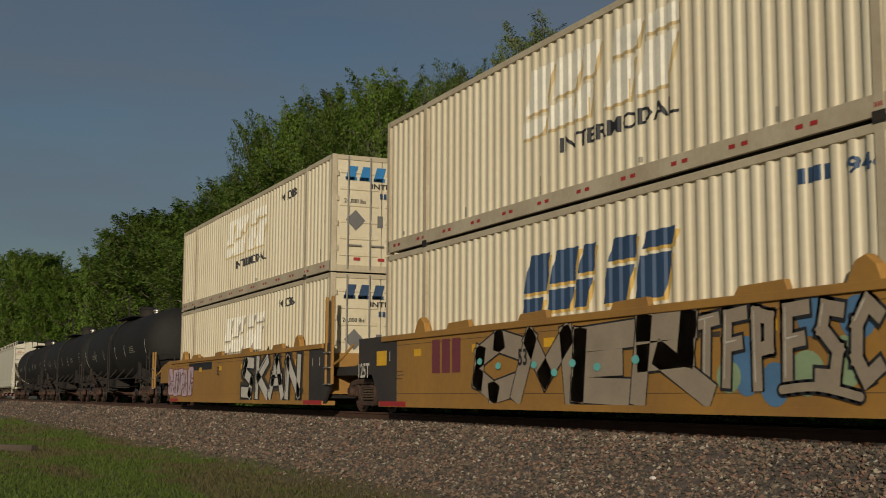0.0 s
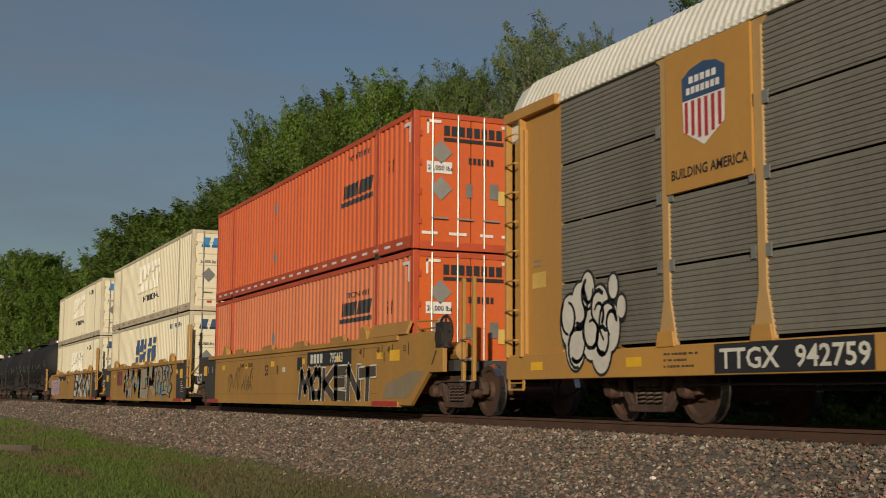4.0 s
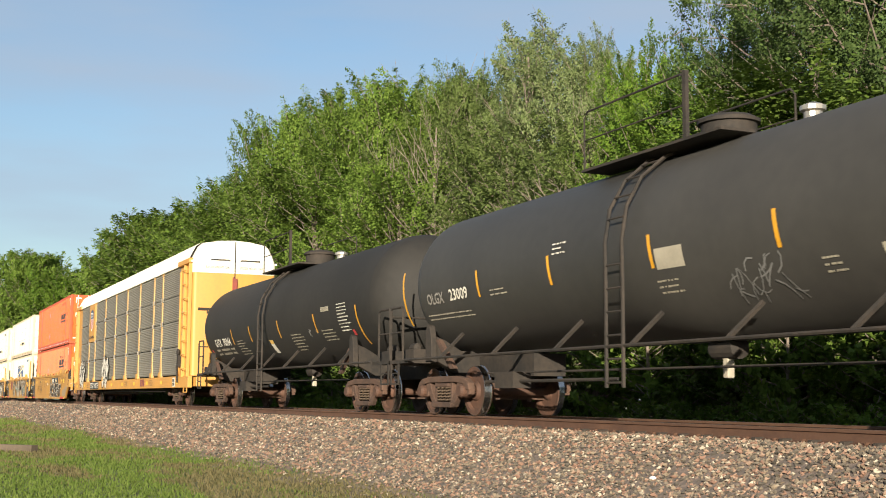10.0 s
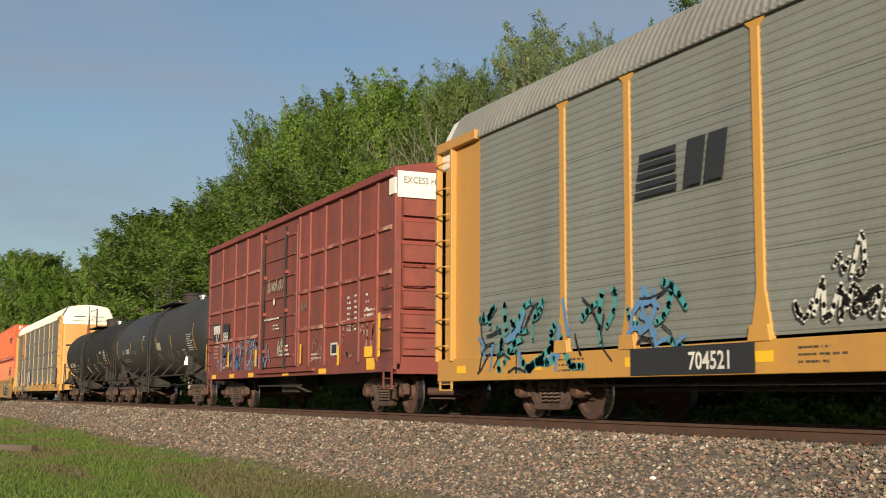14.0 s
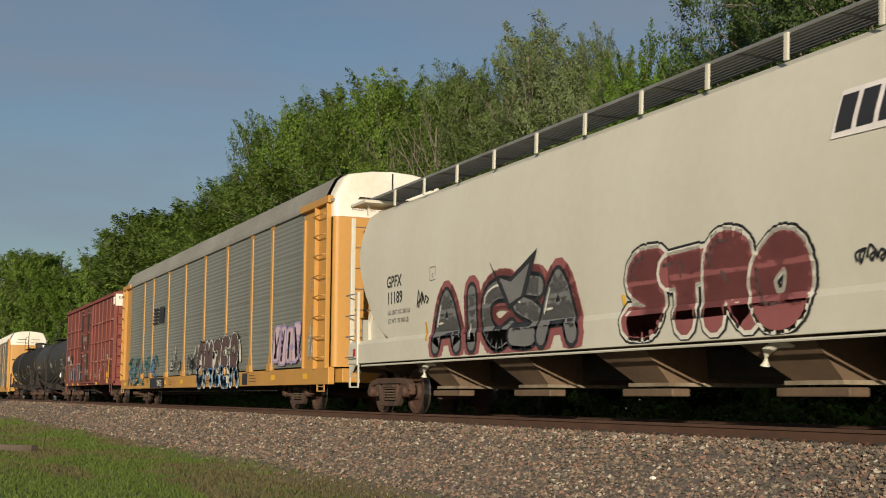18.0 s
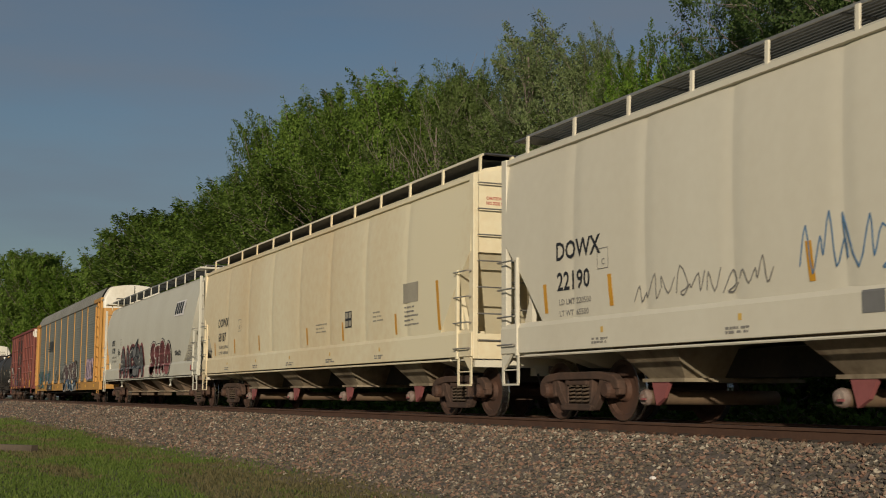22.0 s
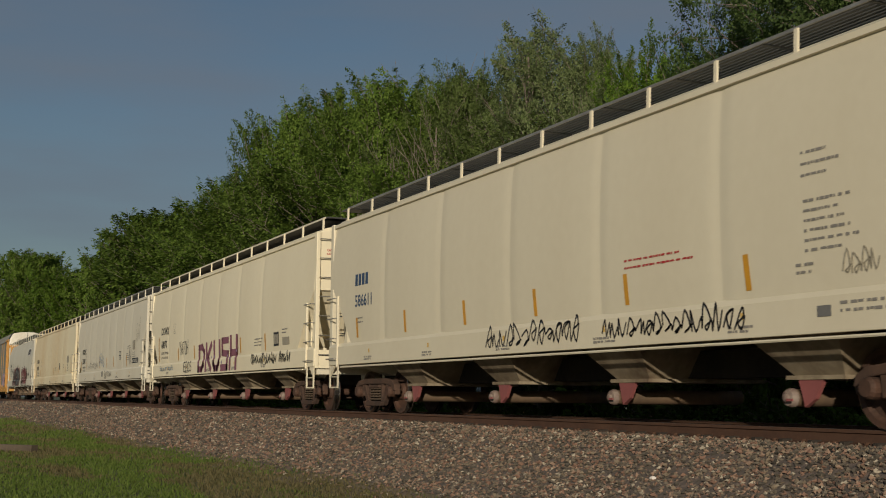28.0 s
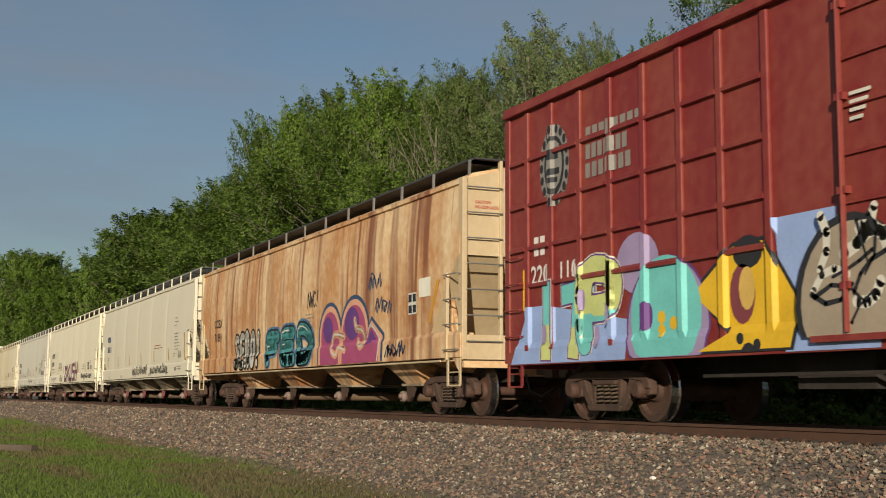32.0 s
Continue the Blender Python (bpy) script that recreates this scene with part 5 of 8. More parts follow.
wa = well_car(-49.5, 1.75, 22.4, "ochre yellow articulated well car with pink and black spray painting", False, True, "left")
truck(wa, 1.75, -49.5)
hand_posts(wa, 0.15, WELL, 2.0)
mural(wa, 3.2, 0.3, 7.0, 1.35, 5, PINK_INK, MAROON_INK, flat(-1.43), 3, label="pinkish red spray-painted scribble", edge=0.02)
graffiti(wa, "SKAN", 13.2, 18.9, 0.20, 1.50, 0.15, GREY_PALE, BLACK_INK, flat(-1.43), 5, edge=0.06, square=True, overlap=1.15, halo=BROWN_INK, glow=0.09, shine=BLACK_INK, label="silver and black spray-painted letters")
decal("number_board", [rect(6.40, 1.18, 9.60, 1.42)], flat(-1.43), BLACK_INK, wa, 0.004)
lettering(wa, "53", 10.25, 0.98, 0.26, BLACK_INK, flat(-1.43), 0.9)
hand_posts(wa, 20.7, WELL, 2.65)
wb = well_car(-28.9, 1.82, 21.45, "ochre yellow well car with black ends and grey spray paintings", True, True, "")
truck(wb, 1.82, -28.9)
lettering(wb, "125T", 2.22, 0.75, 0.30, WHITE_INK, flat(-1.43), 0.8)
decal("maker_mark", blocks(6.24, 0.78, 3, 1.35, 0.62, 0.2) , flat(-1.43), MAROON_INK, wb, 0.006, label="faded maroon maker's mark as plain bars")
decal("yellow_square", [rect(3.37, 0.98, 3.94, 1.28)], flat(-1.43), YELLOW_TAPE, wb, 0.007)
decal("load_print", rows_of_bars(13.71, 1.32, 1.5, 2, 0.16, 0.07, 3) + rows_of_bars(4.41, 0.85, 0.6, 3, 0.07, 0.02, 4), flat(-1.43), BROWN_INK, wb, 0.006)
graffiti(wb, "CMER", 8.1, 14.8, 0.20, 1.50, 0.19, SILVER_INK, BLACK_INK, flat(-1.43), 9, edge=0.028, overlap=1.28, lean=0.10, square=True, label="grey spray-painted letters with black outlines")
lettering(wb, "53", 9.75, 0.86, 0.26, BLACK_INK, flat(-1.43), 0.9, 0.034)
decals("blue_mist", [disc(x, z, 0.10, 10, 0.06) for x, z in ((8.35, 0.95), (9.05, 0.86), (10.3, 0.85), (10.95, 0.72), (11.5, 0.85), (12.2, 0.78), (13.2, 0.86))], flat(-1.43), AQUA_INK, wb, 0.036)
decals("blue_cloud", [disc(15.55, 0.72, 0.30, 16, 0.36), disc(16.05, 0.5, 0.26, 16), disc(16.72, 1.24, 0.26, 16, 0.22), disc(17.42, 1.2, 0.28, 16, 0.24)], flat(-1.43), DENIM_INK, wb, 0.006)
decals("green_cloud", [disc(15.2, 0.6, 0.24, 16, 0.2), disc(16.6, 0.62, 0.30, 16, 0.26), disc(17.2, 0.72, 0.26, 16, 0.3)], flat(-1.43), MINT_INK, wb, 0.008)
graffiti(wb, "TFPFSC", 14.5, 17.85, 0.42, 1.48, 0.085, SILVER_INK, BLACK_INK, flat(-1.43), 14, edge=0.04, overlap=1.12, square=True, shine=GREY_PALE, label="grey spray-painted letters over blue and green clouds", off=0.011)
decal("underline", stroke(curve_through([(16.2, 0.44), (16.8, 0.47), (17.45, 0.36)]), 0.085), flat(-1.43), BLACK_INK, wb, 0.030)
decal("underline_fill", stroke(curve_through([(16.2, 0.44), (16.8, 0.47), (17.45, 0.36)]), 0.05), flat(-1.43), SILVER_INK, wb, 0.033)
hand_posts(wb, 20.2, WELL, 2.75)
decal("yellow_square", [rect(19.05, 0.95, 19.5, 1.27)], flat(-1.43), YELLOW_TAPE, wb, 0.007)
decal("length_print", rows_of_bars(19.2, 0.85, 0.45, 6, 0.07, 0.03, 8), flat(-1.43), WHITE_INK, wb, 0.006)
wc = well_car(-9.2, 1.78, 21.45, "ochre yellow articulated well car with a dark spray painting", True, False, "right")
truck(wc, 1.78, -9.2)
truck(wc, 21.45, -9.2)
coupler(wc, 23.7, 1)
lettering(wc, "125T", 2.0, 0.75, 0.30, WHITE_INK, flat(-1.43), 0.8)
decal("yellow_square", [rect(2.95, 0.98, 3.4, 1.28)], flat(-1.43), YELLOW_TAPE, wc, 0.007)
lettering(wc, "53", 9.99, 0.90, 0.27, BLACK_INK, flat(-1.43), 0.85)
decal("number_board", [rect(13.66, 1.05, 16.79, 1.40)], flat(-1.43), BLACK_INK, wc, 0.004, label="black number board")
decal("owner_mark", blocks(13.92, 1.12, 4, 0.95, 0.22), flat(-1.43), WHITE_INK, wc, 0.007)
lettering(wc, "795413", 15.34, 1.12, 0.22, WHITE_INK, flat(-1.43), 0.95, 0.007)
graffiti(wc, "MOKENT", 13.1, 18.3, 0.20, 1.06, 0.11, BROWN_INK, WHITE_INK, flat(-1.43), 21, edge=0.035, overlap=1.3, square=True, label="dark brown spray-painted letters with white outlines")
part("guard_plate", Geo().along_x([(-1.49, 1.57), (-1.43, 1.57), (-1.33, 1.82), (-1.39, 1.84)], 17.95, 20.05), WELL, wc, "long sloping guard plate", bevel=0.01)
for words, u in (("40", 17.55), ("45", 18.62), ("48", 19.2), ("53", 20.05)):
    lettering(wc, words, u - 0.26, 1.24, 0.12, BLACK_INK, flat(-1.43), 0.85)
    decal("length_bar", [rect(u, 1.16, u + 0.035, 1.40)], flat(-1.43), BLACK_INK, wc, 0.006)
decal("worn_patch", [[(18.7, 0.30), (20.0, 0.32), (20.9, 0.82), (20.2, 0.85), (19.6, 0.72), (18.9, 0.62)]], flat(-1.43), CHALKY, wc, 0.005, label="scraped grey patch")
part("brake_gear", Geo().lathe_y([(-1.46, 0.03), (-1.46, 0.17), (-1.40, 0.20), (-1.34, 0.17)], 14, (21.55, 1.45)).box(21.38, 21.75, -1.44, -1.30, 1.25, 1.72).tube([(21.4, -1.42, 1.2), (21.2, -1.42, 0.95)], 0.025), BLACK_STEEL, wc, "dark hand brake gear")
part("end_rail", Geo().tube([(20.4, -1.38, 1.58), (20.4, -1.38, 1.80), (21.4, -1.38, 1.76), (21.4, -1.38, 1.45)], 0.018), WELL, wc)
scrawl(wc, 6.0, 0.45, 8.8, 1.3, 6, BROWN_INK, flat(-1.43), 31, 0.016)
lettering(wc, "B", 11.08, 0.92, 0.22, BLACK_INK, flat(-1.43), 0.85)
decal("data_box", [rect(12.86, 0.98, 13.24, 1.30)], flat(-1.43), BLACK_INK, wc, 0.006)
decal("sticker", [rect(11.59, 0.96, 11.86, 1.08)], flat(-1.43), WHITE_INK, wc, 0.006)
lettering(wc, "LD LIMIT 119400 PER UNIT", 7.4, 1.16, 0.10, BROWN_INK, flat(-1.43), 0.8)
hand_posts(wc, 22.6, WELL, 2.45, False)
decal("yellow_square", [rect(19.07, 1.06, 19.61, 1.28)], flat(-1.43), YELLOW_TAPE, wc, 0.007)
part("brake_wheel", Geo().lathe_y([(-1.36, 0.29), (-1.33, 0.32), (-1.30, 0.29), (-1.33, 0.26), (-1.36, 0.29)], 20, (21.6, 1.55), False).tube([(21.3, -1.33, 1.55), (21.9, -1.33, 1.55)], 0.02).tube([(21.6, -1.33, 1.25), (21.6, -1.33, 1.85)], 0.02), BLACK_STEEL, wc, "dark hand brake wheel")
part("platform_rail", Geo().tube([(20.3, -1.3, 1.05), (20.3, -1.3, 1.65), (21.2, -1.3, 1.65), (21.2, -1.3, 1.05)], 0.022).tube([(20.3, -1.3, 1.4), (21.2, -1.3, 1.4)], 0.018), WELL, wc)
part("air_reservoir", Geo().lathe_x([(20.5, 0.02), (20.55, 0.18), (21.5, 0.18), (21.55, 0.02)], 14, (-0.9, 1.2)), WELL, wc)


# ------------------------------------------------------------------ autoracks
def roof_ring(x, k=1.0, drop=0.0, n=1.0):
    prof = [(1.50, 4.88), (1.47, 5.02), (1.37, 5.24), (1.24, 5.48), (1.12, 5.57), (0.55, 5.67), (0.0, 5.70)]
    near = [(x, -y * k, 4.88 + (z - 4.88) * n - drop) for y, z in prof]
    far = [(x, y * k, 4.88 + (z - 4.88) * n - drop) for y, z in prof[-2::-1]]
    return near + far


def screen_mesh(width, z0, z1, mat, ribs, deep):
    """A ribbed side screen, with folds that run lengthwise."""
    g = Geo()
    prof = [(0.0, z0)]
    d = (z1 - z0 - 0.05) / ribs
    for k in range(ribs):
        z = z0 + 0.025 + d * k
        prof += [(0.0, z + d * 0.08), (-deep, z + d * 0.22), (-deep, z + d * 0.62), (0.0, z + d * 0.80)]
    prof += [(0.0, z1), (0.035, z1), (0.035, z0)]
    g.loft([[(0, y, z) for y, z in prof], [(width, y, z) for y, z in prof]])
    return g.mesh("screen_panel", mat)


def autorack(s0, length, posts, left, right, screen, roof_paint, label, rows, ribs, deep, ladder_right, ladder_left):
    car = rail_car("autorack", s0, label, "autorack")
    W = 1.47
    part("underframe", Geo().box(0.1, length - 0.1, -1.25, 1.25, 0.78, 0.98).box(0.6, length - 0.6, -0.3, 0.3, 0.55, 0.8), BLACK_STEEL, car)
    for s in (-1, 1):
        y0, y1 = sorted((s * (W + 0.03), s * (W - 0.12)))
        part("side_sill", Geo().box(0.1, length - 0.1, y0, y1, 0.62, 1.02), RACK_YELLOW, car, "yellow side sill", bevel=0.012)
        part("top_plate", Geo().box(0.05, length - 0.05, y0, y1, rows[-1], rows[-1] + 0.07), roof_paint, car)
    part("far_screen", Geo().box(left, right, W - 0.05, W, 1.04, rows[-1]), screen, car)
    edges = [left, *posts, right]
    gap = 0.016 if ribs > 8 else 0.003
    half = 0.08
    for i, (xa, xb) in enumerate(zip(edges, edges[1:])):
        pa = xa + (0.0 if i == 0 else 0.05)
        pb = xb - (0.0 if i == len(edges) - 2 else 0.05)
        for z0, z1 in zip(rows, rows[1:]):
            part("screen_panel", screen_mesh(pb - pa, z0 + gap, z1 - gap, screen, ribs, deep), screen, car, at=(pa, -W + 0.03, 0))
    for x in posts:
        g = Geo().along_y([(x - 0.20, 1.02), (x + 0.20, 1.02), (x + 0.17, 1.22), (x + half, 1.62), (x + half, rows[-1] - 0.1), (x + 0.2, rows[-1]), (x - 0.2, rows[-1]), (x - half, rows[-1] - 0.1), (x - half, 1.62), (x - 0.17, 1.22)], -W - 0.005, -W + 0.06)
        p = part("side_post", g, RACK_POST if ribs > 8 else RACK_YELLOW, car, "yellow upright side post", bevel=0.012)
        part("post_foot", Geo().along_y([(x - 0.21, 1.0), (x + 0.21, 1.0), (x + 0.17, 1.20), (x - 0.17, 1.20)], -W - 0.05, -W - 0.006), RACK_YELLOW, p, bevel=0.01)
        if ribs > 8:
            for z in rows[1:-1]:
                for dx in (-0.14, 0.14):
                    part("screen_clip", Geo().box(x + dx - 0.05, x + dx + 0.05, -W - 0.015, -W, z - 0.08, z + 0.08), STAINLESS, p)
    # plain yellow ends of the sides
    for x0, x1, lad in ((0.12, left, ladder_left), (right, length - 0.12, ladder_right)):
        for y0, y1 in ((-W + 0.03, -W + 0.10), (W - 0.1, W - 0.03)):
            part("end_panel", Geo().box(x0 + 0.02, x1, y0, y1, 1.02, rows[-1]), RACK_YELLOW, car, "plain yellow end panel")
        for x in (lad[0] - 0.07, lad[1]):
            part("ladder_post", Geo().box(x, x + 0.08, -W - 0.08, -W + 0.03, 0.98, rows[-1] - 0.02), RACK_YELLOW, car, bevel=0.008)
        a = x0 + 0.55 if x0 < 2 else x0 + 0.12
        part("vertical_stiffener", Geo().box(a, a + 0.1, -W - 0.03, -W + 0.03, 1.02, rows[-1] - 0.2), RACK_YELLOW, car, bevel=0.01)
        for k in range(8):
            z = 1.25 + 0.48 * k
            part("ladder_rung", Geo().tube([(lad[0], -W - 0.05, z), (lad[0] + 0.04, -W - 0.13, z), (lad[1] - 0.04, -W - 0.13, z), (lad[1], -W - 0.05, z)], 0.016, 5), RACK_YELLOW, car)
        part("end_top_beam", Geo().box(x0, x1, -W - 0.09, -W + 0.03, rows[-1] - 0.02, rows[-1] + 0.15), RACK_YELLOW, car, "yellow top beam", bevel=0.01)
        stirrup(car, (lad[0] + lad[1]) / 2, 0.5, 0.68, RACK_YELLOW, -W - 0.01, 0.2)
    # roof with cross corrugation
    g = Geo()
    rings = []
    n = int((length - 1.1) / 0.038)
    for k in range(n + 1):
        x = 0.55 + (length - 1.1) * k / n
        rings.append(roof_ring(x, 1.009 if k % 4 < 2 else 1.0, 0, 1.013 if k % 4 < 2 else 1.0))
    g.loft(rings, caps=False, closed=False)
    part("roof", g, roof_paint, car, "cross-corrugated roof")
    for x0, sgn in ((length, 1), (0.0, -1)):
        body = lambda x, k: [(x, -1.44 * k, 1.02), (x, -1.44 * k, 4.52), (x, 1.44 * k, 4.52), (x, 1.44 * k, 1.02)]
        low = Geo().loft([body(x0 - sgn * 0.30, 1.0), body(x0 - sgn * 0.12, 1.0), body(x0 - sgn * 0.05, 0.985), body(x0 - sgn * 0.015, 0.955), body(x0, 0.91)])
        ring = lambda x, k: [(x, -1.44 * k, 4.524)] + [(x, y * 0.965 * k, z - 0.02 - (1 - k) * 0.5) for _, y, z in roof_ring(x)] + [(x, 1.44 * k, 4.524)]
        high = Geo().loft([ring(x0 - sgn * 0.50, 1.0), ring(x0 - sgn * 0.12, 1.0), ring(x0 - sgn * 0.05, 0.985), ring(x0 - sgn * 0.015, 0.955), ring(x0, 0.91)])
        part("end_door", low, RACK_YELLOW, car, "yellow rounded end door", smooth=True)
        part("end_door_cap", high, ROOF_WHITE, car, "white rounded top of the end door", smooth=True)
        if sgn > 0:
            part("door_seam", Geo().box(x0 - 0.01, x0 + 0.005, -0.02, 0.02, 1.05, 5.62), BLACK_STEEL, car)
            part("door_bar", Geo().box(x0, x0 + 0.04, -0.075, -0.035, 1.1, 4.4).box(x0, x0 + 0.05, -0.08, 0.08, 3.95, 4.35), BOX_DARK, car, "dark red locking bar")
            if roof_paint is ROOF_WHITE:
                part("door_slot", Geo().box(x0 - 0.01, x0 + 0.004, -1.25, -0.37, 3.22, 3.32), BLACK_STEEL, car, "black slot in the end door")
                part("slot_pocket", Geo().box(x0 - 0.01, x0 + 0.004, -0.95, -0.5, 3.12, 3.21), BLACK_STEEL, car)
                words = decal("door_print", rows_of_bars(0, 0, 0.55, 2, 0.075, 0.035, 8), flat(0), GREY_INK, car, 0.006)
                words.matrix_basis = pose(x0 + 0.006, -1.0, 2.40, 0, 0, 90)
            part("door_grab", Geo().tube([(x0, -0.85, 4.95), (x0 + 0.06, -0.85, 4.98), (x0 + 0.06, -0.2, 4.98), (x0, -0.2, 4.95)], 0.015, 5), BLACK_STEEL, car)
            part("door_grab", Geo().tube([(x0, 0.2, 4.95), (x0 + 0.06, 0.2, 4.98), (x0 + 0.06, 0.85, 4.98), (x0, 0.85, 4.95)], 0.015, 5), BLACK_STEEL, car)
            for y0 in (-1.02, 0.16):
                words = lettering(car, "EXCESS HEIGHT CAR", 0, 0, 0.085, GREY_INK, flat(0), 0.72, name="height_warning", label="small dark warning print")
                words.matrix_basis = pose(x0 + 0.006, y0, 4.68, 0, 0, 90)
            part("end_plate", Geo().box(x0 - 0.01, x0 + 0.006, -1.02, -0.72, 1.35, 2.15), RACK_YELLOW, car, bevel=0.01)
    for sgn, x in ((-1, 0.0), (1, length)):
        part("end_sill", Geo().box(x - 0.3, x + 0.3, -1.3, 1.3, 0.66, 0.98), RACK_YELLOW, car, bevel=0.015)
        coupler(car, x, sgn)
    part("pipe_run", Geo().tube([(4.6, -1.2, 0.52), (length - 5.2, -1.2, 0.50)], 0.022).tube([(6.0, -0.9, 0.46), (length - 9, -0.9, 0.42)], 0.03), BLACK_STEEL, car)
    for k in range(10):
        decal("yellow_reflector", [rect(0.95 + 2.75 * k, 0.76, 1.33 + 2.75 * k, 0.89)], flat(-1.50), YELLOW_TAPE, car, 0.005)
    decal("sill_print", sum([rows_of_bars(4.6 + 5.4 * k, 0.92, 0.8, 3, 0.08, 0.03, k) for k in range(4)], []), flat(-1.50), BROWN_INK, car, 0.005)
    return car


ar = autorack(15.1, 27.65, [4.65, 6.6, 9.5, 12.4, 15.3, 18.2, 21.1, 22.75], 1.85, 25.7, SCREEN, ROOF_WHITE, "yellow autorack with grey ribbed screens and a white roof", [1.06, 2.06, 2.98, 3.88, 4.87], 13, 0.014, (26.72, 27.42), (0.2, 0.62))
truck(ar, 3.55, 15.1)
truck(ar, 23.7, 15.1)
part("emblem_panel", Geo().box(4.74, 6.51, -1.505, -1.44, 2.99, 4.86), RACK_YELLOW, ar, "plain yellow emblem panel")
decal("shield", [[(5.15, 3.75), (5.58, 3.52), (6.0, 3.75), (6.02, 4.15), (5.13, 4.15)]], flat(-1.505), WHITE_TAPE, ar, 0.005, label="red, white and blue shield emblem")
decal("shield_top", [[(5.13, 4.15), (6.02, 4.15), (6.03, 4.45), (5.85, 4.55), (5.58, 4.60), (5.30, 4.55), (5.12, 4.45)]], flat(-1.505), BLUE_INK, ar, 0.006)
decal("shield_stripe", [rect(5.18 + 0.14 * k, 3.74 - 0.14 * (1 - abs(k - 2.6) / 3), 5.25 + 0.14 * k, 4.13) for k in range(6)], flat(-1.505), RED_INK, ar, 0.008)
decal("shield_words", blocks(5.28, 4.36, 5, 0.6, 0.09) + blocks(5.22, 4.22, 7, 0.72, 0.09), flat(-1.505), WHITE_TAPE, ar, 0.009)
lettering(ar, "BUILDING AMERICA", 4.85, 3.16, 0.13, BLACK_INK, flat(-1.505), 0.95, 0.006)
decal("number_board", [rect(5.69, 0.64, 8.4, 1.0)], flat(-1.50), BLACK_INK, ar, 0.007, label="black number board")
lettering(ar, "TTGX", 5.80, 0.70, 0.24, WHITE_INK, flat(-1.50), 1.2, 0.010)
lettering(ar, "942759", 7.17, 0.70, 0.24, WHITE_INK, flat(-1.50), 1.15, 0.010)
for bx0, seed, wide in ((2.75, 41, 0.9), (10.1, 43, 0.98)):
    rng = random.Random(seed)
    blobs = [(bx0 + wide * u, 1.40 + 0.66 * v, wide * r) for u, v, r in ((-0.62, 0.1, 0.30), (-0.28, 0.35, 0.30), (0.05, -0.2, 0.30), (0.32, 0.3, 0.26), (0.62, -0.1, 0.27), (-0.45, -0.4, 0.30), (0.35, -0.5, 0.30), (-0.05, 0.75, 0.20), (0.72, 0.75, 0.13), (0.95, 0.3, 0.12))]
    blob = decal("spray_painting", [above(disc(x, z, r + 0.045, 22, r * 1.45 + 0.045), 0.64) for x, z, r in blobs], flat(-1.50), BLACK_INK, ar, 0.006, label="white bubbly spray painting with black outlines")
    decal("bubble_fill", [above(disc(x, z, r, 22, r * 1.45), 0.66) for x, z, r in blobs], flat(-1.50), GREY_PALE, blob, 0.010)
    for x, z, r in blobs[:8] * 2:
        turn, sweep = rng.uniform(0, 6.28), rng.uniform(1.6, 4.4)
        x, z, k0 = x + rng.uniform(-0.06, 0.06), z + rng.uniform(-0.1, 0.1), rng.uniform(0.5, 1.0)
        arc = [(x + k0 * r * math.cos(turn + sweep * k / 7), max(0.7, z + 1.3 * k0 * r * math.sin(turn + sweep * k / 7))) for k in range(8)]
        decal("black_line", stroke(arc, 0.036, 0.02), flat(-1.50), BLACK_INK, blob, 0.014)
decal("maker_mark", blocks(19.06, 0.70, 3, 0.85, 0.28), flat(-1.50), MAROON_INK, ar, 0.008)
decal("data_box", [rect(25.12, 0.66, 25.56, 0.98)], flat(-1.50), WHITE_INK, ar, 0.007)
decals("data_box_field", [rect(25.15 + 0.1 * k, 0.70 + 0.13 * j, 25.15 + 0.08 + 0.1 * k, 0.80 + 0.13 * j) for k in range(3) for j in range(2)], flat(-1.50), BLACK_INK, ar, 0.010)
decals("warning_label", [rect(26.08, 2.12, 26.6, 2.38), rect(0.9, 2.05, 1.35, 2.3)], flat(-1.44), GOLD_INK, ar, 0.006)
decal("label_print", rows_of_bars(26.14, 2.32, 0.4, 3, 0.07, 0.03, 4), flat(-1.44), BLACK_INK, ar, 0.010)
decal("round_label", [disc(27.12, 1.66, 0.15, 18)], flat(-1.44), BRICK_INK, ar, 0.006)
decal("side_print", rows_of_bars(26.12, 3.38, 0.5, 5, 0.11, 0.045, 3) + rows_of_bars(26.12, 4.3, 0.45, 4, 0.12, 0.05, 5) + rows_of_bars(26.1, 2.56, 0.35, 2, 0.08, 0.04, 9) + rows_of_bars(0.95, 2.5, 0.35, 2, 0.08, 0.03, 6), flat(-1.44), GREY_INK, ar, 0.006)
part("hand_brake", Geo().lathe_y([(-1.56, 0.03), (-1.56, 0.11), (-1.52, 0.13), (-1.48, 0.1)], 12, (26.0, 1.85)).box(25.92, 26.12, -1.55, -1.45, 1.35, 1.75).tube([(25.95, -1.55, 1.4), (26.1, -1.55, 0.8)], 0.03), BLACK_STEEL, ar, "dark hand brake gear")

ar2 = autorack(97.0, 27.7, [4.68, 6.50, 9.33, 12.15, 15.02, 17.88, 20.71, 22.71], 1.77, 25.42, SCREEN_GREY, ROOF_GREY, "yellow autorack with smooth grey screens, grey roof and spray paintings", [1.06, 2.06, 2.98, 3.88, 4.87], 8, 0.008, (26.6, 27.4), (0.15, 0.7))
truck(ar2, 3.5, 97.0)
truck(ar2, 23.85, 97.0)
splash(ar2, 1.94, 0.72, 7.85, 1.85, 26, TEAL_INK, flat(-1.50), 511, 0.07)
splash(ar2, 1.94, 0.72, 7.85, 1.8, 16, DENIM_INK, flat(-1.50), 512, 0.05, 0.010)
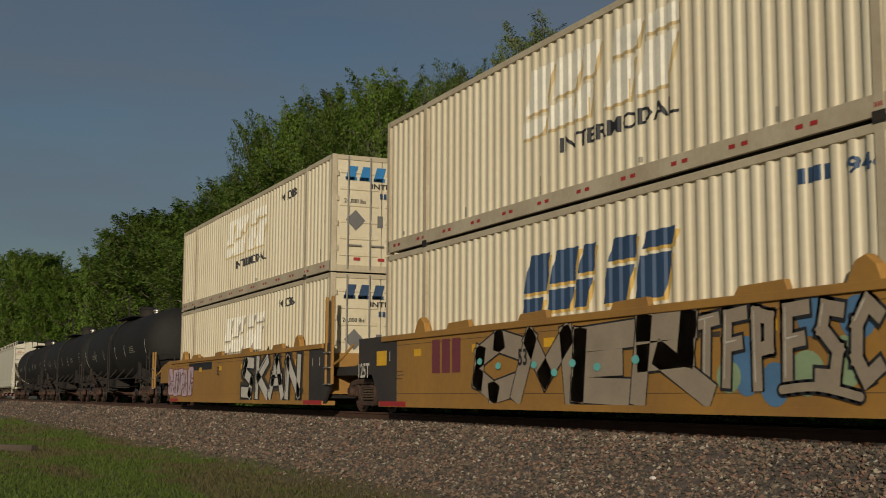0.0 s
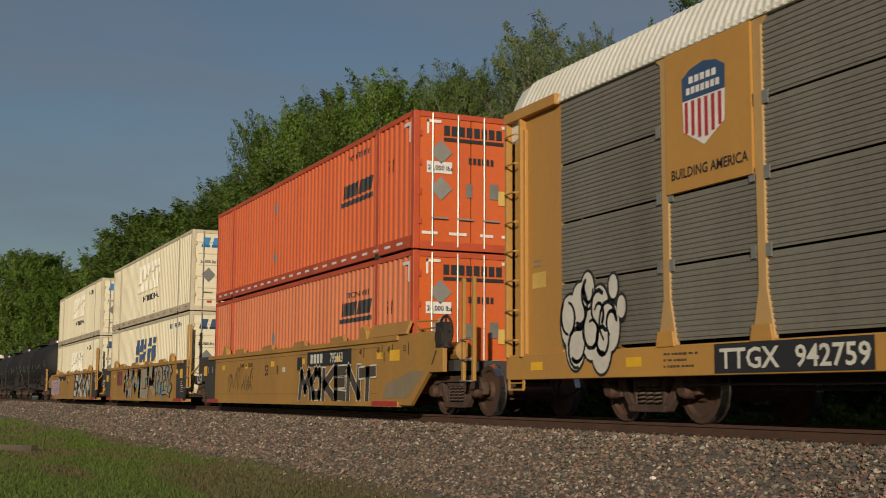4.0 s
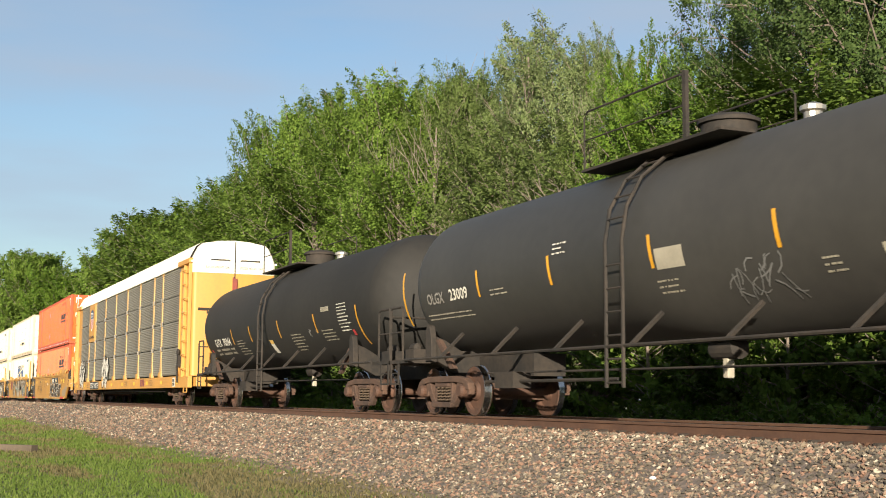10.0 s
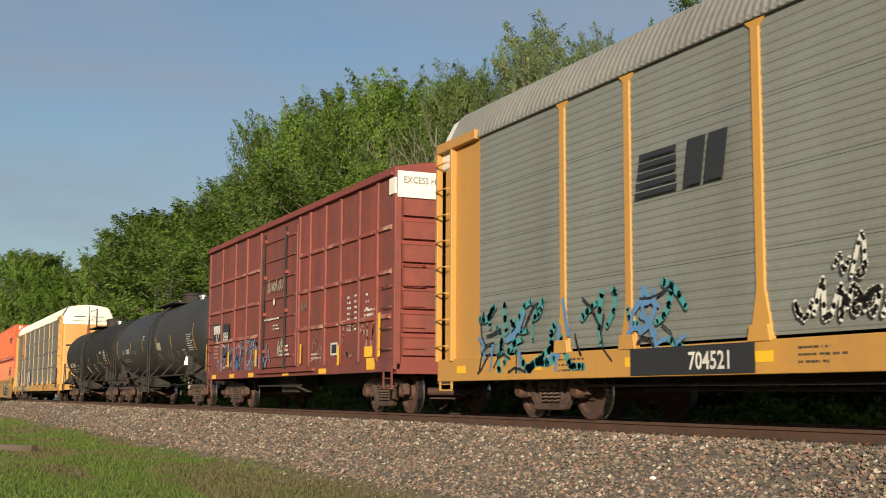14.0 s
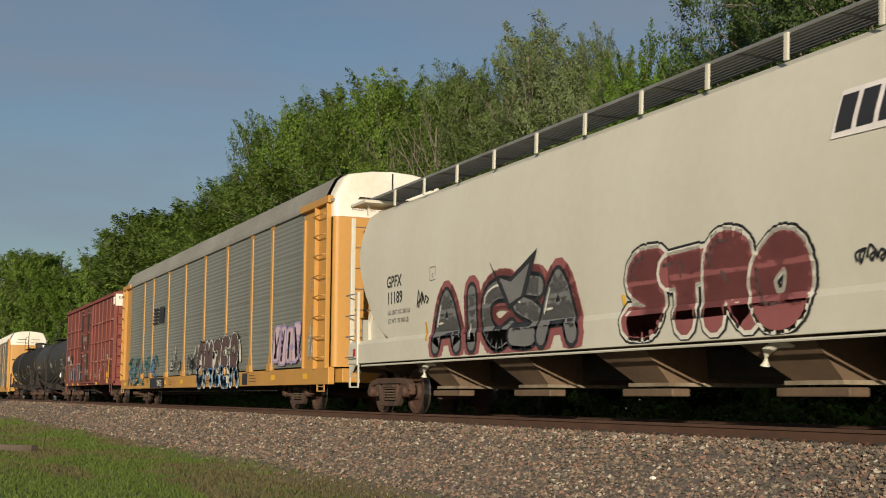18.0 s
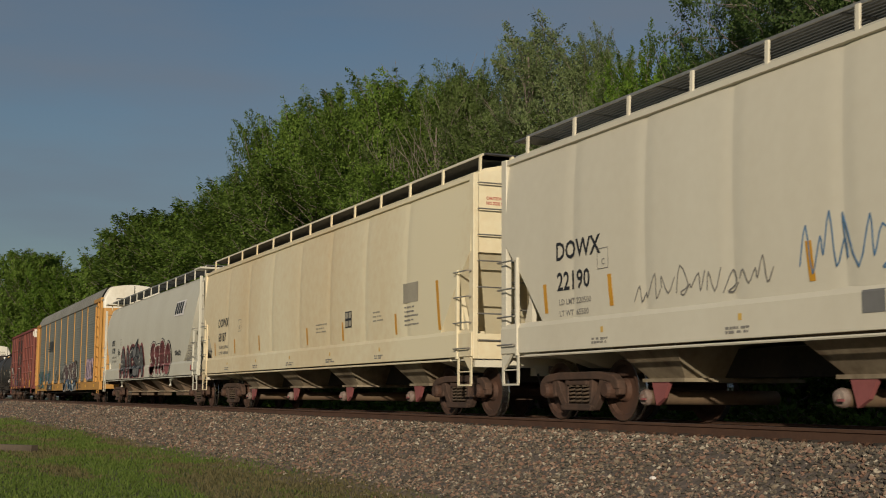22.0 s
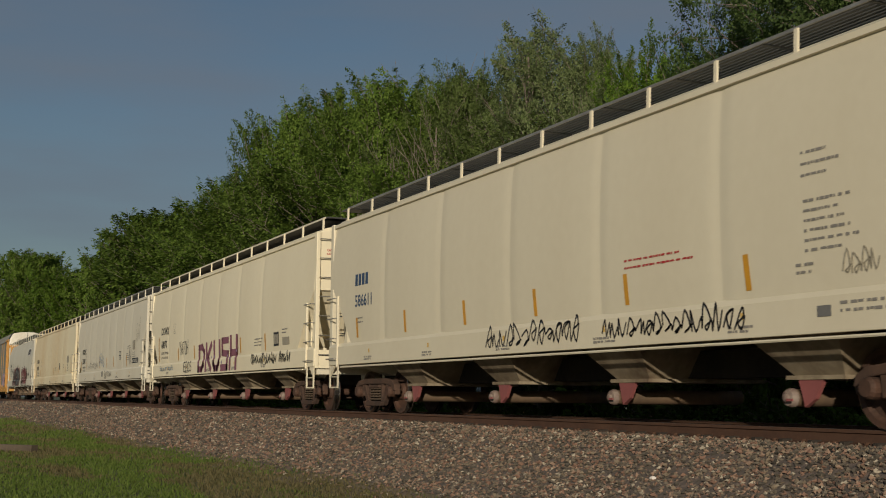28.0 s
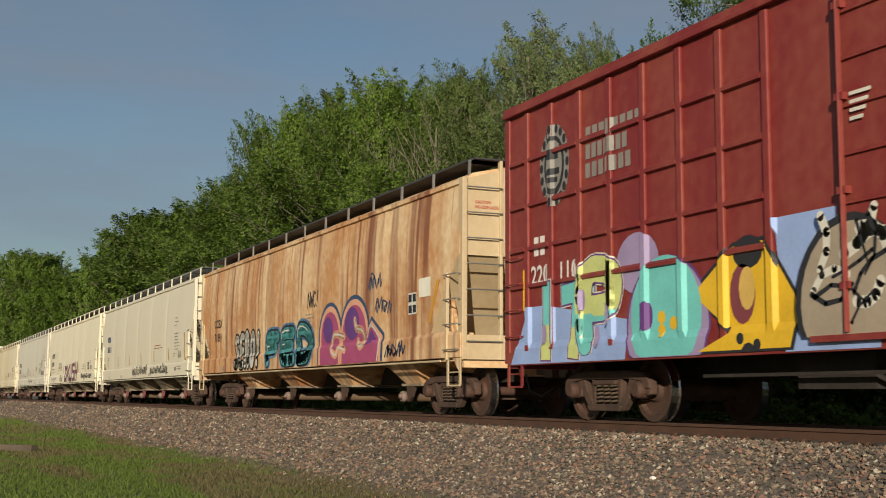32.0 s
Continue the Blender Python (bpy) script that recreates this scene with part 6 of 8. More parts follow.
splash(ar2, 1.94, 0.72, 7.85, 1.8, 14, BLACK_INK, flat(-1.50), 513, 0.025, 0.013)
splash(ar2, 12.88, 1.0, 14.88, 1.9, 8, WHITE_INK, flat(-1.50), 514, 0.06, 0.006)
splash(ar2, 18.71, 1.0, 19.71, 1.9, 8, WHITE_INK, flat(-1.50), 515, 0.06, 0.006)
splash(ar2, 23.23, 1.12, 25.37, 2.15, 20, PINK_INK, flat(-1.50), 516, 0.08, 0.006)
splash(ar2, 14.2, 0.9, 20.2, 1.95, 26, WHITE_INK, flat(-1.50), 517, 0.10, 0.005)
graffiti(ar2, "OMZER", 14.35, 19.75, 0.56, 2.12, 0.14, UMBER_INK, WHITE_INK, flat(-1.50), 53, edge=0.06, halo=BLACK_INK, glow=0.02, shade=DENIM_INK, overlap=1.16, lean=0.08, label="brown and blue spray-painted letters with white outlines")
mural(ar2, 23.23, 1.12, 25.37, 2.15, 4, PINK_INK, LILAC_INK, flat(-1.50), 55, label="faded pink spray painting", edge=0.05)
scrawl(ar2, 10.0, 1.15, 11.8, 1.65, 7, WHITE_INK, flat(-1.50), 57, 0.05)
scrawl(ar2, 10.6, 1.6, 11.1, 2.1, 2, WHITE_INK, flat(-1.50), 571, 0.04)
scrawl(ar2, 12.88, 1.2, 14.34, 1.75, 5, BLACK_INK, flat(-1.50), 58, 0.03)
decal("number_board", [rect(6.60, 0.64, 9.26, 1.0)], flat(-1.50), BLACK_INK, ar2, 0.016)
lettering(ar2, "704521", 7.94, 0.70, 0.22, WHITE_INK, flat(-1.50), 0.95, 0.020)
decal("maker_mark", [rect(18.22, 0.66, 18.95, 1.0)], flat(-1.50), BLACK_INK, ar2, 0.020)
decal("maker_bars", blocks(18.32, 0.72, 3, 0.45, 0.22), flat(-1.50), WHITE_INK, ar2, 0.024)
decal("railway_mark", [rect(6.75 + 0.03 * k, 3.05 + 0.13 * k, 7.74, 3.12 + 0.13 * k) for k in range(5)] + blocks(7.87, 3.05, 2, 0.9, 0.6, 0.12, 0.2), flat(-1.50), BLACK_INK, ar2, 0.006, label="black striped railway mark as plain shapes")
decal("data_box", [rect(20.08, 0.66, 20.62, 0.98)], flat(-1.50), BLACK_INK, ar2, 0.008)
decal("side_print", rows_of_bars(26.0, 3.2, 0.4, 4, 0.1, 0.045, 13) + rows_of_bars(26.1, 2.5, 0.35, 6, 0.09, 0.04, 15), flat(-1.44), GREY_INK, ar2, 0.006)
scrawl(ar2, 25.9, 1.1, 26.3, 2.1, 4, WHITE_INK, flat(-1.44), 60, 0.03)


# ------------------------------------------------------------------ tank cars
TANK_R, TANK_Z = 1.38, 2.52


def on_tank(x, z):
    return -math.sqrt(max(0.01, TANK_R ** 2 - (z - TANK_Z) ** 2)) - 0.007


def tank_car(s0, length, tl, tr, label, ladder, dome, mat=TANK, start=0.55, lead=0.5):
    """Black tank car; the tank begins at start, its end platform lead metres before that."""
    car = rail_car("tank_car", s0, label, "tank car")
    a, b = start, length - 0.55
    head = [(0.0, 0.02), (0.03, 0.35), (0.10, 0.70), (0.24, 1.02), (0.42, 1.26), (0.62, 1.41), (0.85, 1.49)]
    prof = [(a + d, r * TANK_R / 1.5) for d, r in head] + [(a + 1.0, TANK_R), (length / 2 - 0.9, TANK_R), (length / 2 - 0.88, TANK_R + 0.006), (length / 2, TANK_R + 0.006)]
    prof += [(length - 0.55 + a - x, r) for x, r in prof[-2::-1]]
    part("tank", Geo().lathe_x(prof, 56, (0, TANK_Z)), mat, car, "matt black welded tank", smooth=True)
    for x, sg, ahead in ((a, 1, lead), (b, -1, 0.5)):
        end = 0.05 if sg > 0 else length - 0.05
        e = x - sg * ahead
        part("stub_sill", Geo().box(min(end, x + sg * 3.6), max(end, x + sg * 3.6), -0.32, 0.32, 0.72, 1.12), BLACK_STEEL, car)
        part("end_platform", Geo().box(min(e, e + sg), max(e, e + sg), -1.45, 1.45, 1.0, 1.07), BLACK_STEEL, car)
        part("end_railing", Geo().tube([(e + sg * 0.05, -1.42, 1.05), (e + sg * 0.05, -1.42, 2.05), (e + sg * 0.10, -1.42, 2.12), (e + sg * 0.62, -1.42, 2.12), (e + sg * 0.68, -1.42, 2.05), (e + sg * 0.68, -1.42, 1.05)], 0.026), BLACK_STEEL, car, "dark bent pipe railing")
        part("cross_railing", Geo().tube([(e + sg * 0.05, -1.42, 1.95), (e + sg * 0.05, -0.5, 1.95), (e + sg * 0.05, -0.45, 1.9), (e + sg * 0.05, -0.45, 1.05)], 0.022), BLACK_STEEL, car)
        part("grab_iron", Geo().tube([(e + sg * 0.05, -1.42, 1.62), (e + sg * 0.68, -1.42, 1.62)], 0.018), BLACK_STEEL, car)
        part("brake_valve", Geo().box(min(e + sg * 0.35, e + sg * 0.95), max(e + sg * 0.35, e + sg * 0.95), -1.3, -0.95, 1.07, 1.28).lathe_x([(min(e + sg * 0.45, e + sg * 0.8), 0.04), (min(e + sg * 0.45, e + sg * 0.8) + 0.05, 0.10), (max(e + sg * 0.45, e + sg * 0.8) - 0.05, 0.10), (max(e + sg * 0.45, e + sg * 0.8), 0.04)], 10, (-1.12, 1.31)), BLACK_STEEL, car, bevel=0.01)
        stirrup(car, e + sg * 0.3, 0.4, 1.03, BLACK_STEEL, -1.44, 0.42)
        coupler(car, end, -sg)
        bx = tl if sg > 0 else tr
        part("bolster_saddle", Geo().along_x([(-1.22, 1.02), (-1.27, 1.50), (-1.05, 1.42), (-0.7, 1.22), (0.7, 1.22), (1.05, 1.42), (1.27, 1.50), (1.22, 1.02), (0.8, 0.80), (-0.8, 0.80)], bx - 0.10, bx + 0.10), BLACK_STEEL, car, "narrow saddle plate", bevel=0.02)
        part("jacking_bracket", Geo().along_y([(bx - 0.14, 1.0), (bx + 0.16, 1.0), (bx + 0.13, 1.45), (bx + 0.05, 1.68), (bx - 0.05, 1.72), (bx - 0.13, 1.62)], -1.36, -1.24), BLACK_STEEL, car, bevel=0.012)
        part("diagonal_brace", Geo().along_y([(bx + sg * u, z) for u, z in ((0.20, 1.42), (0.36, 1.42), (1.05, 0.86), (0.85, 0.86))][::sg], -1.30, -1.22), TRUCK, car, "rusty slanting brace plate")
    part("side_handrail", Geo().tube([(a - lead + 0.95, -1.50, 1.06), (length - 1.0, -1.50, 1.06)], 0.026), BLACK_STEEL, car, "long pipe handrail")
    for k in range(7):
        x = 2.9 + (length - 5.8) * k / 6
        part("rail_bracket", Geo().tube([(x - 0.16, -1.50, 1.06), (x + 0.14, -1.18, 1.50)], 0.035, 4), BLACK_STEEL, car)
    # ladder over the side, platform and dome on top
    for dx in (-0.22, 0.22):
        part("ladder_stile", Geo().tube([(ladder + dx, -1.50, 0.48), (ladder + dx, -1.50, 1.9)] + [(ladder + dx, -1.48 * math.cos(t) - 0.03, TANK_Z + 1.44 * math.sin(t)) for t in (0.0, 0.35, 0.7, 1.05, 1.3)], 0.03, 5), BLACK_STEEL, car)
    for k in range(11):
        t = -0.9 + 0.2 * k
        y, z = (-1.50, 0.55 + 0.33 * k) if k < 6 else (-1.48 * math.cos((k - 5) * 0.24) - 0.03, TANK_Z + 1.44 * math.sin((k - 5) * 0.24))
        part("ladder_rung", Geo().tube([(ladder - 0.22, y, z), (ladder + 0.22, y, z)], 0.016, 5), BLACK_STEEL, car)
    top = TANK_Z + TANK_R
    deck = top - 0.06
    part("top_platform", Geo().box(ladder - 1.75, dome + 1.1, -0.98, -0.42, deck, deck + 0.04).box(ladder - 1.75, dome + 1.1, 0.42, 0.98, deck, deck + 0.04), BLACK_STEEL, car, "narrow grated walkway")
    for y in (-0.95, 0.95):
        part("top_railing", Geo().tube([(ladder - 1.7, y, deck), (ladder - 1.7, y, deck + 0.85), (ladder - 1.6, y, deck + 0.95), (dome + 0.2, y, deck + 0.95), (dome + 0.3, y, deck + 0.85), (dome + 0.3, y, deck)], 0.017).tube([(ladder - 1.7, y, deck + 0.5), (dome + 0.3, y, deck + 0.5)], 0.012), BLACK_STEEL, car, "thin pipe railing")
    part("railing_post", Geo().box(dome + 0.26, dome + 0.34, -0.98, -0.92, deck, deck + 0.98), BLACK_STEEL, car)
    part("manway_dome", Geo().loft([[(dome + r * math.cos(t * 0.349), r * math.sin(t * 0.349), z) for t in range(18)] for r, z in ((0.40, top - 0.1), (0.40, top + 0.30), (0.45, top + 0.31), (0.45, top + 0.36), (0.34, top + 0.42), (0.05, top + 0.47))]), BLACK_STEEL, car, "round manway housing", smooth=True)
    part("safety_valve", Geo().loft([[(dome + 1.75 + r * math.cos(t * 0.524), r * math.sin(t * 0.524), z) for t in range(12)] for r, z in ((0.12, top - 0.1), (0.12, top + 0.12), (0.17, top + 0.14), (0.17, top + 0.2), (0.05, top + 0.25))]), STAINLESS, car)
    part("bottom_outlet", Geo().lathe_x([(length / 2 - 0.3, 0.05), (length / 2 - 0.26, 0.16), (length / 2 + 0.26, 0.16), (length / 2 + 0.3, 0.05)], 14, (0, 1.04)), BLACK_STEEL, car, "black bottom outlet")
    part("outlet_cap", Geo().box(length / 2 - 0.06, length / 2 + 0.06, -0.06, 0.06, 0.62, 0.92), FADED_INK, car, bevel=0.02)
    part("brake_rigging", Geo().tube([(tl + 1.3, -0.8, 0.62), (length / 2 - 1.6, -0.8, 0.62)], 0.03).tube([(tl + 1.2, -0.7, 0.78), (length - 4.5, -0.7, 0.74)], 0.02).box(tl + 2.0, tl + 2.7, -0.95, -0.6, 0.5, 0.78), BLACK_STEEL, car)
    return car


def tape(car, xs, z0, z1, mat=AMBER_TAPE, w=0.075, lean=-0.06):
    for x in xs:
        decal("reflector_stripe", [rect(x, z0, x + w, z1, lean)], on_tank, mat, car, 0.005, 0, 0.1, "upright reflective stripe")


def print_rows(car, x, z, width, n, seed, mat=None):
    decal("small_print", rows_of_bars(x, z, width, n, 0.075, 0.026, seed), on_tank, mat or FADED_INK, car, 0.005, 0, 0.1)


t1 = tank_car(42.35, 18.55, 3.0, 15.95, "black tank car with yellow stripes and white lettering", 9.05, 9.6, start=1.15, lead=-0.28)
truck(t1, 3.0, 42.35)
truck(t1, 15.95, 42.35)
tape(t1, [5.34, 7.32, 10.15, 13.2], 1.88, 2.33)
tape(t1, [16.12], 1.50, 2.36, lean=0.05)
tape(t1, [2.08], 1.50, 2.34, lean=0.0)
lettering(t1, "GATX", 3.15, 1.88, 0.22, WHITE_INK, on_tank, 0.9, 0.006, 0, 0.1)
lettering(t1, "70364", 4.12, 1.88, 0.22, WHITE_INK, on_tank, 1.15, 0.006, 0, 0.1)
for z in (1.62, 1.74):
    for k, (u, w) in enumerate(((0.0, 0.42), (0.62, 0.95), (1.72, 0.42))):
        decal("load_print", blocks(3.0 + u, z, 4 + 5 * (k == 1), w, 0.06, 0.3), on_tank, FADED_INK, t1, 0.005, 0, 0.1)
print_rows(t1, 5.72, 1.97, 1.0, 6, 4)
decal("red_tab", [rect(2.38, 1.70, 2.50, 1.80)], on_tank, RED_INK, t1, 0.007, 0, 0.1)
print_rows(t1, 11.05, 1.92, 1.0, 6, 5)
print_rows(t1, 13.55, 1.92, 0.9, 4, 6)
decal("routing_card", [rect(9.0, 1.52, 9.3, 1.76)], on_tank, WHITE_INK, t1, 0.005, 0, 0.1)
decal("routing_card_head", [rect(9.0, 1.76, 9.3, 1.86)], on_tank, GOLD_INK, t1, 0.005, 0, 0.1)
print_rows(t1, 14.95, 2.46, 0.85, 9, 7, WHITE_INK)
decal("word_bar", blocks(13.83, 2.34, 7, 0.58, 0.11), on_tank, FADED_INK, t1, 0.005, 0, 0.1)
splash(t1, 12.6, 1.75, 13.2, 1.98, 5, STEEL_INK, on_tank, 772, 0.02, 0.004, 0, 0.1)
decals("red_tab", [rect(15.62, 1.72, 15.76, 1.84)], on_tank, RED_INK, t1, 0.007, 0, 0.1)

t2 = tank_car(60.75, 18.55, 1.85, 15.1, "long black tank car with amber stripes and white lettering", 8.7, 9.4, TANK_PALER)
truck(t2, 1.85, 60.75)
truck(t2, 15.1, 60.75)
tape(t2, [3.99, 6.56, 9.38, 12.0], 2.09, 2.55)
tape(t2, [0.62], 1.75, 2.80, lean=0.0)
tape(t2, [15.66], 1.87, 2.79, lean=0.0)
lettering(t2, "23009", 2.78, 2.11, 0.20, WHITE_INK, on_tank, 1.1, 0.006, 0, 0.1)
lettering(t2, "OLGX", 1.76, 2.09, 0.20, GREY_INK, on_tank, 0.95, 0.006, 0, 0.1)
print_rows(t2, 1.6, 1.90, 2.7, 2, 13)
print_rows(t2, 4.45, 2.18, 0.8, 2, 14)
print_rows(t2, 6.72, 2.72, 0.42, 3, 15, WHITE_INK)
decal("routing_card", [rect(9.5, 2.06, 10.14, 2.34)], on_tank, FADED_INK, t2, 0.005, 0, 0.1)
print_rows(t2, 9.4, 1.92, 0.65, 3, 16)
splash(t2, 10.9, 1.5, 12.1, 2.05, 22, STEEL_INK, on_tank, 771, 0.012, 0.004, 0, 0.1)
print_rows(t2, 12.65, 1.92, 0.4, 3, 18)
decal("card_holder", [rect(13.6, 1.70, 14.05, 1.98)], on_tank, FADED_INK, t2, 0.005, 0, 0.1)
decals("card_holder_field", [rect(13.66, 1.74, 13.81, 1.94), rect(13.85, 1.74, 14.0, 1.94)], on_tank, BLACK_INK, t2, 0.008, 0, 0.1)
print_rows(t2, 14.58, 2.45, 1.0, 8, 17, WHITE_INK)
part("white_tag", Geo().loft([[(14.5 + r * math.cos(t * 0.785), -1.30 + r * math.sin(t * 0.785), z) for t in range(8)] for r, z in ((0.08, 1.40), (0.09, 1.52), (0.05, 1.60), (0.045, 1.66), (0.015, 1.70))]), WHITE_TAPE, t2, "small white tapered cap")

# far head of the train
for k, (s0, nm) in enumerate(((-68.4, 0), (-86.9, 1), (-105.3, 2))):
    t = tank_car(s0, 18.4, 2.4, 15.6, "black tank car far ahead in the train", 9.0, 10.4)
    truck(t, 2.4, s0)
    truck(t, 15.6, s0)
    tape(t, [4.0, 6.5, 9.8, 12.2], 2.0, 2.5, WHITE_INK, 0.06)
    tape(t, [0.95, 16.9], 1.7, 2.6, WHITE_INK, 0.06, 0)
    print_rows(t, 3.0, 2.3, 1.6, 3, 20 + k)
    print_rows(t, 13.4, 2.4, 1.2, 4, 25 + k)


# ------------------------------------------------------------------ boxcars
def boxcar(s0, length, top, tl, tr, mat, rib, label, posts, door, shelf, roof_edge):
    car = rail_car("boxcar", s0, label, "boxcar")
    W = 1.54
    part("body", Geo().box(0.1, length - 0.1, -W, W, 0.92, top - 0.1), mat, car, "steel side sheets")
    part("roof", Geo().along_x([(-W - 0.05, top - 0.12), (-W - 0.05, top), (-0.9, top + 0.13), (0, top + 0.17), (0.9, top + 0.13), (W + 0.05, top), (W + 0.05, top - 0.12)], 0.0, length), rib, car, "shallow pitched roof")
    for x in (0.0, length - 0.16):
        for y in (-W - 0.03, W - 0.12):
            part("corner_post", Geo().box(x, x + 0.16, y, y + 0.15, 0.88, top - 0.1), mat, car, bevel=0.012)
    part("side_sill", Geo().box(0.1, length - 0.1, -W - 0.035, -W, 0.84, 1.06), mat, car, bevel=0.01)
    part("top_chord", Geo().box(0.05, length - 0.05, -W - 0.10, -W, top - 0.17, top - 0.10), rib, car, bevel=0.01)
    for x in posts:
        part("side_post", Geo().along_x([(-W, 1.06), (-W - 0.055, 1.06), (-W - 0.055, top - 0.2), (-W, top - 0.2)], x - 0.06, x + 0.06), mat, car, "hat-shaped side post", bevel=0.015)
    edges = [0.16] + sorted(posts) + [length - 0.16]
    for xa, xb in zip(edges, edges[1:]):
        if xb - xa < 0.5 or (door and door[0] - 0.1 < (xa + xb) / 2 < door[1] + 0.1):
            continue
        for z in shelf:
            part("panel_ledge", Geo().along_x([(-W, z - 0.015), (-W - 0.06, z), (-W - 0.06, z + 0.045), (-W, z + 0.10)], xa + 0.07, xb - 0.07), WORN_LEDGE if mat is BOX_RED else mat, car)
    for x, sg in ((0.0, -1), (length, 1)):
        g = Geo()
        z = 1.15
        while z < top - 0.75:
            a, b = (x - 0.1 * sg, x + 0.06 * sg)
            g.loft([[(a, -W + 0.13, z), (b, -W + 0.15, z + 0.015), (b, -W + 0.15, z + 0.35), (a, -W + 0.13, z + 0.40)], [(a, W - 0.13, z), (b, W - 0.15, z + 0.015), (b, W - 0.15, z + 0.35), (a, W - 0.13, z + 0.40)]])
            z += 0.47
        part("end_wall", Geo().box(min(x - 0.1 * sg, x - 0.05 * sg), max(x - 0.1 * sg, x - 0.05 * sg), -W + 0.1, W - 0.1, 0.95, top), rib, car, "ribbed end wall")
        part("end_ribs", g, mat, car)
        part("end_sill", Geo().box(min(x, x - sg * 0.3), max(x, x - sg * 0.3), -1.5, 1.5, 0.80, 1.0), rib, car)
        coupler(car, x, sg)
        stirrup(car, x - sg * 0.35, 0.45, 0.92, mat, -W - 0.02, 0.40)
        grab_irons(car, [((x - sg * 0.12, -W - 0.02, 1.3 + 0.42 * k), (x - sg * 0.62, -W - 0.02, 1.3 + 0.42 * k), (0, -0.07, 0)) for k in range(4)] + [((x, -W + 0.15, 1.3 + 0.42 * k), (x, -W + 0.6, 1.3 + 0.42 * k), (sg * 0.09, 0, 0)) for k in range(5)], mat)
    part("underframe", Geo().box(0.4, length - 0.4, -0.35, 0.35, 0.62, 0.9).box(length * 0.42, length * 0.5, -1.1, -0.5, 0.45, 0.85).box(length * 0.32, length * 0.56, -1.3, -1.24, 0.60, 0.64), BLACK_STEEL, car)
    if roof_edge:
        words = lettering(car, "EXCESS HEIGHT CAR", 0, 0, 0.13, GREY_INK, flat(0), 0.9, name="height_warning")
        words.matrix_basis = pose(length + 0.018, -1.4, top - 0.32, 0, 0, 90)
        part("white_end_band", Geo().box(length - 0.02, length + 0.012, -W + 0.02, W - 0.02, top - 0.62, top - 0.08).box(length - 0.3, length + 0.012, -W - 0.045, -W - 0.0, top - 0.55, top - 0.22), ROOF_WHITE, car, "white excess-height band")
    return car


def over_posts(posts, base=1.545, proud=1.598):
    """Side surface of a boxcar, stepping out over its posts."""
    return lambda x, z: -1.581 if z < 1.15 else -proud if any(abs(x - p) < 0.075 for p in posts) else -base


def plug_door(car, x0, x1, z0, z1, mat, rib, rods):
    d = part("sliding_door", Geo().box(x0, x1, -1.60, -1.53, z0, z1), mat, car, "plug door", bevel=0.015)
    n = 7
    for k in range(n):
        z = z0 + (z1 - z0) * (k + 0.5) / n
        part("door_ledge", Geo().along_x([(-1.60, z), (-1.635, z + 0.005), (-1.635, z + 0.03), (-1.60, z + 0.06)], x0 + 0.08, x1 - 0.08), mat, d)
    for x in rods:
        part("lock_rod", Geo().tube([(x, -1.66, z0 - 0.05), (x, -1.66, z1 + 0.02)], 0.032, 6), BLACK_STEEL if len(rods) < 3 else rib, d, "upright door lock rod")
        for k in range(4):
            z = z0 + 0.4 + (z1 - z0 - 0.6) * k / 3
            part("rod_bracket", Geo().box(x - 0.07, x + 0.07, -1.68, -1.60, z, z + 0.08), rib, d)
    part("door_track", Geo().box(x0 - 0.4, x1 + 1.5, -1.66, -1.56, z0 - 0.14, z0 - 0.07), rib, d)
    return d


bx = boxcar(79.35, 15.75, 4.98, 1.65, 13.9, BOX_RED, BOX_DARK, "faded red high boxcar with scrawls and a white end band",
            [1.75, 3.27, 4.55, 5.95, 9.43, 10.27, 11.43, 12.49, 13.69, 14.77],
            (6.07, 9.38), [1.92, 2.83, 3.73], True)
truck(bx, 1.65, 79.35)
truck(bx, 13.9, 79.35)
plug_door(bx, 6.24, 9.32, 1.08, 4.62, BOX_RED, BOX_DARK, [6.61, 8.56])
red = flat(-1.545)
decals("yellow_stripe", [rect(9.71, 1.13, 9.84, 1.60), rect(12.45, 1.03, 12.60, 1.48), rect(5.68, 1.15, 5.88, 1.60), rect(2.72, 1.18, 2.90, 1.64), rect(14.95, 1.15, 15.1, 2.05), rect(0.02, 1.1, 0.1, 1.95)], flat(-1.60), YELLOW_TAPE, bx, 0.008, label="upright yellow reflective stripes")
decals("yellow_sill_patch", [rect(x, 0.86, x + 0.55, 0.98) for x in (0.75, 2.9, 4.95, 8.2, 11.1)] + [rect(14.25, 0.90, 14.75, 1.14)], flat(-1.578), YELLOW_TAPE, bx, 0.006)
decal("data_box", [rect(11.84, 1.27, 12.31, 1.55)], red, WHITE_INK, bx, 0.005)
decal("data_box_field", [rect(11.91, 1.31, 12.25, 1.51)], red, BLACK_INK, bx, 0.008)
decals("number_board", [rect(0.83, 1.97, 1.63, 2.53), rect(2.00, 1.94, 2.73, 2.47)], red, BLACK_INK, bx, 0.041)
decal("owner_mark", blocks(0.90, 2.21, 4, 0.80, 0.26, 0.12), red, WHITE_INK, bx, 0.046)
lettering(bx, "17", 1.13, 1.97 + 0.02, 0.25, WHITE_INK, red, 1.15, 0.046)
lettering(bx, "036", 2.04, 1.96 + 0.02, 0.25, WHITE_INK, red, 1.15, 0.046)
